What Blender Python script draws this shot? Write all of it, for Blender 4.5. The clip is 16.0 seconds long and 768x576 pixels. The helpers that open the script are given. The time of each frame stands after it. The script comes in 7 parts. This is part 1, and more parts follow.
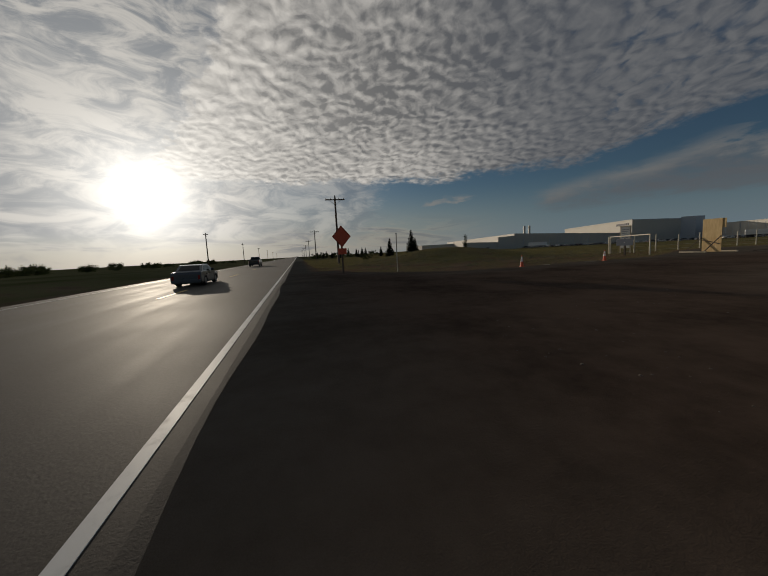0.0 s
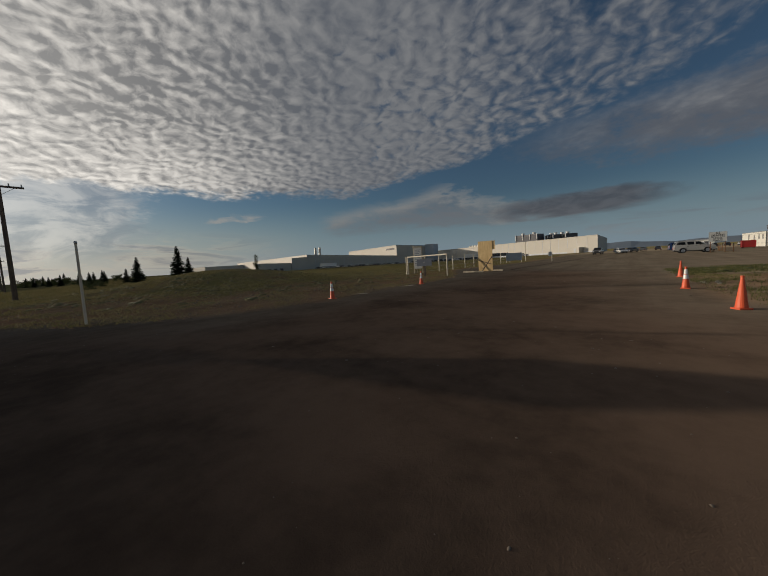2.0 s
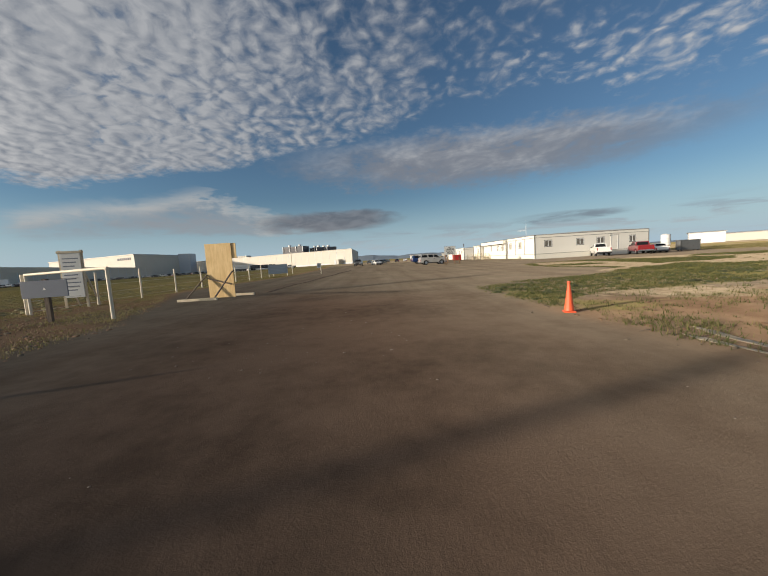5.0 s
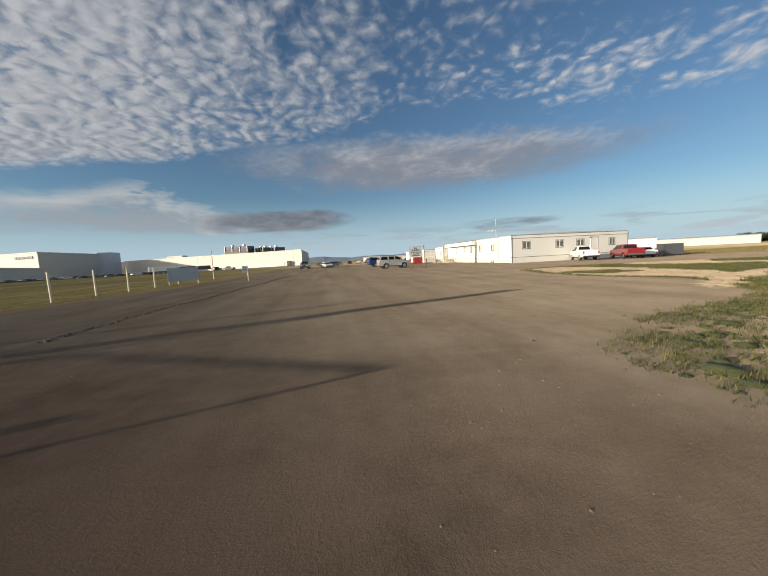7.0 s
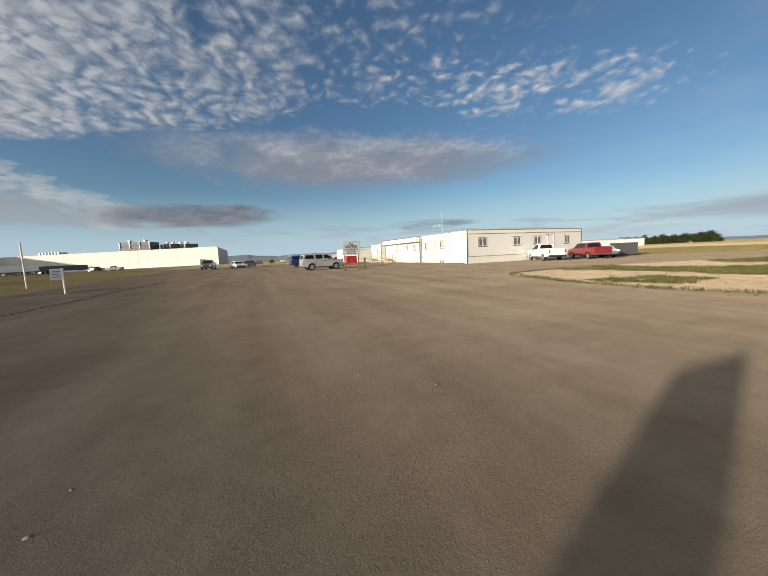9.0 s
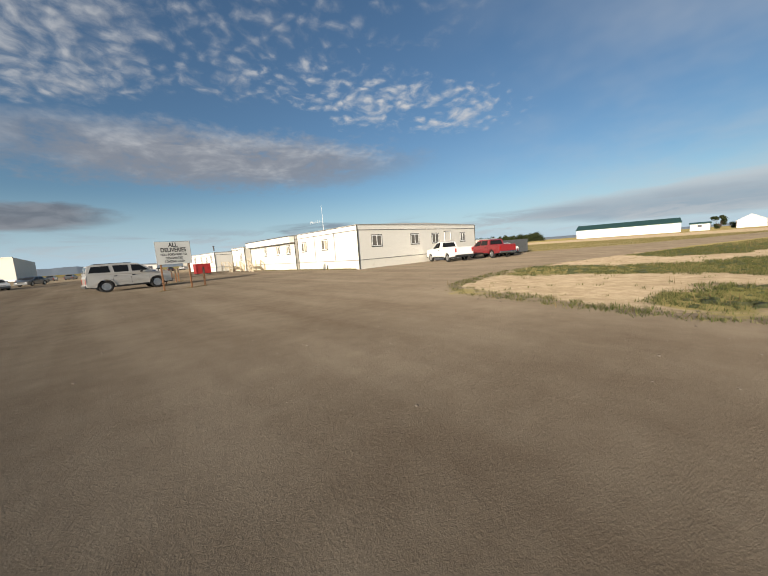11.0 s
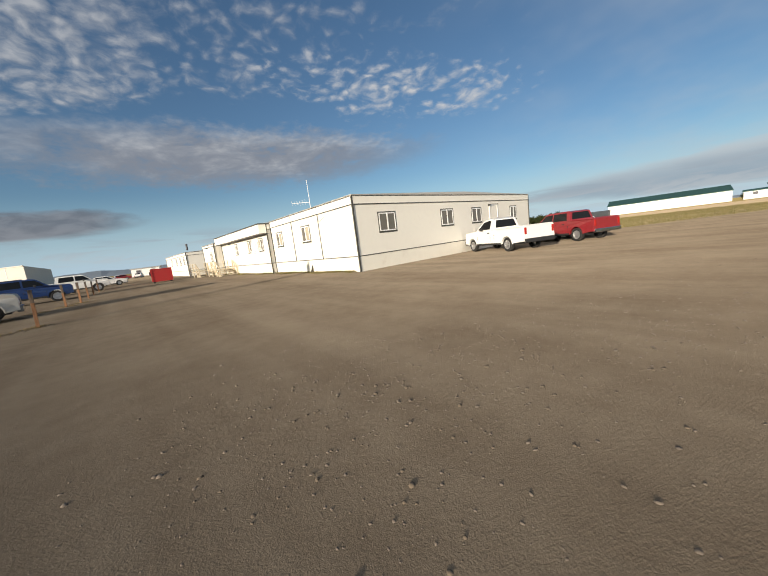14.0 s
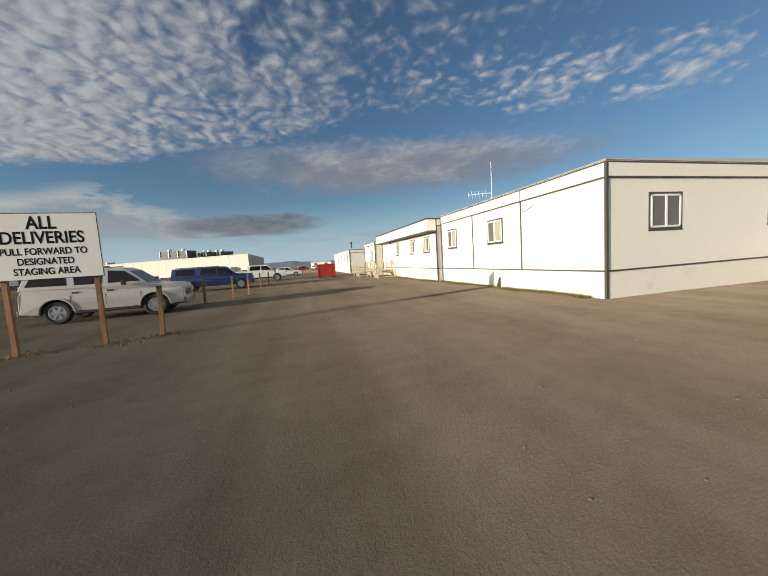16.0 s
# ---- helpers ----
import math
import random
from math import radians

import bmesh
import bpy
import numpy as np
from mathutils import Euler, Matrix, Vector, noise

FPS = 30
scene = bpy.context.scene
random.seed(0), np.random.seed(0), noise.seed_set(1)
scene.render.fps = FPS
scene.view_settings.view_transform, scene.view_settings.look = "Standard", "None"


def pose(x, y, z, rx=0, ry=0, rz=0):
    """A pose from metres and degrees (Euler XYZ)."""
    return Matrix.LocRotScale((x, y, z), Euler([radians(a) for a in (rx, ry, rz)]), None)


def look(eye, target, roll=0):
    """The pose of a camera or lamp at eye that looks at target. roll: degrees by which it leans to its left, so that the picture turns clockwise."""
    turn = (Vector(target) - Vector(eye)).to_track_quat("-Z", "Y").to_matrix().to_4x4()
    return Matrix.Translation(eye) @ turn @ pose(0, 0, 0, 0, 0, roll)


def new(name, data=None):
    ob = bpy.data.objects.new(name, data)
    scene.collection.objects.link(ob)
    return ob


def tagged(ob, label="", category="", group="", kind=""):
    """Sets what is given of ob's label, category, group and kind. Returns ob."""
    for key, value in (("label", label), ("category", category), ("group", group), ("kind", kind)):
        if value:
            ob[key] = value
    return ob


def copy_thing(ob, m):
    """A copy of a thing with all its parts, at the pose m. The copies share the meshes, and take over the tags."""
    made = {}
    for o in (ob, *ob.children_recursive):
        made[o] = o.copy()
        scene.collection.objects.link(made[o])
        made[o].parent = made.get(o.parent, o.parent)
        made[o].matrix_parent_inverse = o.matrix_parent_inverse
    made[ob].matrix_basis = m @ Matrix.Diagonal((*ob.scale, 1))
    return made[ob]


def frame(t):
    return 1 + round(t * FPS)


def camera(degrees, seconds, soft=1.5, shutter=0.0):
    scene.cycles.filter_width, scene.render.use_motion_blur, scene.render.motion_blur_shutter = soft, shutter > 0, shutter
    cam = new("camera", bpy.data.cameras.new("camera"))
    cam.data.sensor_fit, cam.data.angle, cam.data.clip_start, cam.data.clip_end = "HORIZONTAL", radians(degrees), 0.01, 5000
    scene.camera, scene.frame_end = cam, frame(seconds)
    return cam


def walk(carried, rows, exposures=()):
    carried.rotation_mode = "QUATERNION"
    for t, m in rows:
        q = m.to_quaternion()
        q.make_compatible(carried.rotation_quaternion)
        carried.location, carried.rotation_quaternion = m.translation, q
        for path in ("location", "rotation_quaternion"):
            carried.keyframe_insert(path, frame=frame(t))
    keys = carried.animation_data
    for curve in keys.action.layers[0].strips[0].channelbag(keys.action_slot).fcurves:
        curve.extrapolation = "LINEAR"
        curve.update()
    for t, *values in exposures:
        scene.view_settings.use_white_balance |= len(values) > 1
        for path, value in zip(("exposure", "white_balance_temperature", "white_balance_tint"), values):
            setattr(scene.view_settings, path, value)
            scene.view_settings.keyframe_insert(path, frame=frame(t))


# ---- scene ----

# ------------------------------------------------------------------ camera and its way
cam = camera(100.0, 16.0, soft=1.1)
PATH = [
    (0, (-15.681, -73.430, 1.601), (-17.587, -72.864, 1.378), -3.0),
    (0.5, (-18.270, -72.491, 1.613), (-20.100, -71.714, 1.390), -3.6),
    (1, (-20.538, -71.214, 1.620), (-22.232, -70.172, 1.413), -1.7),
    (1.5, (-22.392, -69.531, 1.625), (-23.894, -68.221, 1.466), -3.0),
    (2, (-23.797, -67.626, 1.637), (-25.026, -66.057, 1.472), -3.4),
    (2.5, (-24.958, -65.616, 1.653), (-25.905, -63.861, 1.498), -1.6),
    (3, (-25.813, -63.509, 1.669), (-26.521, -61.645, 1.523), -2.2),
    (3.5, (-26.428, -61.285, 1.655), (-26.884, -59.343, 1.500), -2.2),
    (4, (-26.777, -58.968, 1.662), (-27.005, -56.987, 1.500), -2.5),
    (4.5, (-26.940, -56.572, 1.648), (-27.008, -54.581, 1.472), -3.1),
    (7, (-26.485, -43.149, 1.698), (-26.149, -41.186, 1.513), -2.9),
    (7.5, (-26.146, -40.411, 1.695), (-25.712, -38.469, 1.493), -2.5),
    (8, (-25.634, -37.674, 1.685), (-25.125, -35.751, 1.475), -2.8),
    (8.5, (-24.965, -34.912, 1.659), (-24.348, -33.021, 1.449), -2.7),
    (9, (-24.056, -32.249, 1.629), (-23.309, -30.405, 1.418), -2.5),
    (9.5, (-22.936, -29.662, 1.603), (-22.003, -27.907, 1.384), -2.9),
    (10, (-21.654, -27.276, 1.586), (-20.559, -25.615, 1.371), -3.5),
    (12.5, (-13.552, -18.216, 1.499), (-12.044, -16.926, 1.251), -4.3),
    (13, (-12.329, -16.897, 1.488), (-10.842, -15.577, 1.272), -4.9),
    (13.5, (-11.231, -15.460, 1.466), (-9.829, -14.052, 1.235), -5.0),
    (14, (-10.223, -13.977, 1.459), (-8.954, -12.457, 1.174), -7.1),
    (14.5, (-9.533, -12.379, 1.490), (-8.443, -10.717, 1.275), -6.4),
    (15, (-9.128, -10.772, 1.509), (-8.280, -8.968, 1.341), -5.7),
    (15.5, (-8.875, -9.149, 1.536), (-8.206, -7.272, 1.363), -5.7),
    (16, (-8.790, -7.545, 1.593), (-8.289, -5.617, 1.419), -3.7),
]
EXPOSURES = [(0.0, -1.5), (1.0, -1.35), (2.0, -0.98), (3.0, -0.50), (4.0, -0.10), (5.0, 0.12), (7.0, 0.34), (10.0, 0.38), (12.5, 0.40), (15.0, 0.26), (16.0, 0.20)]
walk(cam, [(t, look(eye, target, roll)) for t, eye, target, roll in PATH], EXPOSURES)

UNIT = 1.35      # the plan below is drawn in units of this many metres

# ------------------------------------------------------------------ light
SUN_AZ, SUN_EL = -108.5, 9.5     # degrees from +Y towards +X, and above the horizon
sun_dir = Vector((math.sin(radians(SUN_AZ)) * math.cos(radians(SUN_EL)), math.cos(radians(SUN_AZ)) * math.cos(radians(SUN_EL)), math.sin(radians(SUN_EL))))
sun = new("sun", bpy.data.lights.new("sun", "SUN"))
SKY_GAIN = (0.093, 0.100, 0.105)
sun.data.energy, sun.data.angle, sun.data.color = 5.0, radians(0.6), (1.0, 0.86, 0.68)
sun.matrix_world = look(sun_dir * 100, (0, 0, 0))


class Nodes:
    """Small helper to write node trees."""

    def __init__(self, tree):
        self.tree = tree
        tree.nodes.clear()

    def add(self, kind):
        return self.tree.nodes.new(kind)

    def link(self, a, b):
        self.tree.links.new(a, b)

    def put(self, socket, value):
        if isinstance(value, bpy.types.NodeSocket):
            self.link(value, socket)
        elif value is not None:
            socket.default_value = value

    def math(self, op, a, b=None, c=None, clamp=False):
        n = self.add("ShaderNodeMath")
        n.operation, n.use_clamp = op, clamp
        for i, v in enumerate((a, b, c)):
            self.put(n.inputs[i], v)
        return n.outputs[0]

    def vec(self, op, a, b=None, scale=None):
        n = self.add("ShaderNodeVectorMath")
        n.operation = op
        self.put(n.inputs[0], a)
        self.put(n.inputs[1], b)
        if scale is not None:
            self.put(n.inputs["Scale"], scale)
        return n.outputs["Value"] if op in ("DOT_PRODUCT", "LENGTH") else n.outputs[0]

    def step(self, v, lo, hi, out0=0.0, out1=1.0):
        n = self.add("ShaderNodeMapRange")
        n.interpolation_type = "SMOOTHSTEP"
        for i, x in enumerate((v, lo, hi, out0, out1)):
            self.put(n.inputs[i], x)
        return n.outputs[0]

    def noise(self, vector, scale, detail=3.0, rough=0.55, distort=0.0):
        n = self.add("ShaderNodeTexNoise")
        self.put(n.inputs["Vector"], vector)
        self.put(n.inputs["Scale"], scale)
        n.inputs["Detail"].default_value, n.inputs["Roughness"].default_value = detail, rough
        n.inputs["Distortion"].default_value = distort
        return n.outputs[0]

    def add_color_noise(self, vector, scale):
        """Noise as an offset about zero."""
        n = self.add("ShaderNodeTexNoise")
        self.put(n.inputs["Vector"], vector)
        n.inputs["Scale"].default_value, n.inputs["Detail"].default_value = scale, 3.0
        return self.vec("SUBTRACT", n.outputs["Color"], (0.5, 0.5, 0.5))

    def mix(self, f, a, b, blend="MIX"):
        n = self.add("ShaderNodeMix")
        n.data_type, n.blend_type = "RGBA", blend
        self.put(n.inputs[0], f)
        for s, v in ((n.inputs[6], a), (n.inputs[7], b)):
            self.put(s, (*v, 1.0) if isinstance(v, tuple) and len(v) == 3 else v)
        return n.outputs[2]

    def ramp(self, v, *stops):
        n = self.add("ShaderNodeValToRGB")
        while len(n.color_ramp.elements) < len(stops):
            n.color_ramp.elements.new(0.5)
        for e, (p, c) in zip(n.color_ramp.elements, stops):
            e.position, e.color = p, (*c, 1.0)
        self.put(n.inputs[0], v)
        return n.outputs[0]


def make_sky():
    """Clear low-sun sky with a bank of small puffs towards the sun and looser clouds away from it."""
    world = bpy.data.worlds.new("sky")
    scene.world = world
    world.use_nodes = True
    t = Nodes(world.node_tree)
    out = t.add("ShaderNodeOutputWorld")
    sky = t.add("ShaderNodeTexSky")
    sky.sky_type, sky.sun_disc = "NISHITA", False
    sky.sun_elevation, sky.sun_rotation = radians(SUN_EL), radians(SUN_AZ)
    sky.altitude, sky.air_density, sky.dust_density, sky.ozone_density = 300, 1.0, 0.3, 2.5
    way = t.add("ShaderNodeTexCoord").outputs["Generated"]
    sep = t.add("ShaderNodeSeparateXYZ")
    t.link(way, sep.inputs[0])
    x, y, z = sep.outputs
    el = t.math("MULTIPLY", t.math("ARCSINE", z), 57.2958)
    az = t.math("MULTIPLY", t.math("ARCTAN2", x, y), 57.2958)
    zz = t.math("MAXIMUM", t.math("ADD", z, 0.22), 0.05)
    comb = t.add("ShaderNodeCombineXYZ")
    t.link(t.math("DIVIDE", x, zz), comb.inputs[0])
    t.link(t.math("DIVIDE", y, zz), comb.inputs[1])
    flat = comb.outputs[0]
    angles = t.add("ShaderNodeCombineXYZ")
    t.link(t.math("MULTIPLY", az, 0.045), angles.inputs[0])
    t.link(t.math("MULTIPLY", el, 0.30), angles.inputs[1])
    wide, mid, fine = t.noise(flat, 1.2, 4.0, 0.6), t.noise(flat, 4.0, 4.0, 0.6), t.noise(flat, 22.0, 5.0, 0.62, 0.3)
    bent = t.vec("ADD", flat, t.vec("SCALE", t.add_color_noise(flat, 6.0), scale=0.13))
    sunward = t.vec("ADD", bent, (-0.030, -0.009, 0.0))
    
    def heaped(at):
        """Rounded cells of cloud, broken by finer noise."""
        cell = t.add("ShaderNodeTexVoronoi")
        cell.feature = "SMOOTH_F1"
        cell.inputs["Scale"].default_value, cell.inputs["Smoothness"].default_value = 19.0, 0.4
        t.link(at, cell.inputs["Vector"])
        round_ = t.math("SUBTRACT", 1.0, cell.outputs["Distance"])
        return t.math("ADD", t.math("ADD", t.math("MULTIPLY", t.noise(at, 26.0, 5.0, 0.58), 0.40), t.math("MULTIPLY", round_, 0.30)), t.math("MULTIPLY", t.noise(at, 5.0, 3.0, 0.55), 0.30))

    puff, puff_sun = heaped(bent), heaped(sunward)
    lit = t.math("MULTIPLY_ADD", t.math("SUBTRACT", puff, puff_sun), 2.7, 0.5, clamp=True)      # sides turned to the sun
    wob = t.math("ADD", t.math("MULTIPLY_ADD", mid, 9.0, -4.5), t.math("MULTIPLY_ADD", fine, 5.0, -2.5))
    azw, elw = t.math("ADD", az, t.math("MULTIPLY", wob, 1.3)), t.math("ADD", el, t.math("MULTIPLY", wob, 0.45))

    def blob(az0, el0, ha, he, slope=0.0, a=azw, e=elw, inner=0.35):
        """An oval of cloud: 1 in its middle, 0 outside."""
        da = t.math("SUBTRACT", a, az0)
        de = t.math("SUBTRACT", t.math("SUBTRACT", e, el0), t.math("MULTIPLY", da, slope))
        q = t.math("ADD", t.math("POWER", t.math("ABSOLUTE", t.math("DIVIDE", da, ha)), 2.0), t.math("POWER", t.math("ABSOLUTE", t.math("DIVIDE", de, he)), 2.0))
        return t.step(q, 1.0, inner)

    # 1 the bank: its lower edge climbs away from the sun
    edge = t.math("ADD", 11.5, t.math("MINIMUM", t.math("MULTIPLY", t.math("MAXIMUM", t.math("ADD", az, 42.0), 0.0), 0.205), 11.5))
    over = t.step(t.math("SUBTRACT", elw, edge), -0.4, 1.2)
    right = t.step(azw, 49.0, -61.0, 0.0, 1.0)
    left = t.step(t.math("SUBTRACT", azw, t.math("MULTIPLY", t.math("SUBTRACT", el, 14.0), 0.55)), -109.0, -105.5)
    dens = t.math("MULTIPLY_ADD", right, 0.40, -0.10)
    amount = t.math("ADD", t.math("ADD", puff, dens), t.math("MULTIPLY_ADD", wide, 0.5, -0.25))
    bank = t.math("MULTIPLY", t.math("MULTIPLY", over, left), t.math("MULTIPLY", t.step(azw, 75.0, 29.0), t.step(amount, 0.40, t.step(az, -60.0, 0.0, 0.62, 0.82), 0.0, t.step(az, -50.0, 10.0, 1.0, 0.80))))
    # 2 loose clouds further round
    soft = t.noise(angles.outputs[0], 2.3, 5.0, 0.58, 0.5)
    lumps = t.add("ShaderNodeCombineXYZ")
    t.link(t.math("MULTIPLY", az, 0.10), lumps.inputs[0])
    t.link(t.math("MULTIPLY", el, 0.26), lumps.inputs[1])
    lump = t.noise(lumps.outputs[0], 1.3, 5.0, 0.58, 0.4)
    heap = t.math("MULTIPLY", blob(18.0, 15.3, 38.0, 5.2, -0.02, inner=0.0), t.step(t.math("ADD", t.math("MULTIPLY", lump, 0.9), t.math("MULTIPLY", puff, 0.35)), 0.30, 0.60, 0.0, 0.90))
    flock = t.math("MULTIPLY", blob(44.5, 23.5, 26.0, 4.6, -0.18), t.step(t.math("ADD", puff, t.math("MULTIPLY", lump, 0.5)), 0.66, 1.0, 0.0, 0.8))
    # 3 long flat clouds low down
    torn = t.noise(lumps.outputs[0], 2.4, 6.0, 0.58, 0.4)
    rag = t.math("ADD", t.math("MULTIPLY_ADD", soft, 2.2, -1.1), t.math("MULTIPLY_ADD", torn, 0.9, -0.45))
    ele, aze = t.math("ADD", el, rag), t.math("ADD", az, t.math("MULTIPLY", rag, 3.0))
    crown = t.math("MINIMUM", t.math("MULTIPLY_ADD", aze, 0.19, 17.1), t.math("MULTIPLY_ADD", t.math("ADD", aze, t.math("MULTIPLY_ADD", lump, 22.0, -11.0)), -0.30, 3.4))       # a wedge that rises from its tip, then falls away
    under = t.math("SUBTRACT", crown, t.math("ADD", ele, t.math("MULTIPLY_ADD", lump, 3.0, -1.5)))
    wedge = t.math("MULTIPLY", t.math("MULTIPLY", t.step(under, -0.7, 1.3), t.step(ele, 4.6, 6.8, 0.0, 0.95)), t.math("MULTIPLY", t.step(aze, -50.0, -46.0), t.step(lump, 0.30, 0.56, 0.45, 1.0)))
    sheet = blob(-20.5, 6.1, 24.0, 1.3, 0.0, aze, ele, 0.1)
    lens = t.math("MULTIPLY", t.math("MAXIMUM", wedge, t.math("MULTIPLY", sheet, 0.8)), t.math("MULTIPLY", t.step(soft, 0.25, 0.6, 0.65, 0.9), t.step(torn, 0.25, 0.6, 0.7, 1.0)))
    dark = blob(-7.5, 6.9, 14.0, 2.1, 0.0, aze, ele, 0.2)
    wisp = t.math("MULTIPLY", blob(31.0, 4.7, 9.0, 0.9, 0.0, az, t.math("ADD", el, t.math("MULTIPLY_ADD", soft, 1.6, -0.8))), t.step(soft, 0.35, 0.6, 0.2, 0.8))
    wisp2 = t.math("MULTIPLY", blob(-61.6, 8.0, 5.0, 0.6, 0.05, az, t.math("ADD", el, t.math("MULTIPLY_ADD", torn, 2.4, -1.2))), t.step(torn, 0.38, 0.6, 0.1, 0.85))
    lowbank = t.math("MULTIPLY", blob(94.0, 4.2, 34.0, 2.6, 0.02, az, t.math("ADD", el, t.math("MULTIPLY_ADD", soft, 2.0, -1.0))), 0.75)
    streak = t.noise(angles.outputs[0], 1.5, 5.0, 0.62, 0.8)
    streaks = t.math("MULTIPLY", t.math("MULTIPLY", t.step(el, 0.2, 1.2), t.step(el, 6.5, 3.0)), t.math("MULTIPLY", t.step(az, -51.0, -77.0), t.step(streak, 0.44, 0.60, 0.0, 0.9)))
    bars = t.math("MULTIPLY", t.math("MULTIPLY", t.step(el, 0.6, 2.0), t.step(el, 6.0, 3.2)), t.math("MULTIPLY", t.step(az, -20.5, 3.5), t.step(t.noise(angles.outputs[0], 2.2, 5.0, 0.6, 0.6), 0.46, 0.64, 0.0, 0.75)))
    veil = t.math("MULTIPLY", t.step(az, 49.0, 87.0), t.step(wide, 0.35, 0.75, 0.0, 0.38))
    layers = t.noise(lumps.outputs[0], 1.5, 6.0, 0.62, 0.9)
    veil2 = t.math("MULTIPLY", t.math("ADD", t.step(az, -88.0, -99.0, 0.0, 0.4), t.step(azw, -71.0, -79.0, 0.0, 0.6)), t.math("MULTIPLY", t.step(el, 1.0, 5.0), t.math("SUBTRACT", 1.0, t.math("MULTIPLY", bank, 0.9))))

    toward = t.math("MAXIMUM", t.vec("DOT_PRODUCT", way, tuple(sun_dir)), 0.0)
    near = t.step(toward, 0.40, 0.99)
    # sky under the clouds, paler near the horizon
    base = t.mix(1.0, sky.outputs[0], SKY_GAIN, "MULTIPLY")
    haze = t.mix(near, (0.40, 0.54, 0.66), (0.80, 0.78, 0.72))
    base = t.mix(t.step(el, 11.0, -1.0, 0.0, 0.92), base, haze)
    bright = t.mix(near, (0.43, 0.44, 0.46), (1.9, 1.8, 1.65))
    shade = t.mix(near, (0.225, 0.25, 0.295), (0.50, 0.49, 0.48))
    core = t.math("MULTIPLY", blob(-68.0, 25.5, 34.0, 11.0, 0.0, az, el, 0.0), t.step(mid, 0.3, 0.6, 0.5, 1.0))
    dim = t.math("ADD", t.math("ADD", t.math("SUBTRACT", 0.95, lit), t.math("MULTIPLY_ADD", wide, 0.9, -0.45)), t.math("MULTIPLY", core, 0.35), clamp=True)
    col = t.mix(t.math("MULTIPLY", bank, 1.0), base, t.mix(dim, bright, shade))
    hcol = t.mix(t.step(t.math("ADD", lump, t.math("MULTIPLY", t.math("SUBTRACT", el, 15.0), 0.03)), 0.42, 0.74), (0.215, 0.228, 0.262), t.mix(lit, (0.285, 0.30, 0.335), (0.42, 0.425, 0.44)))
    col = t.mix(heap, col, hcol)
    col = t.mix(flock, col, t.mix(lit, (0.33, 0.37, 0.43), (0.58, 0.57, 0.56)))
    col = t.mix(lens, col, t.mix(t.step(under, 3.4, 0.4), (0.30, 0.31, 0.335), (0.50, 0.495, 0.48)))
    col = t.mix(t.math("MULTIPLY", dark, 0.92), col, t.mix(t.step(torn, 0.35, 0.65), (0.135, 0.150, 0.180), (0.20, 0.215, 0.245)))
    col = t.mix(t.math("MULTIPLY", wisp, 1.0), col, (0.185, 0.225, 0.27))
    col = t.mix(wisp2, col, (0.62, 0.62, 0.60))
    col = t.mix(lowbank, col, t.mix(t.step(el, 3.5, 6.5), (0.24, 0.29, 0.36), (0.48, 0.50, 0.52)))
    col = t.mix(streaks, col, t.mix(t.step(streak, 0.5, 0.62), (0.95, 0.86, 0.70), (0.42, 0.43, 0.45)))
    col = t.mix(bars, col, t.mix(t.step(el, 2.0, 5.0), (0.42, 0.46, 0.49), (0.27, 0.32, 0.38)))
    col = t.mix(veil, col, (0.46, 0.48, 0.50))
    col = t.mix(veil2, col, t.mix(t.step(layers, 0.36, 0.64), (0.36, 0.42, 0.50), t.mix(near, (0.62, 0.62, 0.62), (1.25, 1.20, 1.12))))
    glow = t.math("ADD", t.math("MULTIPLY", t.math("POWER", toward, 900.0), 6.0),
                  t.math("ADD", t.math("ADD", t.math("MULTIPLY", t.math("POWER", toward, 140.0), 1.5), t.math("MULTIPLY", t.math("POWER", toward, 45.0), 0.75)), t.math("MULTIPLY", t.math("POWER", toward, 12.0), 0.8)))
    total = t.vec("ADD", col, t.vec("SCALE", (1.0, 0.95, 0.86), scale=glow))
    bg = t.add("ShaderNodeBackground")
    t.link(total, bg.inputs[0])
    bg.inputs[1].default_value = 0.88
    t.link(bg.outputs[0], out.inputs[0])


make_sky()

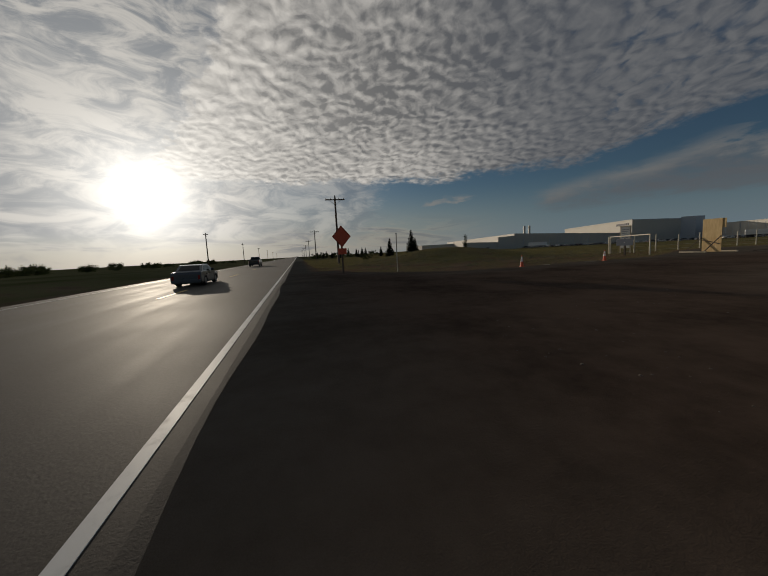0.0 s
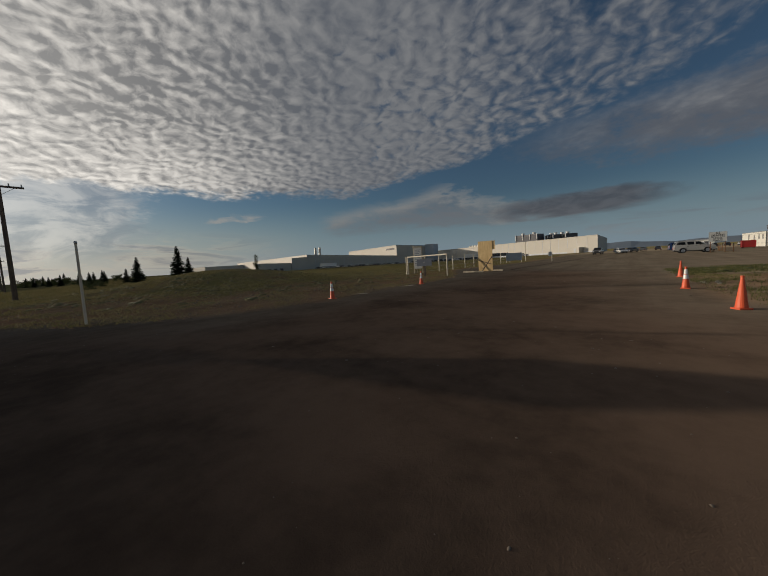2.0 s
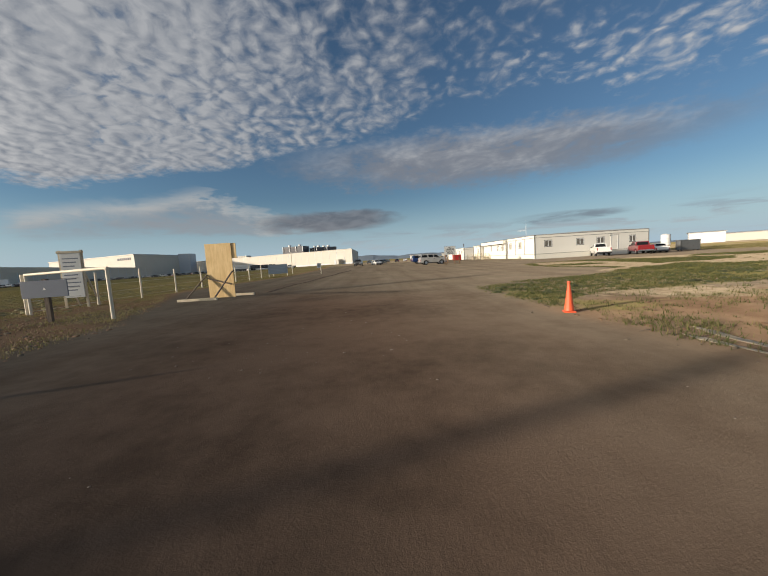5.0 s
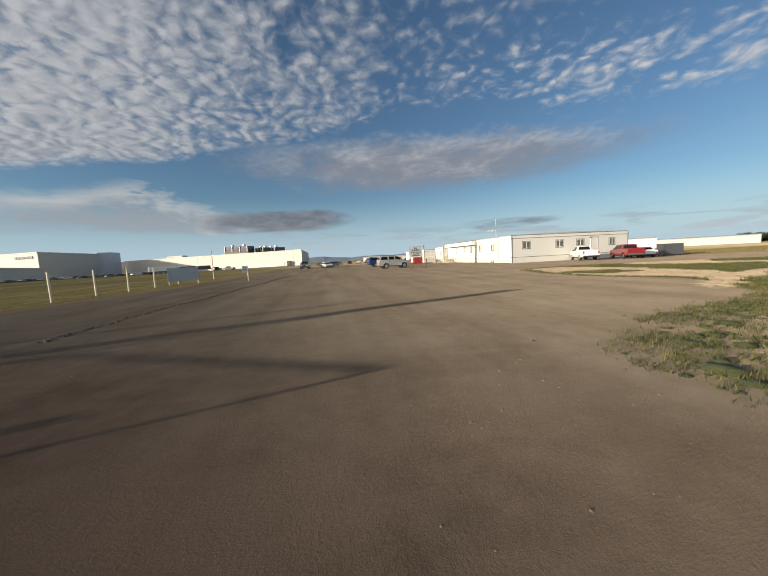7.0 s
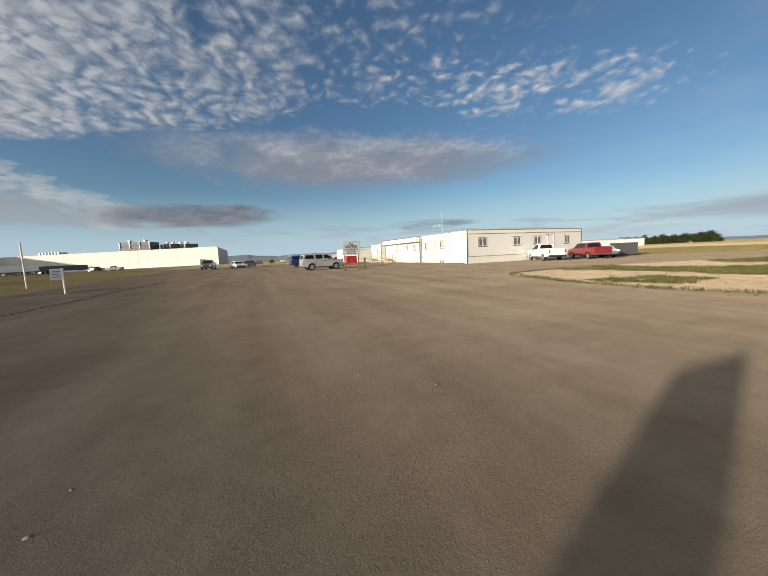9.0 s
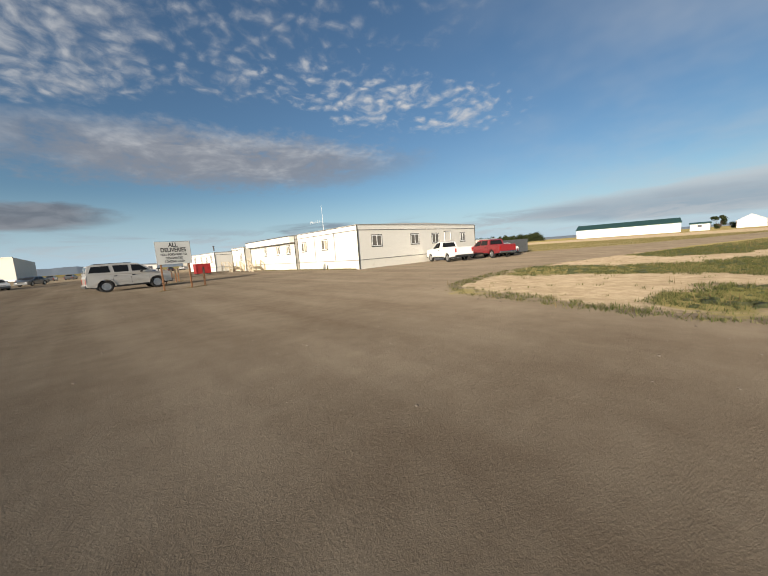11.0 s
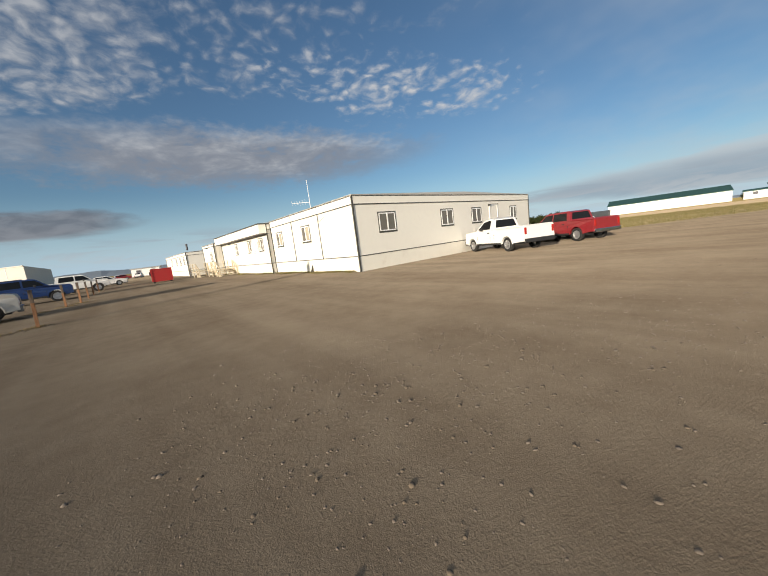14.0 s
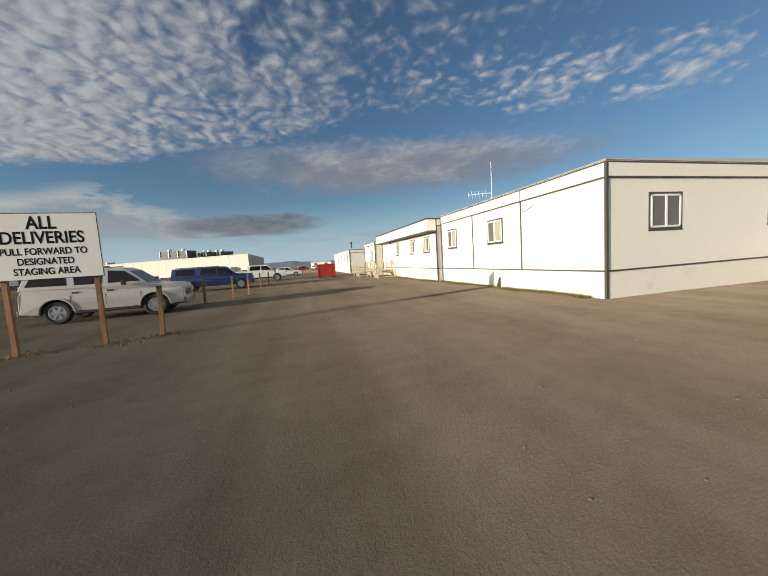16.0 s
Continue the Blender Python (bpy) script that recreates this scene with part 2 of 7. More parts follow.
# ------------------------------------------------------------------ materials
def material(name, color, rough=0.6, metal=0.0, vary=0.12, grain=8.0, bump=0.0, dirt=None, dirt_amount=0.0, dirt_scale=1.5, coat=0.0, random_tint=0.0, spec=0.5):
    """A surface with tint variation at two scales, optional stains and fine relief, in metres."""
    m = bpy.data.materials.new(name)
    m.use_nodes = True
    t = Nodes(m.node_tree)
    out, b = t.add("ShaderNodeOutputMaterial"), t.add("ShaderNodeBsdfPrincipled")
    t.link(b.outputs[0], out.inputs[0])
    where = t.add("ShaderNodeTexCoord").outputs["Object"]
    fine, wide = t.noise(where, grain, 4.0), t.noise(where, grain * 0.09, 3.0)
    k = t.math("ADD", t.math("MULTIPLY_ADD", fine, vary, 1.0 - vary * 0.5), t.math("MULTIPLY_ADD", wide, vary, -vary * 0.5))
    if random_tint:
        k = t.math("MULTIPLY", k, t.math("MULTIPLY_ADD", t.add("ShaderNodeObjectInfo").outputs["Random"], random_tint, 1.0 - random_tint * 0.5))
    c = t.vec("SCALE", color, scale=k)
    if dirt:
        stain = t.step(t.noise(where, dirt_scale, 6.0, 0.65), 0.66 - 0.3 * dirt_amount, 0.8, 0.0, dirt_amount)
        c = t.mix(stain, c, dirt)
    t.link(c, b.inputs["Base Color"])
    t.link(t.math("MULTIPLY_ADD", fine, 0.16, rough - 0.08, clamp=True), b.inputs["Roughness"])
    b.inputs["Metallic"].default_value = metal
    b.inputs["Specular IOR Level"].default_value = spec
    b.inputs["Coat Weight"].default_value = coat
    b.inputs["Coat Roughness"].default_value = 0.05
    if bump:
        n = t.add("ShaderNodeBump")
        n.inputs["Strength"].default_value, n.inputs["Distance"].default_value = 0.6, bump
        t.link(t.noise(where, grain * 3.0, 4.0), n.inputs["Height"])
        t.link(n.outputs[0], b.inputs["Normal"])
    return m


def glass_material(name, tint, spec=0.5):
    """Tinted vehicle or window glass over a dark room: mostly mirror-like."""
    m = bpy.data.materials.new(name)
    m.use_nodes = True
    t = Nodes(m.node_tree)
    out, b = t.add("ShaderNodeOutputMaterial"), t.add("ShaderNodeBsdfPrincipled")
    t.link(b.outputs[0], out.inputs[0])
    where = t.add("ShaderNodeTexCoord").outputs["Object"]
    t.link(t.vec("SCALE", tint, scale=t.math("MULTIPLY_ADD", t.noise(where, 2.0, 3.0), 0.5, 0.75)), b.inputs["Base Color"])
    b.inputs["Roughness"].default_value = 0.06
    b.inputs["Specular IOR Level"].default_value = spec
    return m


def wood_material(name, light, dark, grain=3.0, rough=0.75):
    m = bpy.data.materials.new(name)
    m.use_nodes = True
    t = Nodes(m.node_tree)
    out, b = t.add("ShaderNodeOutputMaterial"), t.add("ShaderNodeBsdfPrincipled")
    t.link(b.outputs[0], out.inputs[0])
    where = t.add("ShaderNodeTexCoord").outputs["Object"]
    long = t.add("ShaderNodeMapping")
    long.inputs["Scale"].default_value = (9.0, 9.0, 0.9)
    t.link(where, long.inputs[0])
    lines = t.noise(long.outputs[0], grain, 5.0, 0.6, 0.8)
    blot = t.noise(where, 1.7, 4.0)
    f = t.math("ADD", t.math("MULTIPLY", lines, 0.7), t.math("MULTIPLY", blot, 0.4))
    rnd = t.add("ShaderNodeObjectInfo").outputs["Random"]
    c = t.mix(t.step(f, 0.38, 0.72), dark, light)
    t.link(t.vec("SCALE", c, scale=t.math("MULTIPLY_ADD", rnd, 0.25, 0.87)), b.inputs["Base Color"])
    b.inputs["Roughness"].default_value = rough
    n = t.add("ShaderNodeBump")
    n.inputs["Strength"].default_value, n.inputs["Distance"].default_value = 0.5, 0.004
    t.link(lines, n.inputs["Height"])
    t.link(n.outputs[0], b.inputs["Normal"])
    return m


def leaf_material(name, a, b_, rough=0.75, glow=0.3):
    """Leaves and blades: tints vary by piece."""
    m = bpy.data.materials.new(name)
    m.use_nodes = True
    t = Nodes(m.node_tree)
    out, b = t.add("ShaderNodeOutputMaterial"), t.add("ShaderNodeBsdfPrincipled")
    t.link(b.outputs[0], out.inputs[0])
    geo = t.add("ShaderNodeNewGeometry")
    where = t.add("ShaderNodeTexCoord").outputs["Object"]
    f = t.math("ADD", t.math("MULTIPLY", geo.outputs["Random Per Island"], 0.6), t.math("MULTIPLY", t.noise(where, 0.35, 3.0), 0.5))
    t.link(t.mix(t.step(f, 0.2, 0.85), a, b_), b.inputs["Base Color"])
    b.inputs["Roughness"].default_value = rough
    b.inputs["Specular IOR Level"].default_value = 0.2
    through_leaf, blend = t.add("ShaderNodeBsdfTranslucent"), t.add("ShaderNodeMixShader")
    t.link(t.mix(t.step(f, 0.2, 0.85), a, b_), through_leaf.inputs["Color"])
    blend.inputs[0].default_value = glow
    t.link(b.outputs[0], blend.inputs[1])
    t.link(through_leaf.outputs[0], blend.inputs[2])
    t.link(blend.outputs[0], out.inputs[0])
    return m


def ground_material():
    """Bare brown dirt, grass and straw by the cover laid down on the sheet, with ragged borders."""
    m = bpy.data.materials.new("ground_cover")
    m.use_nodes = True
    t = Nodes(m.node_tree)
    out, b = t.add("ShaderNodeOutputMaterial"), t.add("ShaderNodeBsdfPrincipled")
    t.link(b.outputs[0], out.inputs[0])
    where = t.add("ShaderNodeTexCoord").outputs["Object"]
    att = t.add("ShaderNodeAttribute")
    att.attribute_name = "cover"
    sep = t.add("ShaderNodeSeparateXYZ")
    t.link(att.outputs["Vector"], sep.inputs[0])
    grass, straw, mud = sep.outputs
    n1, n2, n3 = t.noise(where, 0.45, 5.0, 0.6), t.noise(where, 3.5, 5.0, 0.65), t.noise(where, 32.0, 4.0, 0.7)
    n4 = t.noise(where, 0.06, 4.0, 0.6)
    n5 = t.noise(where, 110.0, 3.0, 0.7)
    lanes = t.add("ShaderNodeMapping")
    lanes.inputs["Scale"].default_value, lanes.inputs["Rotation"].default_value = (1.1, 0.07, 1.0), (0, 0, radians(-8))
    t.link(where, lanes.inputs[0])
    ruts = t.noise(lanes.outputs[0], 1.0, 4.0, 0.55)
    grit = t.add("ShaderNodeTexVoronoi")
    grit.inputs["Scale"].default_value = 38.0
    t.link(where, grit.inputs["Vector"])
    # dirt
    tone = t.math("ADD", t.math("ADD", t.math("MULTIPLY", n1, 0.32), t.math("MULTIPLY", ruts, 0.34)), t.math("ADD", t.math("MULTIPLY", n2, 0.2), t.math("MULTIPLY", n5, 0.22)))
    dirt = t.ramp(tone, (0.30, (0.088, 0.064, 0.045)), (0.52, (0.160, 0.129, 0.096)), (0.78, (0.252, 0.211, 0.160)))
    pebble = t.step(t.math("ADD", grit.outputs["Distance"], t.math("MULTIPLY", n2, 0.3)), 0.18, 0.30, 0.32, 0.0)
    dirt = t.mix(pebble, dirt, (0.25, 0.21, 0.17))
    wet = t.mix(t.step(t.math("ADD", n1, t.math("MULTIPLY", n2, 0.4)), 0.45, 0.85), (0.062, 0.041, 0.030), (0.140, 0.092, 0.065))
    dirt = t.mix(t.math("MULTIPLY", mud, 0.85), dirt, wet)
    # reddish soil of the verges
    red_soil = t.ramp(tone, (0.30, (0.120, 0.070, 0.043)), (0.52, (0.255, 0.155, 0.092)), (0.76, (0.40, 0.27, 0.165)))
    place = t.add("ShaderNodeSeparateXYZ")
    t.link(where, place.inputs[0])
    inside_gate = t.math("MULTIPLY", t.step(place.outputs[0], -17.5, -15.5), t.step(place.outputs[1], -31.5, -34.0, 0.0, 0.75))
    bank_side = t.math("MULTIPLY", t.step(grass, 0.06, 0.30, 0.0, 0.85), t.math("MAXIMUM", inside_gate, t.step(place.outputs[0], -21.0, -26.0)))
    dirt = t.mix(bank_side, dirt, red_soil)
    # pale dry soil
    rough_tone = t.math("ADD", tone, t.math("MULTIPLY_ADD", n2, 0.5, -0.25))
    dry = t.ramp(rough_tone, (0.25, (0.165, 0.126, 0.084)), (0.52, (0.285, 0.226, 0.154)), (0.8, (0.42, 0.345, 0.245)))
    border = t.math("MULTIPLY_ADD", t.math("ADD", t.math("MULTIPLY", n2, 0.6), t.math("MULTIPLY", n1, 0.6)), 1.0, -0.6)
    dirt = t.mix(t.step(t.math("ADD", straw, border), 0.42, 0.62), dirt, dry)
    green = t.mix(t.step(t.math("ADD", n4, t.math("MULTIPLY", n2, 0.4)), 0.45, 0.85), (0.125, 0.122, 0.043), (0.265, 0.215, 0.100))
    green = t.mix(t.step(n3, 0.35, 0.75, 0.0, 0.45), green, (0.080, 0.074, 0.030))
    far_field = t.mix(t.step(t.math("ADD", n4, t.math("MULTIPLY", n1, 0.3)), 0.5, 0.8), (0.17, 0.145, 0.060), (0.27, 0.215, 0.100))
    green = t.mix(t.step(straw, 0.55, 0.95), green, far_field)
    col = t.mix(t.step(t.math("ADD", grass, border), 0.40, 0.60), dirt, green)
    t.link(col, b.inputs["Base Color"])
    b.inputs["Roughness"].default_value = 0.92
    b.inputs["Diffuse Roughness"].default_value = 1.0
    b.inputs["Specular IOR Level"].default_value = 0.0
    bump = t.add("ShaderNodeBump")
    bump.inputs["Strength"].default_value, bump.inputs["Distance"].default_value = 0.7, 0.014
    t.link(t.math("ADD", t.math("MULTIPLY", n2, 0.5), t.math("ADD", t.math("MULTIPLY", n3, 0.6), t.math("MULTIPLY", n5, 0.4))), bump.inputs["Height"])
    t.link(bump.outputs[0], b.inputs["Normal"])
    return m


def asphalt_material():
    m = bpy.data.materials.new("asphalt")
    m.use_nodes = True
    t = Nodes(m.node_tree)
    out, b = t.add("ShaderNodeOutputMaterial"), t.add("ShaderNodeBsdfPrincipled")
    t.link(b.outputs[0], out.inputs[0])
    where = t.add("ShaderNodeTexCoord").outputs["Object"]
    n2 = t.noise(where, 45.0, 3.0, 0.7)
    lanes = t.add("ShaderNodeMapping")
    lanes.inputs["Scale"].default_value, lanes.inputs["Rotation"].default_value = (0.05, 1.1, 1.0), (0, 0, radians(2))
    t.link(where, lanes.inputs[0])
    n1 = t.math("ADD", t.math("MULTIPLY", t.noise(where, 0.35, 5.0, 0.6), 0.4), t.math("MULTIPLY", t.noise(lanes.outputs[0], 1.0, 5.0, 0.6), 0.6))
    c = t.ramp(t.math("ADD", t.math("MULTIPLY", n1, 0.6), t.math("MULTIPLY", n2, 0.4)), (0.3, (0.030, 0.026, 0.023)), (0.7, (0.068, 0.058, 0.049)))
    t.link(c, b.inputs["Base Color"])
    t.link(t.math("MULTIPLY_ADD", n1, 0.5, 0.44), b.inputs["Roughness"])
    b.inputs["Specular IOR Level"].default_value = 0.13
    bump = t.add("ShaderNodeBump")
    bump.inputs["Strength"].default_value, bump.inputs["Distance"].default_value = 0.5, 0.006
    t.link(n2, bump.inputs["Height"])
    t.link(bump.outputs[0], b.inputs["Normal"])
    return m


MAT = {
    "ground": ground_material(),
    "asphalt": asphalt_material(),
    "line_white": material("road_paint_white", (0.62, 0.62, 0.60), 0.6, dirt=(0.12, 0.11, 0.10), dirt_amount=0.6, dirt_scale=4.0),
    "line_yellow": material("road_paint_yellow", (0.55, 0.36, 0.05), 0.6, dirt=(0.12, 0.11, 0.10), dirt_amount=0.6, dirt_scale=4.0),
    "siding": material("cream_siding", (0.82, 0.79, 0.71), 0.55, vary=0.06, grain=5.0, bump=0.002, dirt=(0.52, 0.46, 0.37), dirt_amount=0.25, dirt_scale=0.9),
    "skirt": material("skirting_panel", (0.80, 0.77, 0.68), 0.6, vary=0.07, grain=5.0, bump=0.002, dirt=(0.48, 0.40, 0.30), dirt_amount=0.3, dirt_scale=1.3),
    "trim": material("grey_trim", (0.065, 0.064, 0.056), 0.6, vary=0.15),
    "roof": material("membrane_roof", (0.45, 0.44, 0.42), 0.8, dirt=(0.2, 0.18, 0.15), dirt_amount=0.5),
    "white": material("white_paint", (0.80, 0.79, 0.76), 0.45, vary=0.05, dirt=(0.55, 0.50, 0.42), dirt_amount=0.25),
    "frame": material("vinyl_frame", (0.80, 0.80, 0.78), 0.35, vary=0.04),
    "pane": glass_material("window_glass", (0.15, 0.135, 0.11)),
    "blind": glass_material("glass_over_pale_blind", (0.40, 0.36, 0.27)),
    "auto_glass": glass_material("vehicle_glass", (0.012, 0.013, 0.014), 0.25),
    "tyre": material("rubber", (0.018, 0.018, 0.018), 0.85, vary=0.3, dirt=(0.11, 0.085, 0.06), dirt_amount=0.5, dirt_scale=6.0),
    "rim": material("alloy", (0.55, 0.55, 0.56), 0.32, 0.85, dirt=(0.2, 0.16, 0.12), dirt_amount=0.3, dirt_scale=7.0),
    "black": material("black_plastic", (0.022, 0.022, 0.023), 0.5, vary=0.2),
    "chrome": material("chrome", (0.65, 0.65, 0.66), 0.15, 1.0),
    "lamp_red": material("red_lens", (0.35, 0.015, 0.012), 0.2, coat=0.5),
    "lamp_clear": material("clear_lens", (0.62, 0.64, 0.66), 0.12, coat=0.6),
    "silver": material("silver_paint", (0.43, 0.415, 0.385), 0.35, 0.15, coat=0.7, dirt=(0.20, 0.16, 0.11), dirt_amount=0.3, dirt_scale=1.2),
    "blue": material("blue_paint", (0.012, 0.036, 0.135), 0.3, 0.2, coat=0.8, dirt=(0.10, 0.09, 0.08), dirt_amount=0.25),
    "red": material("red_paint", (0.22, 0.016, 0.020), 0.3, 0.0, coat=0.8, dirt=(0.20, 0.10, 0.07), dirt_amount=0.3),
    "car_white": material("white_car_paint", (0.76, 0.75, 0.72), 0.3, coat=0.8, dirt=(0.50, 0.44, 0.36), dirt_amount=0.22, dirt_scale=1.0),
    "car_grey": material("grey_car_paint", (0.10, 0.105, 0.11), 0.3, 0.3, coat=0.8),
    "car_dark": material("dark_car_paint", (0.025, 0.028, 0.035), 0.3, 0.2, coat=0.8),
    "orange": material("orange_cone", (0.82, 0.125, 0.045), 0.5, vary=0.12, dirt=(0.25, 0.10, 0.06), dirt_amount=0.35, dirt_scale=5.0),
    "sign_orange": material("orange_sign_sheet", (0.62, 0.085, 0.030), 0.45, vary=0.06),
    "sign_white": material("white_sign_sheet", (0.72, 0.72, 0.68), 0.5, vary=0.05, dirt=(0.5, 0.46, 0.38), dirt_amount=0.3),
    "ink": material("black_lettering", (0.012, 0.012, 0.013), 0.9, spec=0.1),
    "band": material("reflective_collar", (0.78, 0.78, 0.75), 0.35, dirt=(0.4, 0.34, 0.28), dirt_amount=0.3, dirt_scale=6.0),
    "post": wood_material("weathered_post", (0.33, 0.165, 0.075), (0.17, 0.08, 0.038)),
    "plywood": wood_material("plywood", (0.72, 0.53, 0.27), (0.56, 0.38, 0.17), 1.6),
    "lumber": wood_material("lumber", (0.64, 0.56, 0.42), (0.50, 0.42, 0.29)),
    "pole": wood_material("pole_wood", (0.16, 0.12, 0.085), (0.07, 0.05, 0.038)),
    "steel": material("galvanised_steel", (0.50, 0.48, 0.44), 0.5, 0.6, dirt=(0.28, 0.24, 0.19), dirt_amount=0.4, dirt_scale=5.0),
    "cream_post": material("cream_post_paint", (0.66, 0.60, 0.47), 0.6, dirt=(0.35, 0.27, 0.18), dirt_amount=0.4, dirt_scale=4.0),
    "grey_sign": material("grey_sign_sheet", (0.17, 0.19, 0.23), 0.5, dirt=(0.2, 0.18, 0.16), dirt_amount=0.3),
    "pale_blue_sign": material("pale_blue_sign_sheet", (0.38, 0.43, 0.47), 0.55, dirt=(0.5, 0.47, 0.40), dirt_amount=0.4, dirt_scale=2.0),
    "pale_ink": material("faded_sign_ink", (0.46, 0.51, 0.55), 0.6, vary=0.2),
    "plant_wall": material("plant_wall_panel", (0.56, 0.525, 0.46), 0.65, vary=0.10, grain=0.6, dirt=(0.47, 0.42, 0.34), dirt_amount=0.4, dirt_scale=0.05),
    "plant_grey": material("plant_grey_panel", (0.55, 0.57, 0.60), 0.6, vary=0.08, grain=0.6),
    "dark_metal": material("dark_roof_plant", (0.10, 0.10, 0.11), 0.55, 0.4),
    "green_roof": material("green_metal_roof", (0.030, 0.085, 0.060), 0.45, 0.2),
    "tan_roof": material("tan_shingle_roof", (0.34, 0.24, 0.15), 0.85),
    "dumpster": material("red_dumpster_paint", (0.30, 0.016, 0.016), 0.5, dirt=(0.16, 0.06, 0.04), dirt_amount=0.4, dirt_scale=2.0),
    "grass": leaf_material("grass_blades", (0.130, 0.130, 0.045), (0.27, 0.215, 0.10), glow=0.22),
    "weeds": leaf_material("weed_leaves", (0.085, 0.110, 0.032), (0.230, 0.215, 0.085), glow=0.4),
    "straw": leaf_material("dry_stalks", (0.14, 0.10, 0.045), (0.30, 0.23, 0.11)),
    "needles": leaf_material("needles", (0.010, 0.020, 0.010), (0.035, 0.052, 0.022)),
    "leaves": leaf_material("broad_leaves", (0.022, 0.035, 0.012), (0.065, 0.080, 0.028)),
    "bark": material("bark", (0.085, 0.060, 0.042), 0.9, grain=12.0, vary=0.4, bump=0.01),
    "stone": material("stones", (0.15, 0.12, 0.093), 0.9, grain=20.0, vary=0.6),
    "weed_mass": material("weed_clump", (0.085, 0.098, 0.034), 0.9, grain=30.0, vary=0.6, bump=0.5, dirt=(0.17, 0.15, 0.06), dirt_amount=0.6, dirt_scale=2.0),
    "turf": material("turf_clump", (0.135, 0.122, 0.052), 0.95, grain=12.0, vary=0.55, dirt=(0.16, 0.10, 0.06), dirt_amount=0.6, dirt_scale=1.2),
    "wet_clod": material("damp_clod", (0.075, 0.052, 0.038), 0.95, grain=14.0, vary=0.4),
    "red_clod": material("red_clod", (0.20, 0.118, 0.068), 0.95, grain=9.0, vary=0.5),
    "silt": material("pale_silt", (0.36, 0.30, 0.225), 0.7, vary=0.3, grain=3.0, bump=0.3),
    "clod": material("earth_clod", (0.13, 0.100, 0.070), 0.95, grain=14.0, vary=0.45),
    # distance haze is mixed into this colour: blue-grey instead of leaf green
    "hill": leaf_material("hazy_hill_cover", (0.16, 0.20, 0.25), (0.20, 0.235, 0.27), glow=0.0),
}


# ------------------------------------------------------------------ mesh helpers
def box(bm, lo, hi, bevel=0.0):
    """An upright block from corner lo to corner hi."""
    c, s = [(a + b) / 2 for a, b in zip(lo, hi)], [abs(b - a) for a, b in zip(lo, hi)]
    made = bmesh.ops.create_cube(bm, size=1.0, matrix=Matrix.LocRotScale(c, None, s))
    if bevel:
        edges = list({e for v in made["verts"] for e in v.link_edges})
        bmesh.ops.bevel(bm, geom=edges, offset=bevel, segments=2, affect="EDGES", profile=0.6)
    return bm


def rod(bm, a, b, r0, r1=None, n=10):
    """A round or tapered rod from a to b."""
    a, b = Vector(a), Vector(b)
    m = Matrix.Translation((a + b) / 2) @ (b - a).to_track_quat("Z", "Y").to_matrix().to_4x4()
    bmesh.ops.create_cone(bm, cap_ends=True, segments=n, radius1=r0, radius2=r0 if r1 is None else r1, depth=(b - a).length, matrix=m)
    return bm


def bar(bm, a, b, w, d, up=(0, 0, 1)):
    """A square-cut length of timber or trim from a to b."""
    a, b = Vector(a), Vector(b)
    z = (b - a).normalized()
    x = Vector(up).cross(z)
    x = x.normalized() if x.length > 1e-4 else Vector((1, 0, 0))
    m = Matrix((x, z.cross(x), z)).transposed().to_4x4()
    bmesh.ops.create_cube(bm, size=1.0, matrix=Matrix.Translation((a + b) / 2) @ m @ Matrix.Diagonal((w, d, (b - a).length, 1)))
    return bm


def prism(bm, outline, side, bevel=0.0):
    """A side outline of (x, z), laid out at y = +-side(x, z)."""
    rows = []
    for s in (-1, 1):
        rows.append([bm.verts.new((x, s * side(x, z), z)) for x, z in outline])
    n = len(outline)
    caps = [bm.faces.new(rows[0]), bm.faces.new(rows[1][::-1])]
    for i in range(n):
        bm.faces.new((rows[0][(i + 1) % n], rows[0][i], rows[1][i], rows[1][(i + 1) % n]))
    bmesh.ops.recalc_face_normals(bm, faces=bm.faces[:])
    if bevel:
        edges = list({e for f in caps for e in f.edges})
        bmesh.ops.bevel(bm, geom=edges, offset=bevel, segments=2, affect="EDGES", profile=0.6)
    return bm


def part(name, bm, mat, parent, label="", smooth=False):
    """Links a bmesh as one mesh object under a thing or a part."""
    me = bpy.data.meshes.new(name)
    if smooth:
        for f in bm.faces:
            f.smooth = True
    bm.to_mesh(me)
    bm.free()
    me.materials.append(MAT[mat])
    ob = new(name, me)
    ob.parent = parent
    return tagged(ob, label)


def shared(name, me, parent, m):
    """Another object on an existing mesh."""
    ob = new(name, me)
    ob.parent = parent
    ob.matrix_basis = m
    return ob


def laid_out(ob):
    """Turns a mesh drawn in units of the plan into metres."""
    ob.scale = (UNIT, UNIT, UNIT)
    return ob


def thing(name, m, label, category, group="", kind="", unit=UNIT):
    """An empty that parents its parts, at a pose of the plan; unit: metres to a unit of the thing's own drawing."""
    ob = new(name)
    ob.empty_display_size = 0.3
    ob.matrix_basis = Matrix.Translation(m.translation * (UNIT - 1)) @ m @ Matrix.Diagonal((unit, unit, unit, 1))
    return tagged(ob, label, category, group, kind)


def B():
    return bmesh.new()


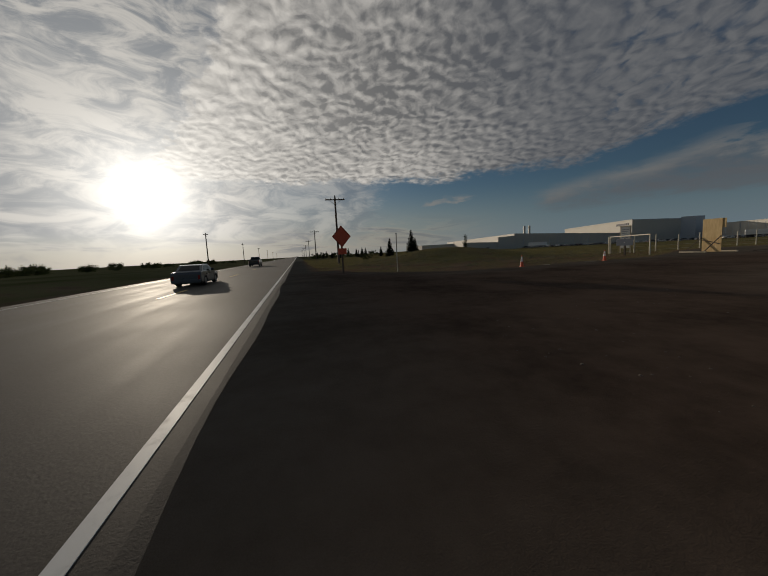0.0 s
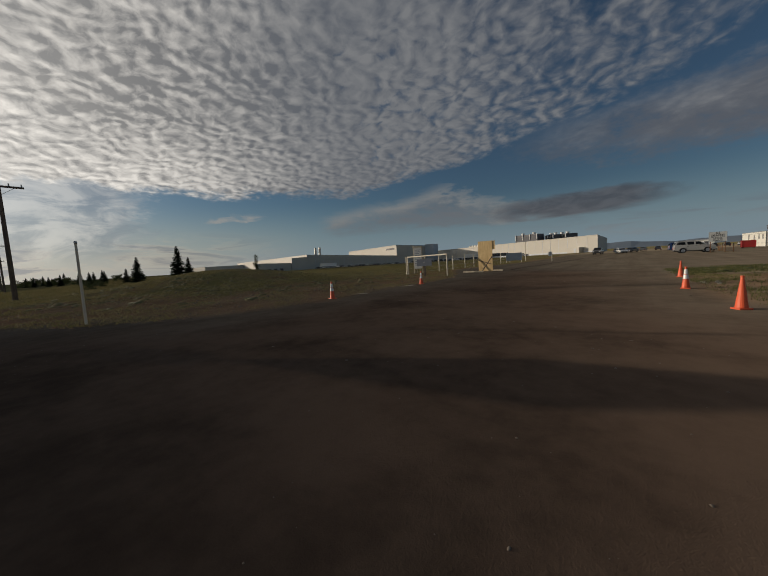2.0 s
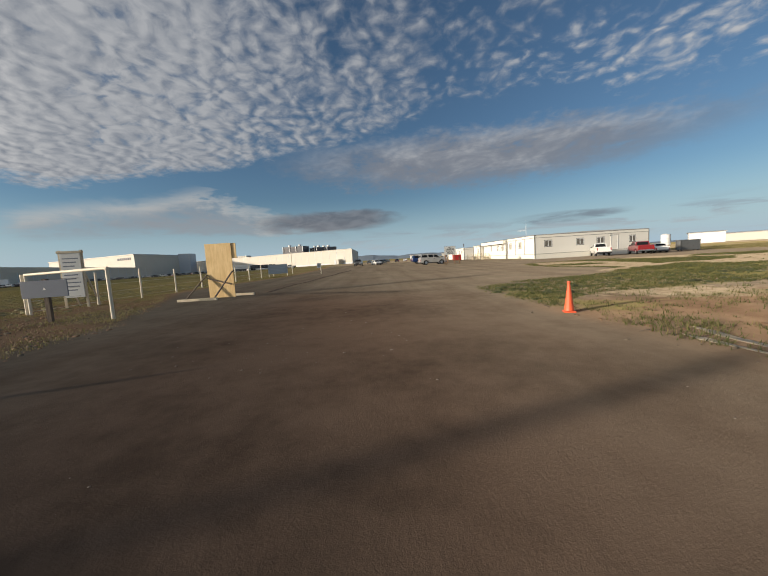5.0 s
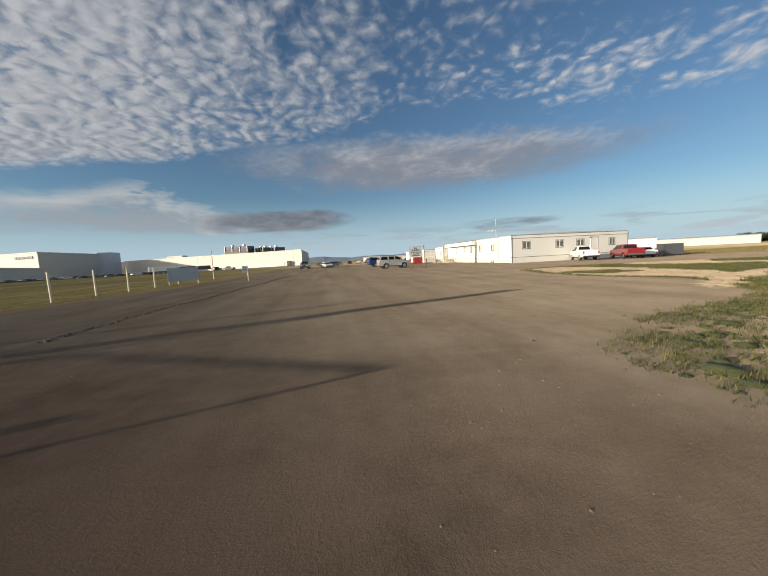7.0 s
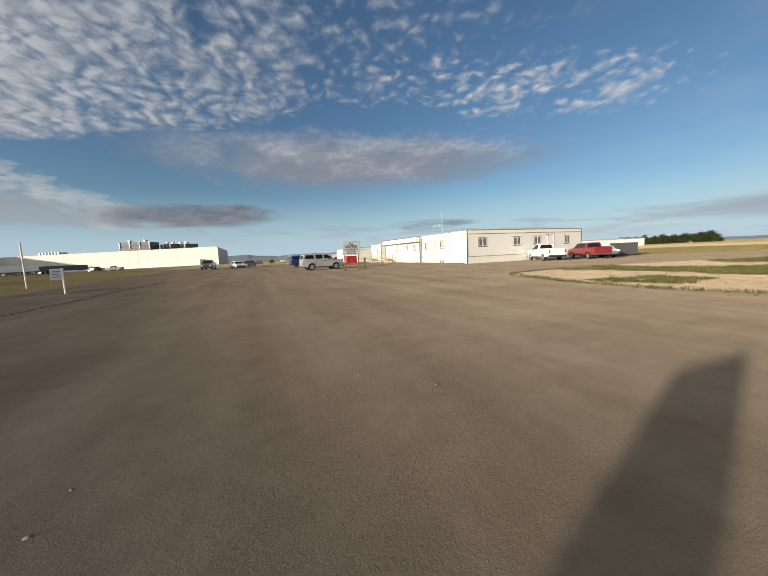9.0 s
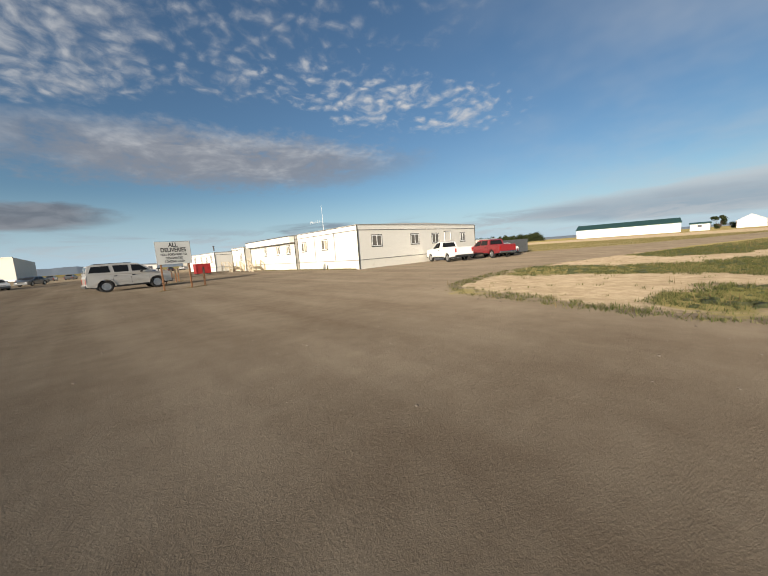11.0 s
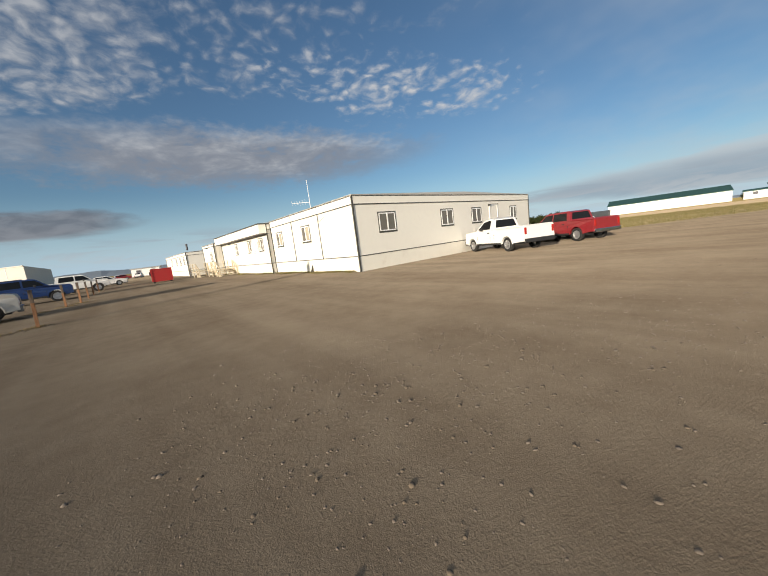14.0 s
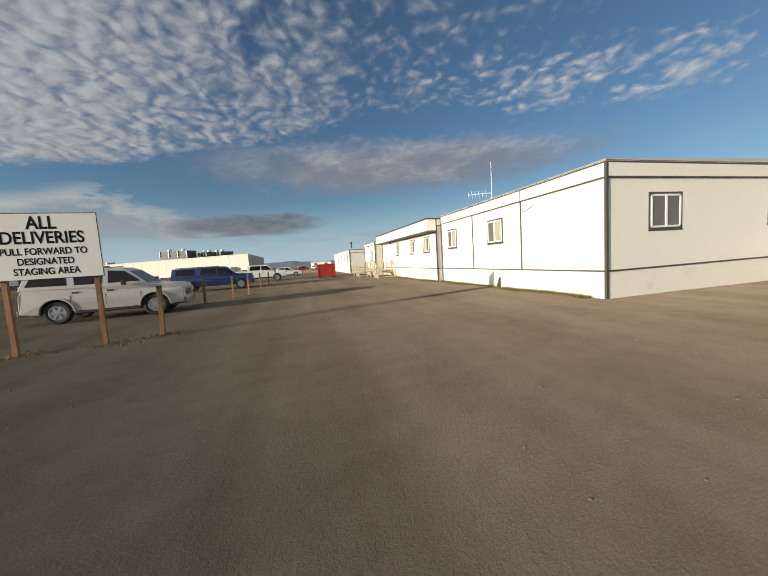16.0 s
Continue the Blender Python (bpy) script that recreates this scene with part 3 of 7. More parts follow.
def lettering(name, text, size, parent, m, mat="ink"):
    cu = bpy.data.curves.new(name, "FONT")
    cu.body, cu.size, cu.align_x, cu.align_y, cu.extrude = text, size, "CENTER", "CENTER", 0.001
    cu.offset = size * 0.022
    tmp = bpy.data.objects.new(name, cu)
    scene.collection.objects.link(tmp)
    me = bpy.data.meshes.new_from_object(tmp)
    bpy.data.objects.remove(tmp)
    me.materials.clear()
    me.materials.append(MAT[mat])
    return shared(name, me, parent, m)


def polygon_depth(px, py, outline):
    """Signed distance to an outline, positive inside, for arrays of places."""
    best, inside = np.full(px.shape, 1e9), np.zeros(px.shape, bool)
    n = len(outline)
    for i in range(n):
        (ax, ay), (bx, by) = outline[i], outline[(i + 1) % n]
        dx, dy = bx - ax, by - ay
        u = np.clip(((px - ax) * dx + (py - ay) * dy) / (dx * dx + dy * dy), 0, 1)
        best = np.minimum(best, np.hypot(px - ax - u * dx, py - ay - u * dy))
        cross = (ay > py) != (by > py)
        with np.errstate(divide="ignore", invalid="ignore"):
            inside ^= cross & (px < (bx - ax) * (py - ay) / (dy if dy else 1e-9) + ax)
    return np.where(inside, best, -best)


# ------------------------------------------------------------------ ground
ROAD_DIR = Vector((-0.99947, 0.0326, 0))
ROAD_SIDE = Vector((0.0326, 0.99947, 0))      # towards the yard
ROAD_AT = Vector((-23.9, -55.0, 0))          # a place on the edge line nearest the yard


def along_road(s, d):
    """A place s metres along the road and d metres from its edge line, towards the yard."""
    return ROAD_AT + ROAD_DIR * s + ROAD_SIDE * d


YARD = [(-34.6, 72), (-30.2, 26), (-29, -4.5), (-30, -11), (-30.8, -15.4), (-31.3, -18.8), (-31.2, -22), (-28.2, -27.6), (-26, -32.6), (-25.5, -37.2), (-25.8, -39.5), (-25.6, -43), (-26.6, -46.5),
        (-28.5, -48.6), (-31.5, -50.4), (-35, -50.9), (-36, -54.3), (8, -56.2), (8, -52), (-4, -51), (-11, -47.5), (-14.2, -43.5), (-15.9, -41), (-16.2, -39), (-16.3, -34.3), (-16.7, -30), (-16.5, -28.6),
        (-14.2, -27), (-9.8, -26), (-8, -24.2), (-7.2, -22.5), (-8.3, -19.4), (-8.3, -16.2), (-7.2, -12.2), (-5.5, -11.2), (-2.3, -10.8), (2.2, -11.6), (8.3, -13.6), (19.8, -17.5), (62, -30), (62, -25),
        (26, -10.5), (18.2, -3.5), (22, 4.6), (32, 23), (36, 382), (-36, 399)]
DRY = [(-9.8, -24.9), (-6.3, -22.8), (-7.6, -19.4), (-7.4, -15.4), (-6, -12), (-1.1, -11.2), (15.8, -15), (41.8, -24.2), (41.5, -30.9), (10.5, -23.9), (-1.9, -25.7), (-7.3, -26.2)]
WEEDS = [[(-1, -11.3), (0.2, -11.2), (0.6, -13.2), (0.8, -15.8), (4.5, -18.5), (1.6, -21.1), (-3.4, -21.4), (-2.6, -18.5), (-2.3, -15.4), (-2.9, -13.3), (-3.2, -12.3), (-2.4, -11.5)],
         [(-7.2, -16.1), (-4.3, -16.9), (-4.2, -18.0), (-6.2, -18.9), (-7.0, -18.2), (-7.3, -16.9)],
         [(7.2, -13.4), (14.3, -14.6), (28.9, -18), (40.8, -24.1), (31.5, -25.8), (12.2, -20.6), (6.5, -17.4), (5.0, -15.0)],
         [(-13.2, -25.2), (-9.3, -25.0), (-7.6, -24.6), (-2.8, -22.4), (-3.0, -24.2), (-1.6, -25.1), (14.7, -25.8), (41.5, -31.9), (41.3, -36.8), (-13.3, -26.6)]]
TRACK = [(-15.7, -32.8), (-13.7, -31.8), (-8.4, -31.5), (1.2, -30.8), (41.4, -32.9), (41.4, -34.1), (1.2, -31.9), (-8.4, -32.7), (-13.3, -33.0)]
MUD = [(-27.5, -24), (-25.8, -24.2), (-25.5, -36.6), (-26.5, -46), (-33, -50.7), (-34, -54.5), (6, -56), (4, -51.5), (-11, -47), (-15.9, -41), (-17, -34), (-17.5, -29.5), (-22, -25.6)]


def rise(px, py):
    """The lie of the land."""
    px, py = np.asarray(px, float), np.asarray(py, float)
    far = -0.007 * np.maximum(0, -px - 60) - 0.006 * np.maximum(0, py - 45)
    far = np.maximum(far, -6.0)
    s = (px - ROAD_AT.x) * ROAD_DIR.x + (py - ROAD_AT.y) * ROAD_DIR.y
    d = (px - ROAD_AT.x) * ROAD_SIDE.x + (py - ROAD_AT.y) * ROAD_SIDE.y
    bank = 0.9 * np.exp(-(((d - 21) / 8.0) ** 2)) * np.clip((s - 14) / 22, 0, 1) ** 2 * (3 - 2 * np.clip((s - 14) / 22, 0, 1)) * np.clip((260 - s) / 120, 0, 1)
    mound = 1.3 * np.exp(-(((px + 43) / 9.5) ** 2) - ((py + 38) / 6.5) ** 2)
    lump = 0.02 * np.sin(px * 0.9 + 1.3 * np.sin(py * 0.7)) * np.sin(py * 1.1 + px * 0.3)
    near = np.clip(1.0 - np.hypot(px + 15, py + 30) / 120, 0, 1)
    flat_road = np.clip((d - 2.0) / 4.0, 0, 1) + np.clip((-d - 9.5) / 6.0, 0, 1)
    ditch = -0.35 * np.exp(-(((d + 14) / 3.0) ** 2))
    return (far + np.maximum(bank, mound)) * np.clip(flat_road, 0, 1) + lump * near * 0.6 + ditch


def weed_bands(px, py):
    """Where weeds have taken hold on the dry soil: depth into ragged patches, positive inside."""
    depth = polygon_depth(px, py, WEEDS[0])
    for outline in WEEDS[1:]:
        depth = np.maximum(depth, polygon_depth(px, py, outline))
    return depth + 0.35 * np.sin(px * 2.1 + 1.7 * np.sin(py * 1.3)) * np.sin(py * 2.4 + 0.8 * np.sin(px * 1.7))


def spaced(lo, hi, step, reach):
    mid = list(np.arange(lo, hi + step / 2, step))
    d, up, down = step, [], []
    p, q = mid[-1], mid[0]
    while p < reach:
        d *= 1.16
        p, q = p + d, q - d
        up.append(p), down.append(q)
    return np.array(down[::-1] + mid + up)


def make_ground():
    xs, ys = spaced(-44, 22, 0.5, 3300), spaced(-74, 12, 0.5, 3300)
    gx, gy = np.meshgrid(xs, ys)
    gz = rise(gx, gy)
    yard = polygon_depth(gx, gy, YARD)
    dry, mud = polygon_depth(gx, gy, DRY), polygon_depth(gx, gy, MUD)
    d = (gx - ROAD_AT.x) * ROAD_SIDE.x + (gy - ROAD_AT.y) * ROAD_SIDE.y
    worn = 0.5 + 0.5 * np.sin(gx * 0.55 + 1.7 * np.sin(gy * 0.33)) * np.sin(gy * 0.62 + 1.2 * np.sin(gx * 0.41))
    grass = np.clip(0.5 - yard / 1.6, 0, 1) * (0.46 + 0.24 * worn + 0.5 * np.clip((-yard - 18) / 30, 0, 1))
    grass = np.minimum(grass, np.clip(0.2 + (d - 2.0) / 3.0, 0, 1) + np.clip((-d - 8.5) / 2.0, 0, 1))
    patch = np.sin(gx * 0.9 + 2.0 * np.sin(gy * 0.45)) * np.sin(gy * 1.05 + 1.5 * np.sin(gx * 0.5))
    weeds = weed_bands(gx, gy)
    in_dry = np.clip(dry / 1.0 + 0.5, 0, 1)
    grass = grass * (1 - in_dry) + in_dry * np.clip(0.5 + 0.9 * weeds, 0.12, 0.92)
    bare = np.clip(1 + (yard + 2.2) / 5, 0, 1) * np.clip((-23 - gx) / 2, 0, 1) * np.clip((-22 - gy) / 6, 0, 1) * np.clip((gy + 53) / 4, 0, 1)       # worn earth beside the drive
    grass *= 1 - bare * (0.64 + 0.26 * patch)
    turned = np.clip((gx + 17) / 1.5, 0, 1) * np.clip((-33.2 - gy) / 1.5, 0, 1) * np.clip((gy + 47) / 4, 0, 1) * np.clip((4 - gx) / 10, 0, 1)      # turned soil inside the gate
    grass *= 1 - turned * (0.42 + 0.30 * patch)
    grass *= np.clip(0.75 - polygon_depth(gx, gy, TRACK), 0.3, 1)
    strip_far = np.clip((gx - 66) / 6, 0, 1) * np.clip((124 - gx) / 6, 0, 1) * np.clip((gy + 70) / 20, 0, 1) * np.clip((120 - gy) / 20, 0, 1)
    grass *= 1 - 0.85 * strip_far
    straw = np.clip(dry / 1.5 + 0.6, 0, 1) * np.clip(0.55 - weeds, 0, 1)
    side = np.clip((gx + 16.5) / 1.5, 0, 1) * np.clip((-yard - 0.3) / 1.2, 0, 1) * np.clip((gy + 46) / 3, 0, 1)
    straw = np.maximum(straw, side * (0.56 + 0.16 * patch)) * (1 - 0.8 * turned)
    grass *= 1 - 0.18 * side * (1 + patch)
    fields = np.clip((np.hypot(gx + 15, gy + 30) - 45) / 60, 0, 1)
    straw = np.maximum(straw, fields)
    cover = np.stack([grass, straw, np.clip(mud / 4 + 0.2, 0, 1)], -1).reshape(-1, 3)
    ny, nx = gx.shape
    i = np.arange(ny * nx).reshape(ny, nx)
    quads = np.stack([i[:-1, :-1], i[:-1, 1:], i[1:, 1:], i[1:, :-1]], -1).reshape(-1, 4)
    me = bpy.data.meshes.new("ground")
    me.from_pydata(np.stack([gx, gy, gz], -1).reshape(-1, 3).tolist(), [], quads.tolist())
    me.polygons.foreach_set("use_smooth", np.ones(len(quads), bool))
    layer = me.attributes.new("cover", "FLOAT_VECTOR", "POINT")
    layer.data.foreach_set("vector", cover.astype(np.float32).ravel())
    me.materials.append(MAT["ground"])
    tagged(laid_out(new("ground", me)), "brown dirt yard with grassy verges and dry fields", "ground", kind="structure")


make_ground()


def strip(name, s0, s1, d0, d1, z, mat, label, category, steps=60, base=-0.05, taper=0.0):
    """A slab along the road."""
    bm = B()
    rows = []
    for i in range(steps + 1):
        s = s0 + (s1 - s0) * i / steps
        a, a1, b1, b = along_road(s, d0), along_road(s, d0 + taper), along_road(s, d1 - taper), along_road(s, d1)
        rows.append([bm.verts.new((p.x, p.y, h)) for p, h in ((a, base), (a1, z), (b1, z), (b, base))])
    for p, q in zip(rows, rows[1:]):
        for k in range(3):
            bm.faces.new((p[k], p[k + 1], q[k + 1], q[k]))
    for r in (rows[0], rows[-1]):
        bm.faces.new(r)
    bmesh.ops.recalc_face_normals(bm, faces=bm.faces[:])
    me = bpy.data.meshes.new(name)
    bm.to_mesh(me)
    bm.free()
    me.materials.append(MAT[mat])
    return tagged(laid_out(new(name, me)), label, category, kind="structure")


road = strip("road", -900, 1500, -9.0, 0.55, 0.014, "asphalt", "worn grey asphalt country road", "road", 120, -0.03, 0.35)


def road_line(name, s0, s1, d, w, mat, label):
    ob = strip(name, s0, s1, d - w / 2, d + w / 2, 0.019, mat, label, "road marking", 80, 0.005)
    ob.parent, ob.scale = road, (1, 1, 1)
    del ob["category"]
    del ob["kind"]
    return ob


road_line("edge_line", -14, 600, 0.0, 0.10, "line_white", "faded white edge line")
road_line("edge_line", -400, -40, 0.0, 0.10, "line_white", "faded white edge line")
road_line("edge_line", -400, 600, -7.9, 0.10, "line_white", "faded white edge line")
for k in range(24):
    road_line("centre_dash", -60 + 12 * k, -57 + 12 * k, -3.6, 0.12, "line_yellow", "yellow centre dash")


# ------------------------------------------------------------------ modular offices
def window_in(parent, m, w, h, panes=2, glass=("pane", "pane")):
    """A sliding window: outer frame, sashes and panes. Local x runs along the wall, y out of it, z up; origin at its lower left."""
    win = part("window", box(B(), (0, -0.05, 0), (w, 0.012, h)), "trim", parent, "dark-framed sliding window")
    win.matrix_basis = m
    t = 0.05
    bm = B()
    for lo, hi in (((t, -0.02, t), (w - t, 0.03, t + 0.045)), ((t, -0.02, h - t - 0.045), (w - t, 0.03, h - t)), ((t, -0.02, t), (t + 0.045, 0.03, h - t)), ((w - t - 0.045, -0.02, t), (w - t, 0.03, h - t))):
        box(bm, lo, hi, 0.004)
    for k in range(1, panes):
        x = w * k / panes
        box(bm, (x - 0.03, -0.02, t), (x + 0.03, 0.034, h - t), 0.004)
    part("sash", bm, "frame", win, "white vinyl sash")
    for k in range(panes):
        x0, x1 = t + 0.04 + (w - 2 * t - 0.08) * k / panes, t + 0.04 + (w - 2 * t - 0.08) * (k + 1) / panes
        part("pane", box(B(), (x0 + 0.012, 0.002, t + 0.04), (x1 - 0.012, 0.016, h - t - 0.04)), glass[k % 2], win)
    part("sill", box(B(), (-0.01, 0.0, -0.02), (w + 0.01, 0.022, 0.014), 0.003), "trim", win)
    return win


def door_in(parent, m, w, h, label):
    door = part("door", box(B(), (0, -0.04, 0), (w, 0.02, h), 0.004), "siding", parent, label)
    door.matrix_basis = m
    bm = B()
    box(bm, (-0.06, -0.03, 0), (0, 0.04, h + 0.06)), box(bm, (w, -0.03, 0), (w + 0.06, 0.04, h + 0.06)), box(bm, (0, -0.03, h), (w, 0.04, h + 0.06))
    part("door_frame", bm, "frame", door)
    part("door_handle", rod(rod(B(), (w - 0.1, 0.02, 1.0), (w - 0.1, 0.075, 1.0), 0.022), (w - 0.1, 0.07, 1.0), (w - 0.2, 0.07, 1.0), 0.012), "chrome", door)
    bm = B()
    box(bm, (-0.09, 0.0, h + 0.065), (w + 0.08, 0.05, h + 0.10))
    part("drip_cap", bm, "trim", door)
    part("door_lamp", rod(box(B(), (-0.16, 0.0, h - 0.02), (-0.07, 0.03, h + 0.10), 0.006), (-0.115, 0.02, h + 0.05), (-0.115, 0.12, h + 0.03), 0.045, 0.055, 10), "trim", door, "small dark door lamp")
    return door


def office(name, x0, x1, y0, y1, top, label, seams=True, fascia=0.34, skirt=0.56, extra=()):
    """A modular office block: floor at skirt height, walls with panel seams, fascia, dark trim and a low roof."""
    ob = thing(name, pose(x0, y0, 0), label, "portable office", "modular offices")
    w, d = x1 - x0, y1 - y0
    th = 0.12
    for side, lo, hi in (("wall", (0, 0, skirt), (w, th, top - fascia)), ("wall", (0, d - th, skirt), (w, d, top - fascia)), ("wall", (0, th, skirt), (th, d - th, top - fascia)), ("wall", (w - th, th, skirt), (w, d - th, top - fascia))):
        part(side, box(B(), lo, hi), "siding", ob)
    o = 0.012
    for lo, hi in (((-o, -o, -0.4), (w + o, 0.05, skirt)), ((-o, d - 0.05, -0.4), (w + o, d + o, skirt)), ((-o, 0.05, -0.4), (0.05, d - 0.05, skirt)), ((w - 0.05, 0.05, -0.4), (w + o, d - 0.05, skirt))):
        part("skirting", box(B(), lo, hi), "skirt", ob, "cream skirting splashed with dirt")
    f = 0.03
    for lo, hi in (((-f, -f, top - fascia), (w + f, 0.09, top)), ((-f, d - 0.09, top - fascia), (w + f, d + f, top)), ((-f, 0.09, top - fascia), (0.09, d - 0.09, top)), ((w - 0.09, 0.09, top - fascia), (w + f, d - 0.09, top))):
        part("fascia", box(B(), lo, hi), "siding", ob)
    bm = B()
    e = 0.034
    for z, h in ((top - 0.042, 0.036), (top - fascia - 0.02, 0.034), (skirt - 0.02, 0.034)):
        for lo, hi in (((-e, -e, z), (w + e, 0.0, z + h)), ((-e, d, z), (w + e, d + e, z + h)), ((-e, 0, z), (0.0, d, z + h)), ((w, 0, z), (w + e, d, z + h))):
            box(bm, lo, hi)
    part("trim_strip", bm, "trim", ob, "dark grey trim strips")
    for cx, cy in ((0, 0), (w, 0), (0, d), (w, d)):
        part("corner_trim", box(B(), (cx - 0.037, cy - 0.037, -0.05), (cx + 0.037, cy + 0.037, top - 0.02)) if cx else box(B(), (cx - 0.037, cy - 0.037, -0.05), (cx + 0.02, cy + 0.02 if cy == 0 else cy + 0.037, top - 0.02)), "trim", ob)
    bm = B()
    ridge, lift = w / 2, 0.16
    f = 0.045
    v = [bm.verts.new(p) for p in ((-f, -f, top + 0.03), (w + f, -f, top + 0.03), (w + f, d + f, top + 0.03), (-f, d + f, top + 0.03), (ridge, -f, top + lift), (ridge, d + f, top + lift), (-f, -f, top + 0.012), (w + f, -f, top + 0.012), (w + f, d + f, top + 0.012), (-f, d + f, top + 0.012))]
    for ids in ((0, 4, 5, 3), (4, 1, 2, 5), (0, 6, 7, 1, 4), (2, 8, 9, 3, 5), (3, 9, 6, 0), (1, 7, 8, 2), (6, 9, 8, 7)):
        bm.faces.new([v[i] for i in ids])
    bmesh.ops.recalc_face_normals(bm, faces=bm.faces[:])
    part("roof", bm, "roof", ob)
    if seams:
        n = max(1, round(d / 2.95))
        for k in range(1, n):
            y = d * k / n
            part("seam_batten", box(B(), (-0.03, y - 0.014, skirt), (0.0, y + 0.014, top - 0.02)), "trim", ob)
    return ob


def wall_pose(kind, a, z):
    """Pose on an office's south (y = 0) or west (x = 0) wall, a metres along it."""
    if kind == "south":
        return Matrix(((1, 0, 0, a), (0, -1, 0, 0), (0, 0, 1, z), (0, 0, 0, 1)))
    return Matrix(((0, -1, 0, 0), (1, 0, 0, a), (0, 0, 1, z), (0, 0, 0, 1)))


main_office = office("modular_office", 0, 14.52, 0, 8.26, 2.98, "cream modular site office with dark grey trim", skirt=0.62)
for a, w in ((1.20, 1.02), (5.24, 1.02), (7.85, 1.0), (12.0, 0.86)):
    window_in(main_office, wall_pose("south", a, 1.46), w, 0.85, 2)
door_in(main_office, wall_pose("south", 9.72, 0.64), 0.78, 1.72, "cream steel door under a small hood")
for a, w in ((3.64, 0.90), (6.80, 0.85)):
    window_in(main_office, wall_pose("west", a, 1.48), w, 0.82, 2, ("blind", "pane"))
bm = B()
prism(bm, [(0, 0), (0.17, 0), (0.03, 0.40), (0, 0.40)], lambda x, z: 0.025)
vent = part("skirting_flap", bm, "trim", main_office, "loose dark skirting flap")
vent.matrix_basis = pose(-0.02, 3.85, -0.05, 0, 0, 180)
part("junction_box", box(B(), (8.0, -0.018, 1.0), (8.16, 0.0, 1.2), 0.008), "skirt", main_office)
part("wall_mark", bar(bar(B(), (-0.004, 2.75, 2.42), (-0.004, 2.6, 2.30), 0.02, 0.01, (1, 0, 0)), (-0.004, 2.6, 2.3), (-0.004, 2.2, 2.44), 0.02, 0.01, (1, 0, 0)), "trim", main_office, "thin scratched mark")

wing = office("modular_office", -0.22, 13.5, 8.36, 18.3, 2.94, "cream modular office wing with a deep canopy", seams=False, skirt=0.62)
for a, w in ((0.86, 0.76), (2.85, 0.86), (5.87, 0.6)):
    window_in(wing, wall_pose("west", a, 1.39), w, 0.80, 2, ("pane", "blind"))
bm = B()
box(bm, (-0.47, -0.06, 2.37), (-0.035, 9.9, 2.92), 0.01)
part("canopy", bm, "siding", wing, "overhanging cream canopy box")
bm = B()
box(bm, (-0.505, -0.09, 2.89), (-0.03, 9.93, 2.95)), box(bm, (-0.495, -0.08, 2.34), (-0.035, 9.92, 2.38))
part("canopy_trim", bm, "trim", wing)
bm = B()
for k in range(7):
    a = 0.9 * k
    rod(bm, (-0.06, 2.05 + 0.13 * k, 1.55 + 0.25 * math.sin(a)), (-0.06, 2.05 + 0.13 * (k + 1), 1.55 + 0.25 * math.sin(a + 0.9)), 0.07, 0.05, 8)
box(bm, (-0.07, 1.9, 1.30), (-0.014, 3.3, 1.36)), box(bm, (-0.06, 1.95, 1.4), (-0.014, 3.2, 1.95), 0.03)
part("wall_banner", bm, "white", wing, "crumpled white banner on the wall").matrix_basis = pose(0, -0.3, 0.06)
door_in(wing, wall_pose("west", 7.7, 0.62), 0.78, 1.66, "cream door at the end of the wing")

annex = office("modular_office", -0.67, 10.0, 18.9, 22.9, 2.60, "cream portable office with wooden steps", seams=False, fascia=0.2)
window_in(annex, wall_pose("west", 0.9, 1.15), 0.7, 0.8, 2)
door_in(annex, wall_pose("west", 2.2, 0.56), 0.85, 1.75, "cream door above wooden steps")
back_office = office("modular_office", -1.35, 10.5, 27.4, 41.9, 2.42, "long cream portable office in the back row", seams=False, fascia=0.3)
for a in (1.2, 3.4, 6.0, 9.5):
    window_in(back_office, wall_pose("west", a, 1.2), 0.8, 0.8, 2)
bm = B()
rod(bm, (0.6, 2.2, 2.7), (0.6, 2.2, 3.25), 0.09), rod(bm, (0.6, 2.2, 3.25), (0.6, 2.2, 3.36), 0.15, 0.1)
part("roof_vent", bm, "dark_metal", back_office)


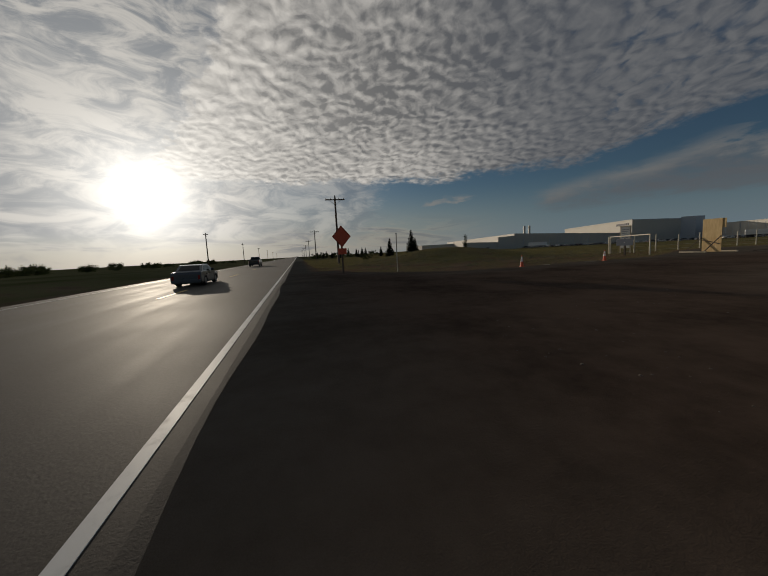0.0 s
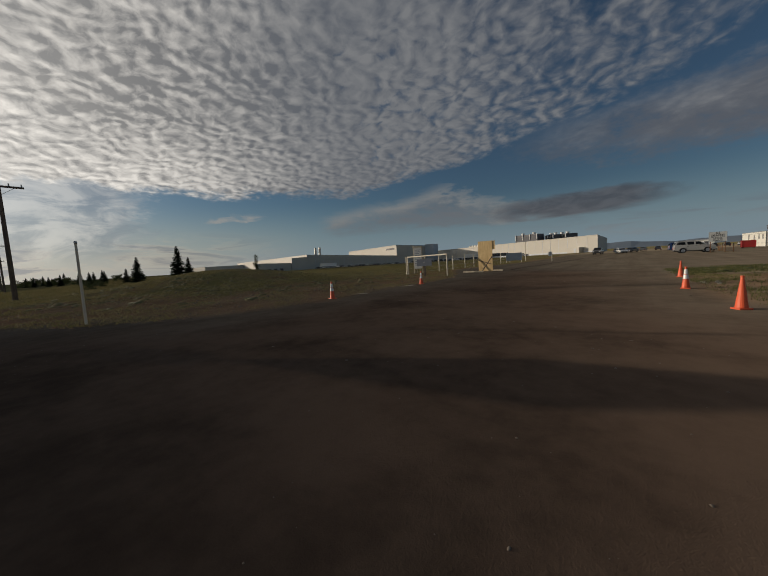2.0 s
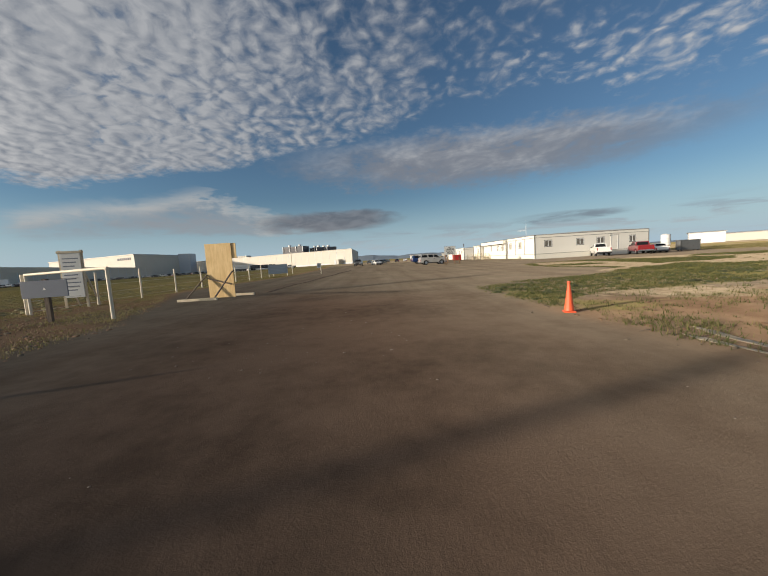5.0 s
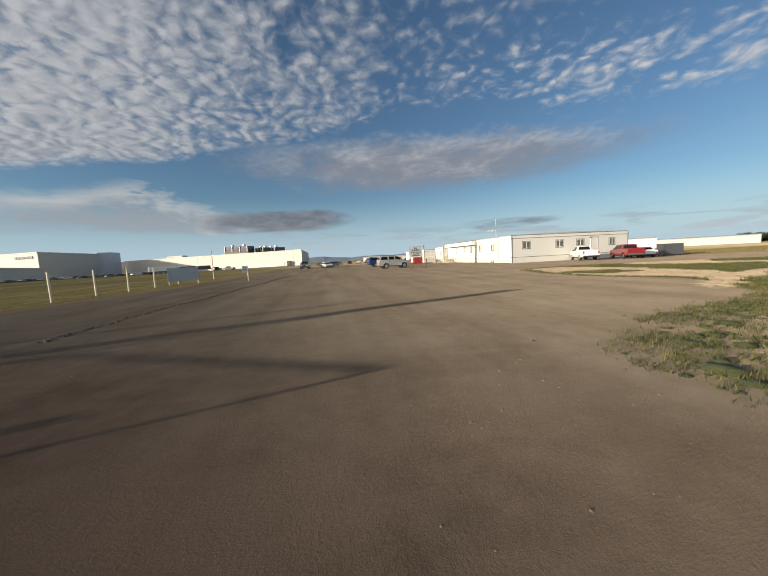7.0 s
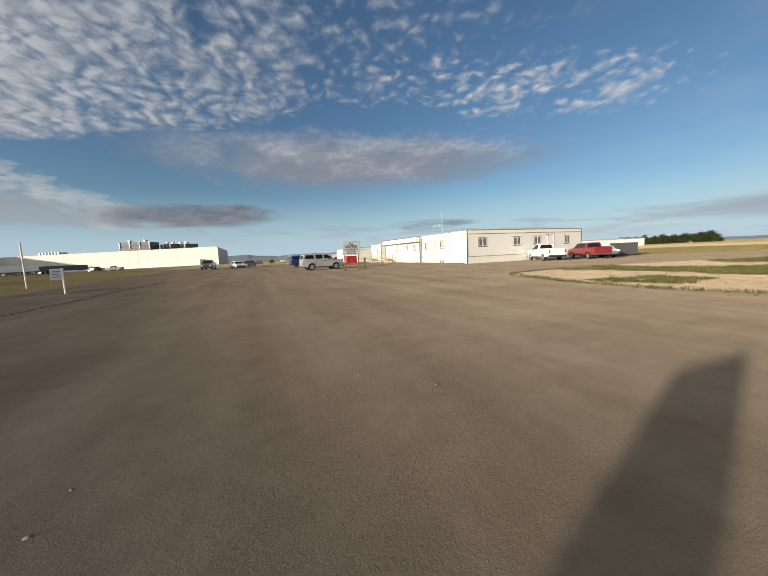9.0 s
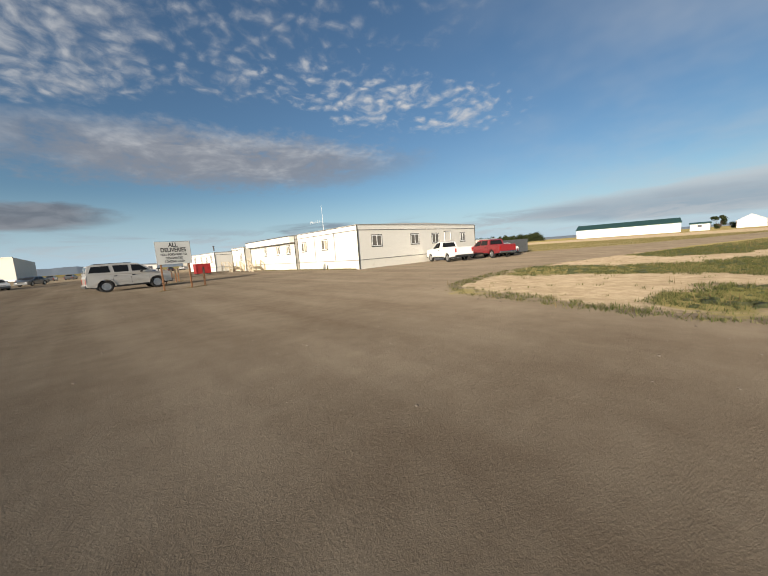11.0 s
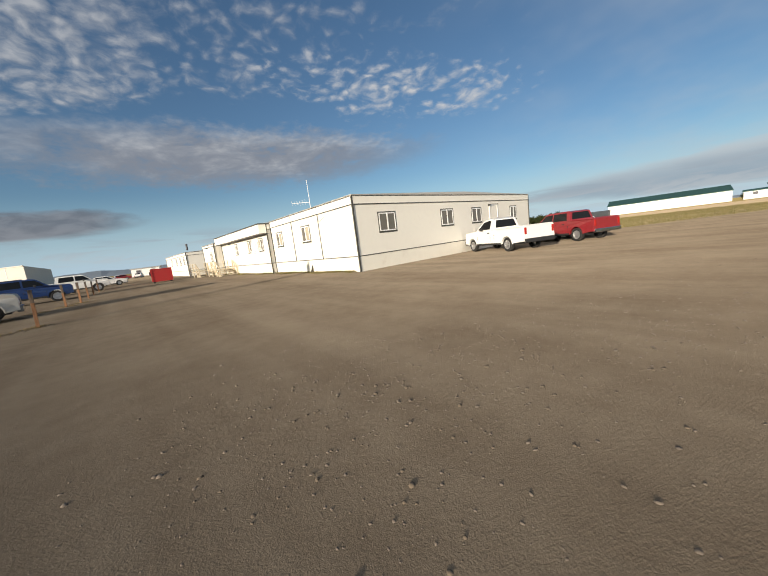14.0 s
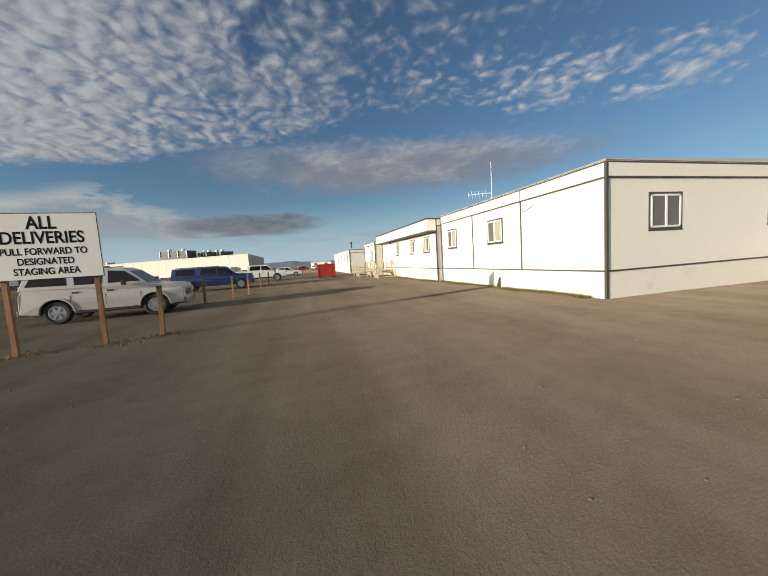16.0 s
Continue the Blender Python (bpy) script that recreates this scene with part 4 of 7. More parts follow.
def make_steps(x, y):
    ob = thing("wooden_steps", pose(x, y, 0), "unpainted lumber landing with steps and handrails", "steps")
    part("deck", box(B(), (-1.3, 0, 0.44), (0, 2.6, 0.50), 0.01), "lumber", ob)
    for k in range(3):
        part("tread", box(B(), (-1.3, -0.28 * (k + 1), 0.36 - 0.14 * k - 0.04), (0, -0.28 * k, 0.36 - 0.14 * k), 0.008), "lumber", ob)
    for px in (-1.25, -0.06):
        for py in (0.05, 1.3, 2.55):
            part("post", box(B(), (px - 0.035, py - 0.035, -0.05), (px + 0.035, py + 0.035, 1.14)), "lumber", ob)
    part("handrail", bar(B(), (-1.25, 0.05, 1.12), (-1.25, 2.55, 1.12), 0.09, 0.04), "lumber", ob)
    part("handrail", bar(B(), (-1.25, 0.05, 0.80), (-1.25, 2.55, 0.80), 0.09, 0.04), "lumber", ob)
    part("handrail", bar(B(), (-1.25, 0.05, 1.12), (-1.25, -0.9, 0.66), 0.09, 0.04), "lumber", ob)
    part("handrail", bar(B(), (-0.06, 0.05, 1.12), (-0.06, -0.9, 0.66), 0.09, 0.04), "lumber", ob)
    for px in (-1.25, -0.06):
        part("post", box(B(), (px - 0.045, -0.95, -0.05), (px + 0.045, -0.87, 0.70)), "lumber", ob)
    for px in (-1.2, -0.1):
        part("stringer", bar(B(), (px, 0, 0.3), (px, -0.85, -0.05), 0.04, 0.2, (1, 0, 0)), "lumber", ob)


make_steps(-0.75, 20.2)
make_steps(-0.30, 15.7)

bm = B()
rod(bm, (0, 0, 0), (0, 0, 2.65), 0.022, 0.012, 8)
mast = thing("roof_antenna", pose(3.2, 9.0, 3.03), "thin white whip antenna with a small yagi", "antenna")
part("mast", bm, "white", mast)
part("base_plate", box(B(), (-0.12, -0.12, -0.06), (0.12, 0.12, 0.02)), "steel", mast)
bm = B()
rod(bm, (0, 0, 1.16), (-0.95, 0.62, 1.18), 0.014)
for k in range(6):
    p = Vector((-0.95, 0.62, 0)) * (0.25 + 0.15 * k) + Vector((0, 0, 1.17))
    rod(bm, p + Vector((0.02, 0, -0.16)), p + Vector((-0.02, 0, 0.16)), 0.008, n=6)
part("yagi", bm, "white", mast)


# ------------------------------------------------------------------ vehicles
def wheel(parent, x, y, r, side):
    w = new("wheel")
    w.matrix_basis = pose(x, y, r)
    w.parent = parent
    bm = B()
    prof = [(r * 0.62, -0.11), (r * 0.90, -0.125), (r * 0.985, -0.10), (r, -0.05), (r, 0.05), (r * 0.985, 0.10), (r * 0.90, 0.125), (r * 0.62, 0.11)]
    n = 22
    rings = [[bm.verts.new((a * math.cos(2 * math.pi * k / n), b, a * math.sin(2 * math.pi * k / n))) for a, b in prof] for k in range(n)]
    for k in range(n):
        p, q = rings[k], rings[(k + 1) % n]
        for j in range(len(prof)):
            bm.faces.new((p[j], p[(j + 1) % len(prof)], q[(j + 1) % len(prof)], q[j]))
    bmesh.ops.recalc_face_normals(bm, faces=bm.faces[:])
    part("tyre", bm, "tyre", w, smooth=True)
    bm = B()
    s = side
    rod(bm, (0, s * 0.02, 0), (0, s * 0.05, 0), r * 0.60, n=20)
    rod(bm, (0, s * 0.05, 0), (0, s * 0.115, 0), r * 0.17, r * 0.13, n=12)
    for k in range(6):
        a = math.pi / 3 * k
        bar(bm, (0.1 * r * math.cos(a), s * 0.09, 0.1 * r * math.sin(a)), (0.60 * r * math.cos(a), s * 0.085, 0.60 * r * math.sin(a)), r * 0.17, 0.045, (0, 1, 0))
    for k in range(20):
        a, b = math.pi / 10 * k, math.pi / 10 * (k + 1)
        bar(bm, (0.6 * r * math.cos(a), s * 0.075, 0.6 * r * math.sin(a)), (0.6 * r * math.cos(b), s * 0.075, 0.6 * r * math.sin(b)), 0.03, 0.09, (0, 1, 0))
    part("rim", bm, "rim", w)
    return w


def arches(front, rear, r, low):
    """Lower edge of a body side, from the nose to the tail, cut round the wheels."""
    pts = []
    for cx in (front, rear):
        a0 = math.asin(max(-1, min(1, (low - r) / (r * 1.2))))
        for k in range(9):
            a = a0 + (math.pi - 2 * a0) * k / 8
            pts.append((cx + r * 1.2 * math.cos(a), r + r * 1.2 * math.sin(a)))
    return pts


def vehicle(name, m, paint, label, spec, group="", category="car"):
    """A vehicle drawn in metres; m: its pose in the plan."""
    ob = thing(name, m, label, category, group, unit=1.0)
    W, r, fx, rx = spec["width"] / 2, spec["wheel"], spec["front_axle"], spec["rear_axle"]
    low, top = spec["low"], spec["shell"]
    nose, tail = top[0][0], top[-1][0]
    outline = [(nose, low + 0.06)] + arches(fx, rx, r, low) + [(tail, low + 0.08)] + top[::-1]
    prism_side = lambda x, z: W - 0.035 * max(0.0, (z - 0.75) / 0.4) ** 2 - 0.05 * max(0.0, (x - nose + 0.55) / 0.55) ** 2
    flank = lambda z: W - 0.035 * max(0.0, (z - 0.75) / 0.4) ** 2
    part("body", prism(B(), outline, prism_side, 0.03), paint, ob)
    for k in (-1, 1):
        part("rocker_strip", box(B(), (rx + r * 1.3, k * (W - 0.027) - 0.033, low - 0.02), (fx - r * 1.3, k * (W - 0.027) + 0.033, low + 0.07)), "black", ob)
    bm = B()
    box(bm, (rx - 0.7, -W + 0.10, low - 0.06), (fx + 0.7, W - 0.10, low + 0.28))
    part("underbody", bm, "black", ob)
    belt = spec["cabin"][0][1]
    side = lambda x, z: W - 0.05 - 0.30 * max(0.0, z - belt)
    part("cabin", prism(B(), spec["cabin"], side, 0.025), paint, ob)
    for pts in spec["glass"]:
        for s in (-1, 1):
            bm = B()
            a = [bm.verts.new((x, s * (side(x, z) + 0.012), z)) for x, z in pts]
            b = [bm.verts.new((x, s * (side(x, z) - 0.02), z)) for x, z in pts]
            bm.faces.new(a), bm.faces.new(b[::-1])
            for i in range(len(a)):
                bm.faces.new((a[i], b[i], b[(i + 1) % len(a)], a[(i + 1) % len(a)]))
            bmesh.ops.recalc_face_normals(bm, faces=bm.faces[:])
            part("side_window", bm, "auto_glass", ob)
    for nm, ((x0, z0), (x1, z1)) in spec["screens"].items():
        d = Vector((x1 - x0, 0, z1 - z0))
        n = Vector((d.z, 0, -d.x)).normalized()
        if (nm == "windscreen") != (n.x > 0):
            n = -n
        inset, foot = (0.09, 0.10) if nm == "windscreen" else (0.17, 0.20)
        p0, p1 = Vector((x0, 0, z0)) + d * foot, Vector((x0, 0, z0)) + d * 0.90
        y0, y1 = side(0, p0.z) - inset, side(0, p1.z) - inset
        bm = B()
        c = [p0 + Vector((0, -y0, 0)), p0 + Vector((0, y0, 0)), p1 + Vector((0, y1, 0)), p1 + Vector((0, -y1, 0))]
        a, b = [bm.verts.new(v + n * 0.012) for v in c], [bm.verts.new(v - n * 0.02) for v in c]
        bm.faces.new(a), bm.faces.new(b[::-1])
        for i in range(4):
            bm.faces.new((a[i], b[i], b[(i + 1) % 4], a[(i + 1) % 4]))
        bmesh.ops.recalc_face_normals(bm, faces=bm.faces[:])
        part(nm, bm, "auto_glass", ob)
    for x in (fx, rx):
        for s in (-1, 1):
            wheel(ob, x, s * (W - 0.13), r, s)
    hood, back = top[0][1], top[-1][1]
    for x in (fx, rx):
        for s in (-1, 1):
            bm, last = B(), None
            w, g = 0.025, spec.get("flare", 0.02)
            for k in range(13):
                a = math.pi * (0.02 + 0.96 * k / 12)
                row = []
                for rr, out in ((r * 1.24 - w, -g), (r * 1.24 - w, g), (r * 1.24 + w, g), (r * 1.24 + w, -g)):
                    z = r + rr * math.sin(a)
                    row.append(bm.verts.new((x + rr * math.cos(a), s * (flank(z) + out), z)))
                if last is not None:
                    for q in range(4):
                        bm.faces.new((last[q], last[(q + 1) % 4], row[(q + 1) % 4], row[q]))
                else:
                    bm.faces.new(row)
                last = row
            bm.faces.new(last)
            bmesh.ops.recalc_face_normals(bm, faces=bm.faces[:])
            part("wheel_arch_lip", bm, spec.get("lip", paint), ob)
    part("front_bumper", box(B(), (nose - 0.12, -W + 0.06, low - 0.02), (nose + 0.09, W - 0.06, low + 0.24), 0.04), spec.get("bumper", "black"), ob)
    part("rear_bumper", box(B(), (tail - 0.10, -W + 0.06, low), (tail + 0.10, W - 0.06, low + 0.22), 0.04), spec.get("bumper", "black"), ob)
    part("grille", box(B(), (nose - 0.05, -W * 0.52, low + 0.30), (nose + 0.025, W * 0.52, hood - 0.10), 0.01), "black", ob)
    for s in (-1, 1):
        part("headlight", box(B(), (nose - 0.14, s * (W - 0.30) - 0.15, hood - 0.30), (nose + 0.02, s * (W - 0.30) + 0.15, hood - 0.10), 0.03), "lamp_clear", ob)
        lo, hi = back - 0.42, back - 0.06
        part("taillight", box(B(), (tail - 0.02, s * (W - 0.14) - 0.07, lo), (tail + 0.10, s * (W - 0.14) + 0.07, hi), 0.02), "lamp_red", ob)
        mx = spec["cabin"][1][0] - 0.1
        part("wing_mirror", box(B(), (mx - 0.05, s * (W + 0.09) - 0.09, belt + 0.02), (mx + 0.09, s * (W + 0.09) + 0.09, belt + 0.20), 0.03), spec.get("mirror", "black"), ob)
        for hx in spec["handles"]:
            part("door_handle", box(B(), (hx - 0.10, s * flank(belt - 0.15) - 0.02, belt - 0.17), (hx + 0.10, s * flank(belt - 0.15) + 0.02, belt - 0.11), 0.008), spec.get("handle", "black"), ob)
        for dx in spec["seams"]:
            part("door_gap", box(B(), (dx - 0.006, s * (W - 0.012) - 0.014, low + 0.16), (dx + 0.006, s * (W - 0.012) + 0.014, min(belt - 0.02, 1.0))), "black", ob)
    if "bed" in spec:
        b0, b1, floor = spec["bed"]
        # no hollow here: a black sheet at rail height stands for its shade
        bm = B()
        box(bm, (b0, -W + 0.07, back - 0.004), (b1, W - 0.07, back + 0.012))
        part("bed_shade", bm, "black", ob, "flat black sheet standing for the shaded truck bed")
        for s in (-1, 1):
            part("bed_rail", box(B(), (b0, s * (W - 0.045) - 0.045, back - 0.01), (b1, s * (W - 0.045) + 0.045, back + 0.045), 0.012), paint, ob)
        part("tailgate", box(B(), (b0 - 0.035, -W + 0.16, low + 0.26), (b0 + 0.05, W - 0.16, back + 0.03), 0.012), paint, ob)
    if "rack" in spec:
        z, a, b = spec["rack"]
        for s in (-1, 1):
            part("roof_rail", bar(B(), (a, s * (W - 0.32), z), (b, s * (W - 0.32), z), 0.04, 0.04), "black", ob)
    return ob


SUV = dict(width=2.0, wheel=0.42, flare=0.045, front_axle=1.48, rear_axle=-1.47, low=0.38, shell=[(2.44, 0.98), (2.36, 1.12), (2.1, 1.18), (1.25, 1.25), (-2.38, 1.30), (-2.48, 1.05)],
           cabin=[(1.36, 1.22), (0.66, 1.80), (0.38, 1.90), (-0.6, 1.95), (-2.0, 1.93), (-2.30, 1.84), (-2.47, 1.24)],
           glass=[[(1.08, 1.36), (0.56, 1.77), (0.06, 1.81), (0.06, 1.35)], [(-0.12, 1.35), (-0.12, 1.81), (-0.98, 1.82), (-0.92, 1.35)], [(-1.14, 1.36), (-1.20, 1.81), (-2.10, 1.79), (-2.28, 1.38)]],
           screens={"windscreen": ((1.36, 1.22), (0.66, 1.80)), "rear_window": ((-2.47, 1.24), (-2.30, 1.82))}, handles=(0.12, -0.9), seams=(1.05, -0.03, -1.05), bumper="car_grey", rack=(1.93, 0.1, -1.9))


def resized(spec, kx, kz):
    """The same vehicle with its length and height scaled."""
    pts = lambda ps: [(x * kx, z * kz) for x, z in ps]
    out = dict(spec, shell=pts(spec["shell"]), cabin=pts(spec["cabin"]), glass=[pts(g) for g in spec["glass"]], screens={k: tuple(pts(v)) for k, v in spec["screens"].items()})
    out["front_axle"], out["rear_axle"] = spec["front_axle"] * kx, spec["rear_axle"] * kx
    out["handles"], out["seams"] = [h * kx for h in spec["handles"]], [s * kx for s in spec["seams"]]
    if "rack" in spec:
        out["rack"] = (spec["rack"][0] * kz + 0.03, spec["rack"][1] * kx, spec["rack"][2] * kx)
    if "bed" in spec:
        out["bed"] = (spec["bed"][0] * kx, spec["bed"][1] * kx, spec["bed"][2])
    return out


SUV = resized(SUV, 1.03, 1.03)
PICKUP = dict(width=2.0, wheel=0.40, front_axle=1.75, rear_axle=-1.50, low=0.45, shell=[(2.68, 1.05), (2.58, 1.20), (1.45, 1.29), (-0.82, 1.32), (-2.70, 1.34), (-2.78, 1.28)],
              cabin=[(1.40, 1.25), (0.72, 1.84), (0.50, 1.92), (-0.02, 1.93), (-0.20, 1.87), (-0.34, 1.26)],
              glass=[[(1.16, 1.33), (0.68, 1.78), (0.12, 1.84), (0.0, 1.80), (0.0, 1.33)]],
              screens={"windscreen": ((1.40, 1.25), (0.72, 1.84)), "rear_window": ((-0.34, 1.26), (-0.20, 1.87))}, handles=(0.12,), seams=(1.22, -0.06, -0.42), bed=(-2.70, -0.44, 0.6), bumper="black")
LONG_PICKUP = resized(PICKUP, 1.12, 1.03)
CREW = dict(width=2.0, wheel=0.41, front_axle=1.90, rear_axle=-1.75, low=0.46, shell=[(2.85, 1.06), (2.75, 1.20), (1.60, 1.28), (-1.25, 1.31), (-2.90, 1.33), (-2.98, 1.26)],
            cabin=[(1.62, 1.24), (0.95, 1.83), (0.72, 1.90), (-0.95, 1.91), (-1.12, 1.85), (-1.24, 1.25)],
            glass=[[(1.40, 1.33), (0.92, 1.76), (0.28, 1.80), (0.28, 1.32)], [(0.18, 1.32), (0.18, 1.80), (-0.86, 1.80), (-0.98, 1.33)]],
            screens={"windscreen": ((1.62, 1.24), (0.95, 1.83)), "rear_window": ((-1.24, 1.25), (-1.12, 1.85))}, handles=(0.40, -0.7), seams=(1.38, 0.23, -1.1), bed=(-2.90, -1.34, 0.6), bumper="chrome")
CAPPED = dict(CREW, cabin=[(1.62, 1.24), (0.95, 1.83), (0.72, 1.90), (-2.75, 1.88), (-2.86, 1.82), (-2.95, 1.25)],
              glass=CREW["glass"] + [[(-1.30, 1.34), (-1.30, 1.78), (-2.55, 1.77), (-2.65, 1.35)]],
              screens={"windscreen": ((1.62, 1.24), (0.95, 1.83)), "rear_window": ((-2.95, 1.25), (-2.86, 1.82))}, rack=(1.93, 0.3, -2.6), bumper="black")
del CAPPED["bed"]
SEDAN = dict(width=1.8, wheel=0.32, front_axle=1.38, rear_axle=-1.34, low=0.26, shell=[(2.28, 0.70), (2.15, 0.80), (1.05, 0.95), (-1.65, 0.99), (-2.25, 0.96), (-2.36, 0.80)],
             cabin=[(1.10, 0.92), (0.30, 1.36), (0.05, 1.42), (-0.80, 1.43), (-1.10, 1.38), (-1.75, 0.96)],
             glass=[[(0.80, 0.98), (0.28, 1.31), (-0.18, 1.34), (-0.18, 0.98)], [(-0.26, 0.98), (-0.26, 1.34), (-0.95, 1.33), (-1.42, 1.00)]],
             screens={"windscreen": ((1.10, 0.92), (0.30, 1.36)), "rear_window": ((-1.75, 0.96), (-1.10, 1.38))}, handles=(-0.05, -0.95), seams=(0.85, -0.22, -1.1), bumper="car_grey")


def ground_z(x, y):
    return float(rise(x, y))


def park(x, y, heading):
    """A pose on the ground at a place in metres; heading in degrees from +X, counter-clockwise."""
    return pose(x / UNIT, y / UNIT, ground_z(x / UNIT, y / UNIT), 0, 0, heading)


vehicle("parked_suv", park(-16.0, 7.9, 6), "silver", "dusty silver full-size SUV parked nose to the posts", SUV, "parked vehicles")
vehicle("parked_pickup", park(-15.4, 21.5, 6), "blue", "blue crew-cab pickup with a bed cap", CAPPED, "parked vehicles", "pickup truck")
vehicle("parked_pickup", park(-13.2, 32.0, 5), "car_white", "white crew-cab pickup parked behind the posts", CREW, "parked vehicles", "pickup truck")
vehicle("parked_pickup", park(8.8, -3.4, 64.5), "car_white", "white half-ton pickup parked nose to the office", LONG_PICKUP, "trucks at the office", "pickup truck")
vehicle("parked_pickup", park(13.7, -5.3, 64), "red", "red crew-cab pickup beside the white one", CREW, "trucks at the office", "pickup truck")
vehicle("parked_car", park(17.0, -4.6, 64), "car_white", "white sedan beside the red pickup", SEDAN, "trucks at the office")
vehicle("road_car", park(-41.5, -79.6, 178), "car_grey", "dark grey sedan on the country road", dict(SEDAN, bumper="car_grey"), "road traffic")
vehicle("road_truck", park(-86.0, -79.4, 178), "car_dark", "dark pickup on the country road", PICKUP, "road traffic", "pickup truck")
vehicle("parked_car", park(-10.7, 44.5, 4), "car_white", "white sedan in the staff parking", SEDAN, "parked vehicles")
vehicle("parked_car", park(-7.8, 101.8, 180), "red", "dark red sedan at the end of the staff parking", SEDAN, "parked vehicles")
vehicle("parked_pickup", park(-31.9, 39.8, 266), "car_grey", "small grey utility pickup parked across the yard", PICKUP, "yard vehicles", "pickup truck")
vehicle("parked_car", park(-26.7, 39.1, 287), "car_white", "white sedan parked across the yard", SEDAN, "yard vehicles")
vehicle("parked_car", park(-24.7, 53.0, 244), "car_dark", "dark sedan parked across the yard", SEDAN, "yard vehicles")
vehicle("parked_pickup", park(-73.6, 124.2, 163), "car_grey", "grey pickup by the far field", PICKUP, "yard vehicles", "pickup truck")
vehicle("parked_pickup", park(-80.5, 127.0, 153), "car_dark", "dark pickup by the far field", CREW, "yard vehicles", "pickup truck")


def container(name, x, y, rz, size, mat, label, category):
    """A steel bin with ribs, rim and feet."""
    w, d, h = size
    ob = thing(name, pose(x, y, ground_z(x, y), 0, 0, rz), label, category)
    part("bin", box(B(), (-w / 2, -d / 2, 0.10), (w / 2, d / 2, h), 0.015), mat, ob)
    n = max(1, int(w / 1.4)) if w < 2 else int(w / 0.5)
    for s in (-1, 1):
        for k in range(n + 1):
            px = -w / 2 + w * k / n
            part("rib", box(B(), (px - 0.035, s * d / 2 - 0.04, 0.12), (px + 0.035, s * d / 2 + 0.04, h - 0.04)), mat, ob)
    bm = B()
    for lo, hi in (((-w / 2 - 0.05, -d / 2 - 0.05, h - 0.06), (w / 2 + 0.05, -d / 2 + 0.02, h + 0.02)), ((-w / 2 - 0.05, d / 2 - 0.02, h - 0.06), (w / 2 + 0.05, d / 2 + 0.05, h + 0.02)),
                   ((-w / 2 - 0.05, -d / 2 + 0.02, h - 0.06), (-w / 2 + 0.02, d / 2 - 0.02, h + 0.02)), ((w / 2 - 0.02, -d / 2 + 0.02, h - 0.06), (w / 2 + 0.05, d / 2 - 0.02, h + 0.02))):
        box(bm, lo, hi)
    part("rim", bm, mat, ob)
    for sx in (-1, 1):
        for sy in (-1, 1):
            part("foot", box(B(), (sx * w * 0.42 - 0.06, sy * d * 0.38 - 0.06, -0.03), (sx * w * 0.42 + 0.06, sy * d * 0.38 + 0.06, 0.11)), "black", ob)
    return ob


container("dumpster", -4.25, 22.0, -3, (1.35, 1.3, 1.12), "dumpster", "red steel dumpster beside the offices", "dumpster")
container("steel_bin", 16.6, -3.0, -25, (1.7, 1.3, 1.25), "car_grey", "dark grey steel bin at the edge of the field", "container")


# ------------------------------------------------------------------ signs, posts, fence
def post_square(parent, x, y, z0, z1, w, mat="post", lean=0.0):
    part("post", bar(B(), (x, y, z0), (x + lean, y, z1), w, w, (0, 1, 0)), mat, parent)


ad = thing("delivery_sign", pose(-10.44, 0.89, 0, 0, 0, 6), "white delivery sign on two brown wooden posts", "sign")
post_square(ad, -0.58, 0.05, -0.3, 2.0, 0.066)
post_square(ad, 0.60, 0.05, -0.3, 2.0, 0.066)
part("board", box(B(), (-0.73, -0.02, 1.22), (0.73, 0.012, 2.28), 0.004), "sign_white", ad, "white sign board with black border")
bm = B()
for lo, hi in (((-0.73, -0.024, 2.272), (0.73, -0.02, 2.28)), ((-0.73, -0.024, 1.22), (0.73, -0.02, 1.228)), ((-0.73, -0.024, 1.228), (-0.722, -0.02, 2.272)), ((0.722, -0.024, 1.228), (0.73, -0.02, 2.272))):
    box(bm, lo, hi)
part("border", bm, "ink", ad)
for text, size, z in (("ALL", 0.285, 2.115), ("DELIVERIES", 0.27, 1.88), ("PULL FORWARD TO", 0.15, 1.665), ("DESIGNATED", 0.15, 1.505), ("STAGING AREA", 0.15, 1.345)):
    lettering("lettering", text, size, ad, pose(0, -0.0215, z, 90, 0, 0) @ Matrix.Diagonal((0.80, 1, 1, 1)))

for i, (x, y, h, two) in enumerate([(-9.15, 1.48, 0.95, 1), (-9.9, 7.4, 0.9, 1), (-9.15, 8.6, 0.92, 0), (-8.75, 9.9, 0.95, 0), (-8.6, 13.2, 0.9, 0), (-8.5, 17.0, 0.85, 0), (-8.3, 21.0, 0.9, 0), (-8.2, 25.0, 0.9, 0)]):
    po = thing("parking_post", pose(x, y, ground_z(x, y), 0, random.uniform(-2, 2), random.uniform(-15, 15)), "short brown wooden parking post with a dark top", "post", "parking posts")
    part("stake", box(B(), (-0.036, -0.036, -0.3), (0.036, 0.036, h), 0.006), "post", po)
    part("cap_band", box(B(), (-0.040, -0.040, h - 0.32), (0.040, 0.040, h + 0.01), 0.006), "pole", po, "dark painted post top")

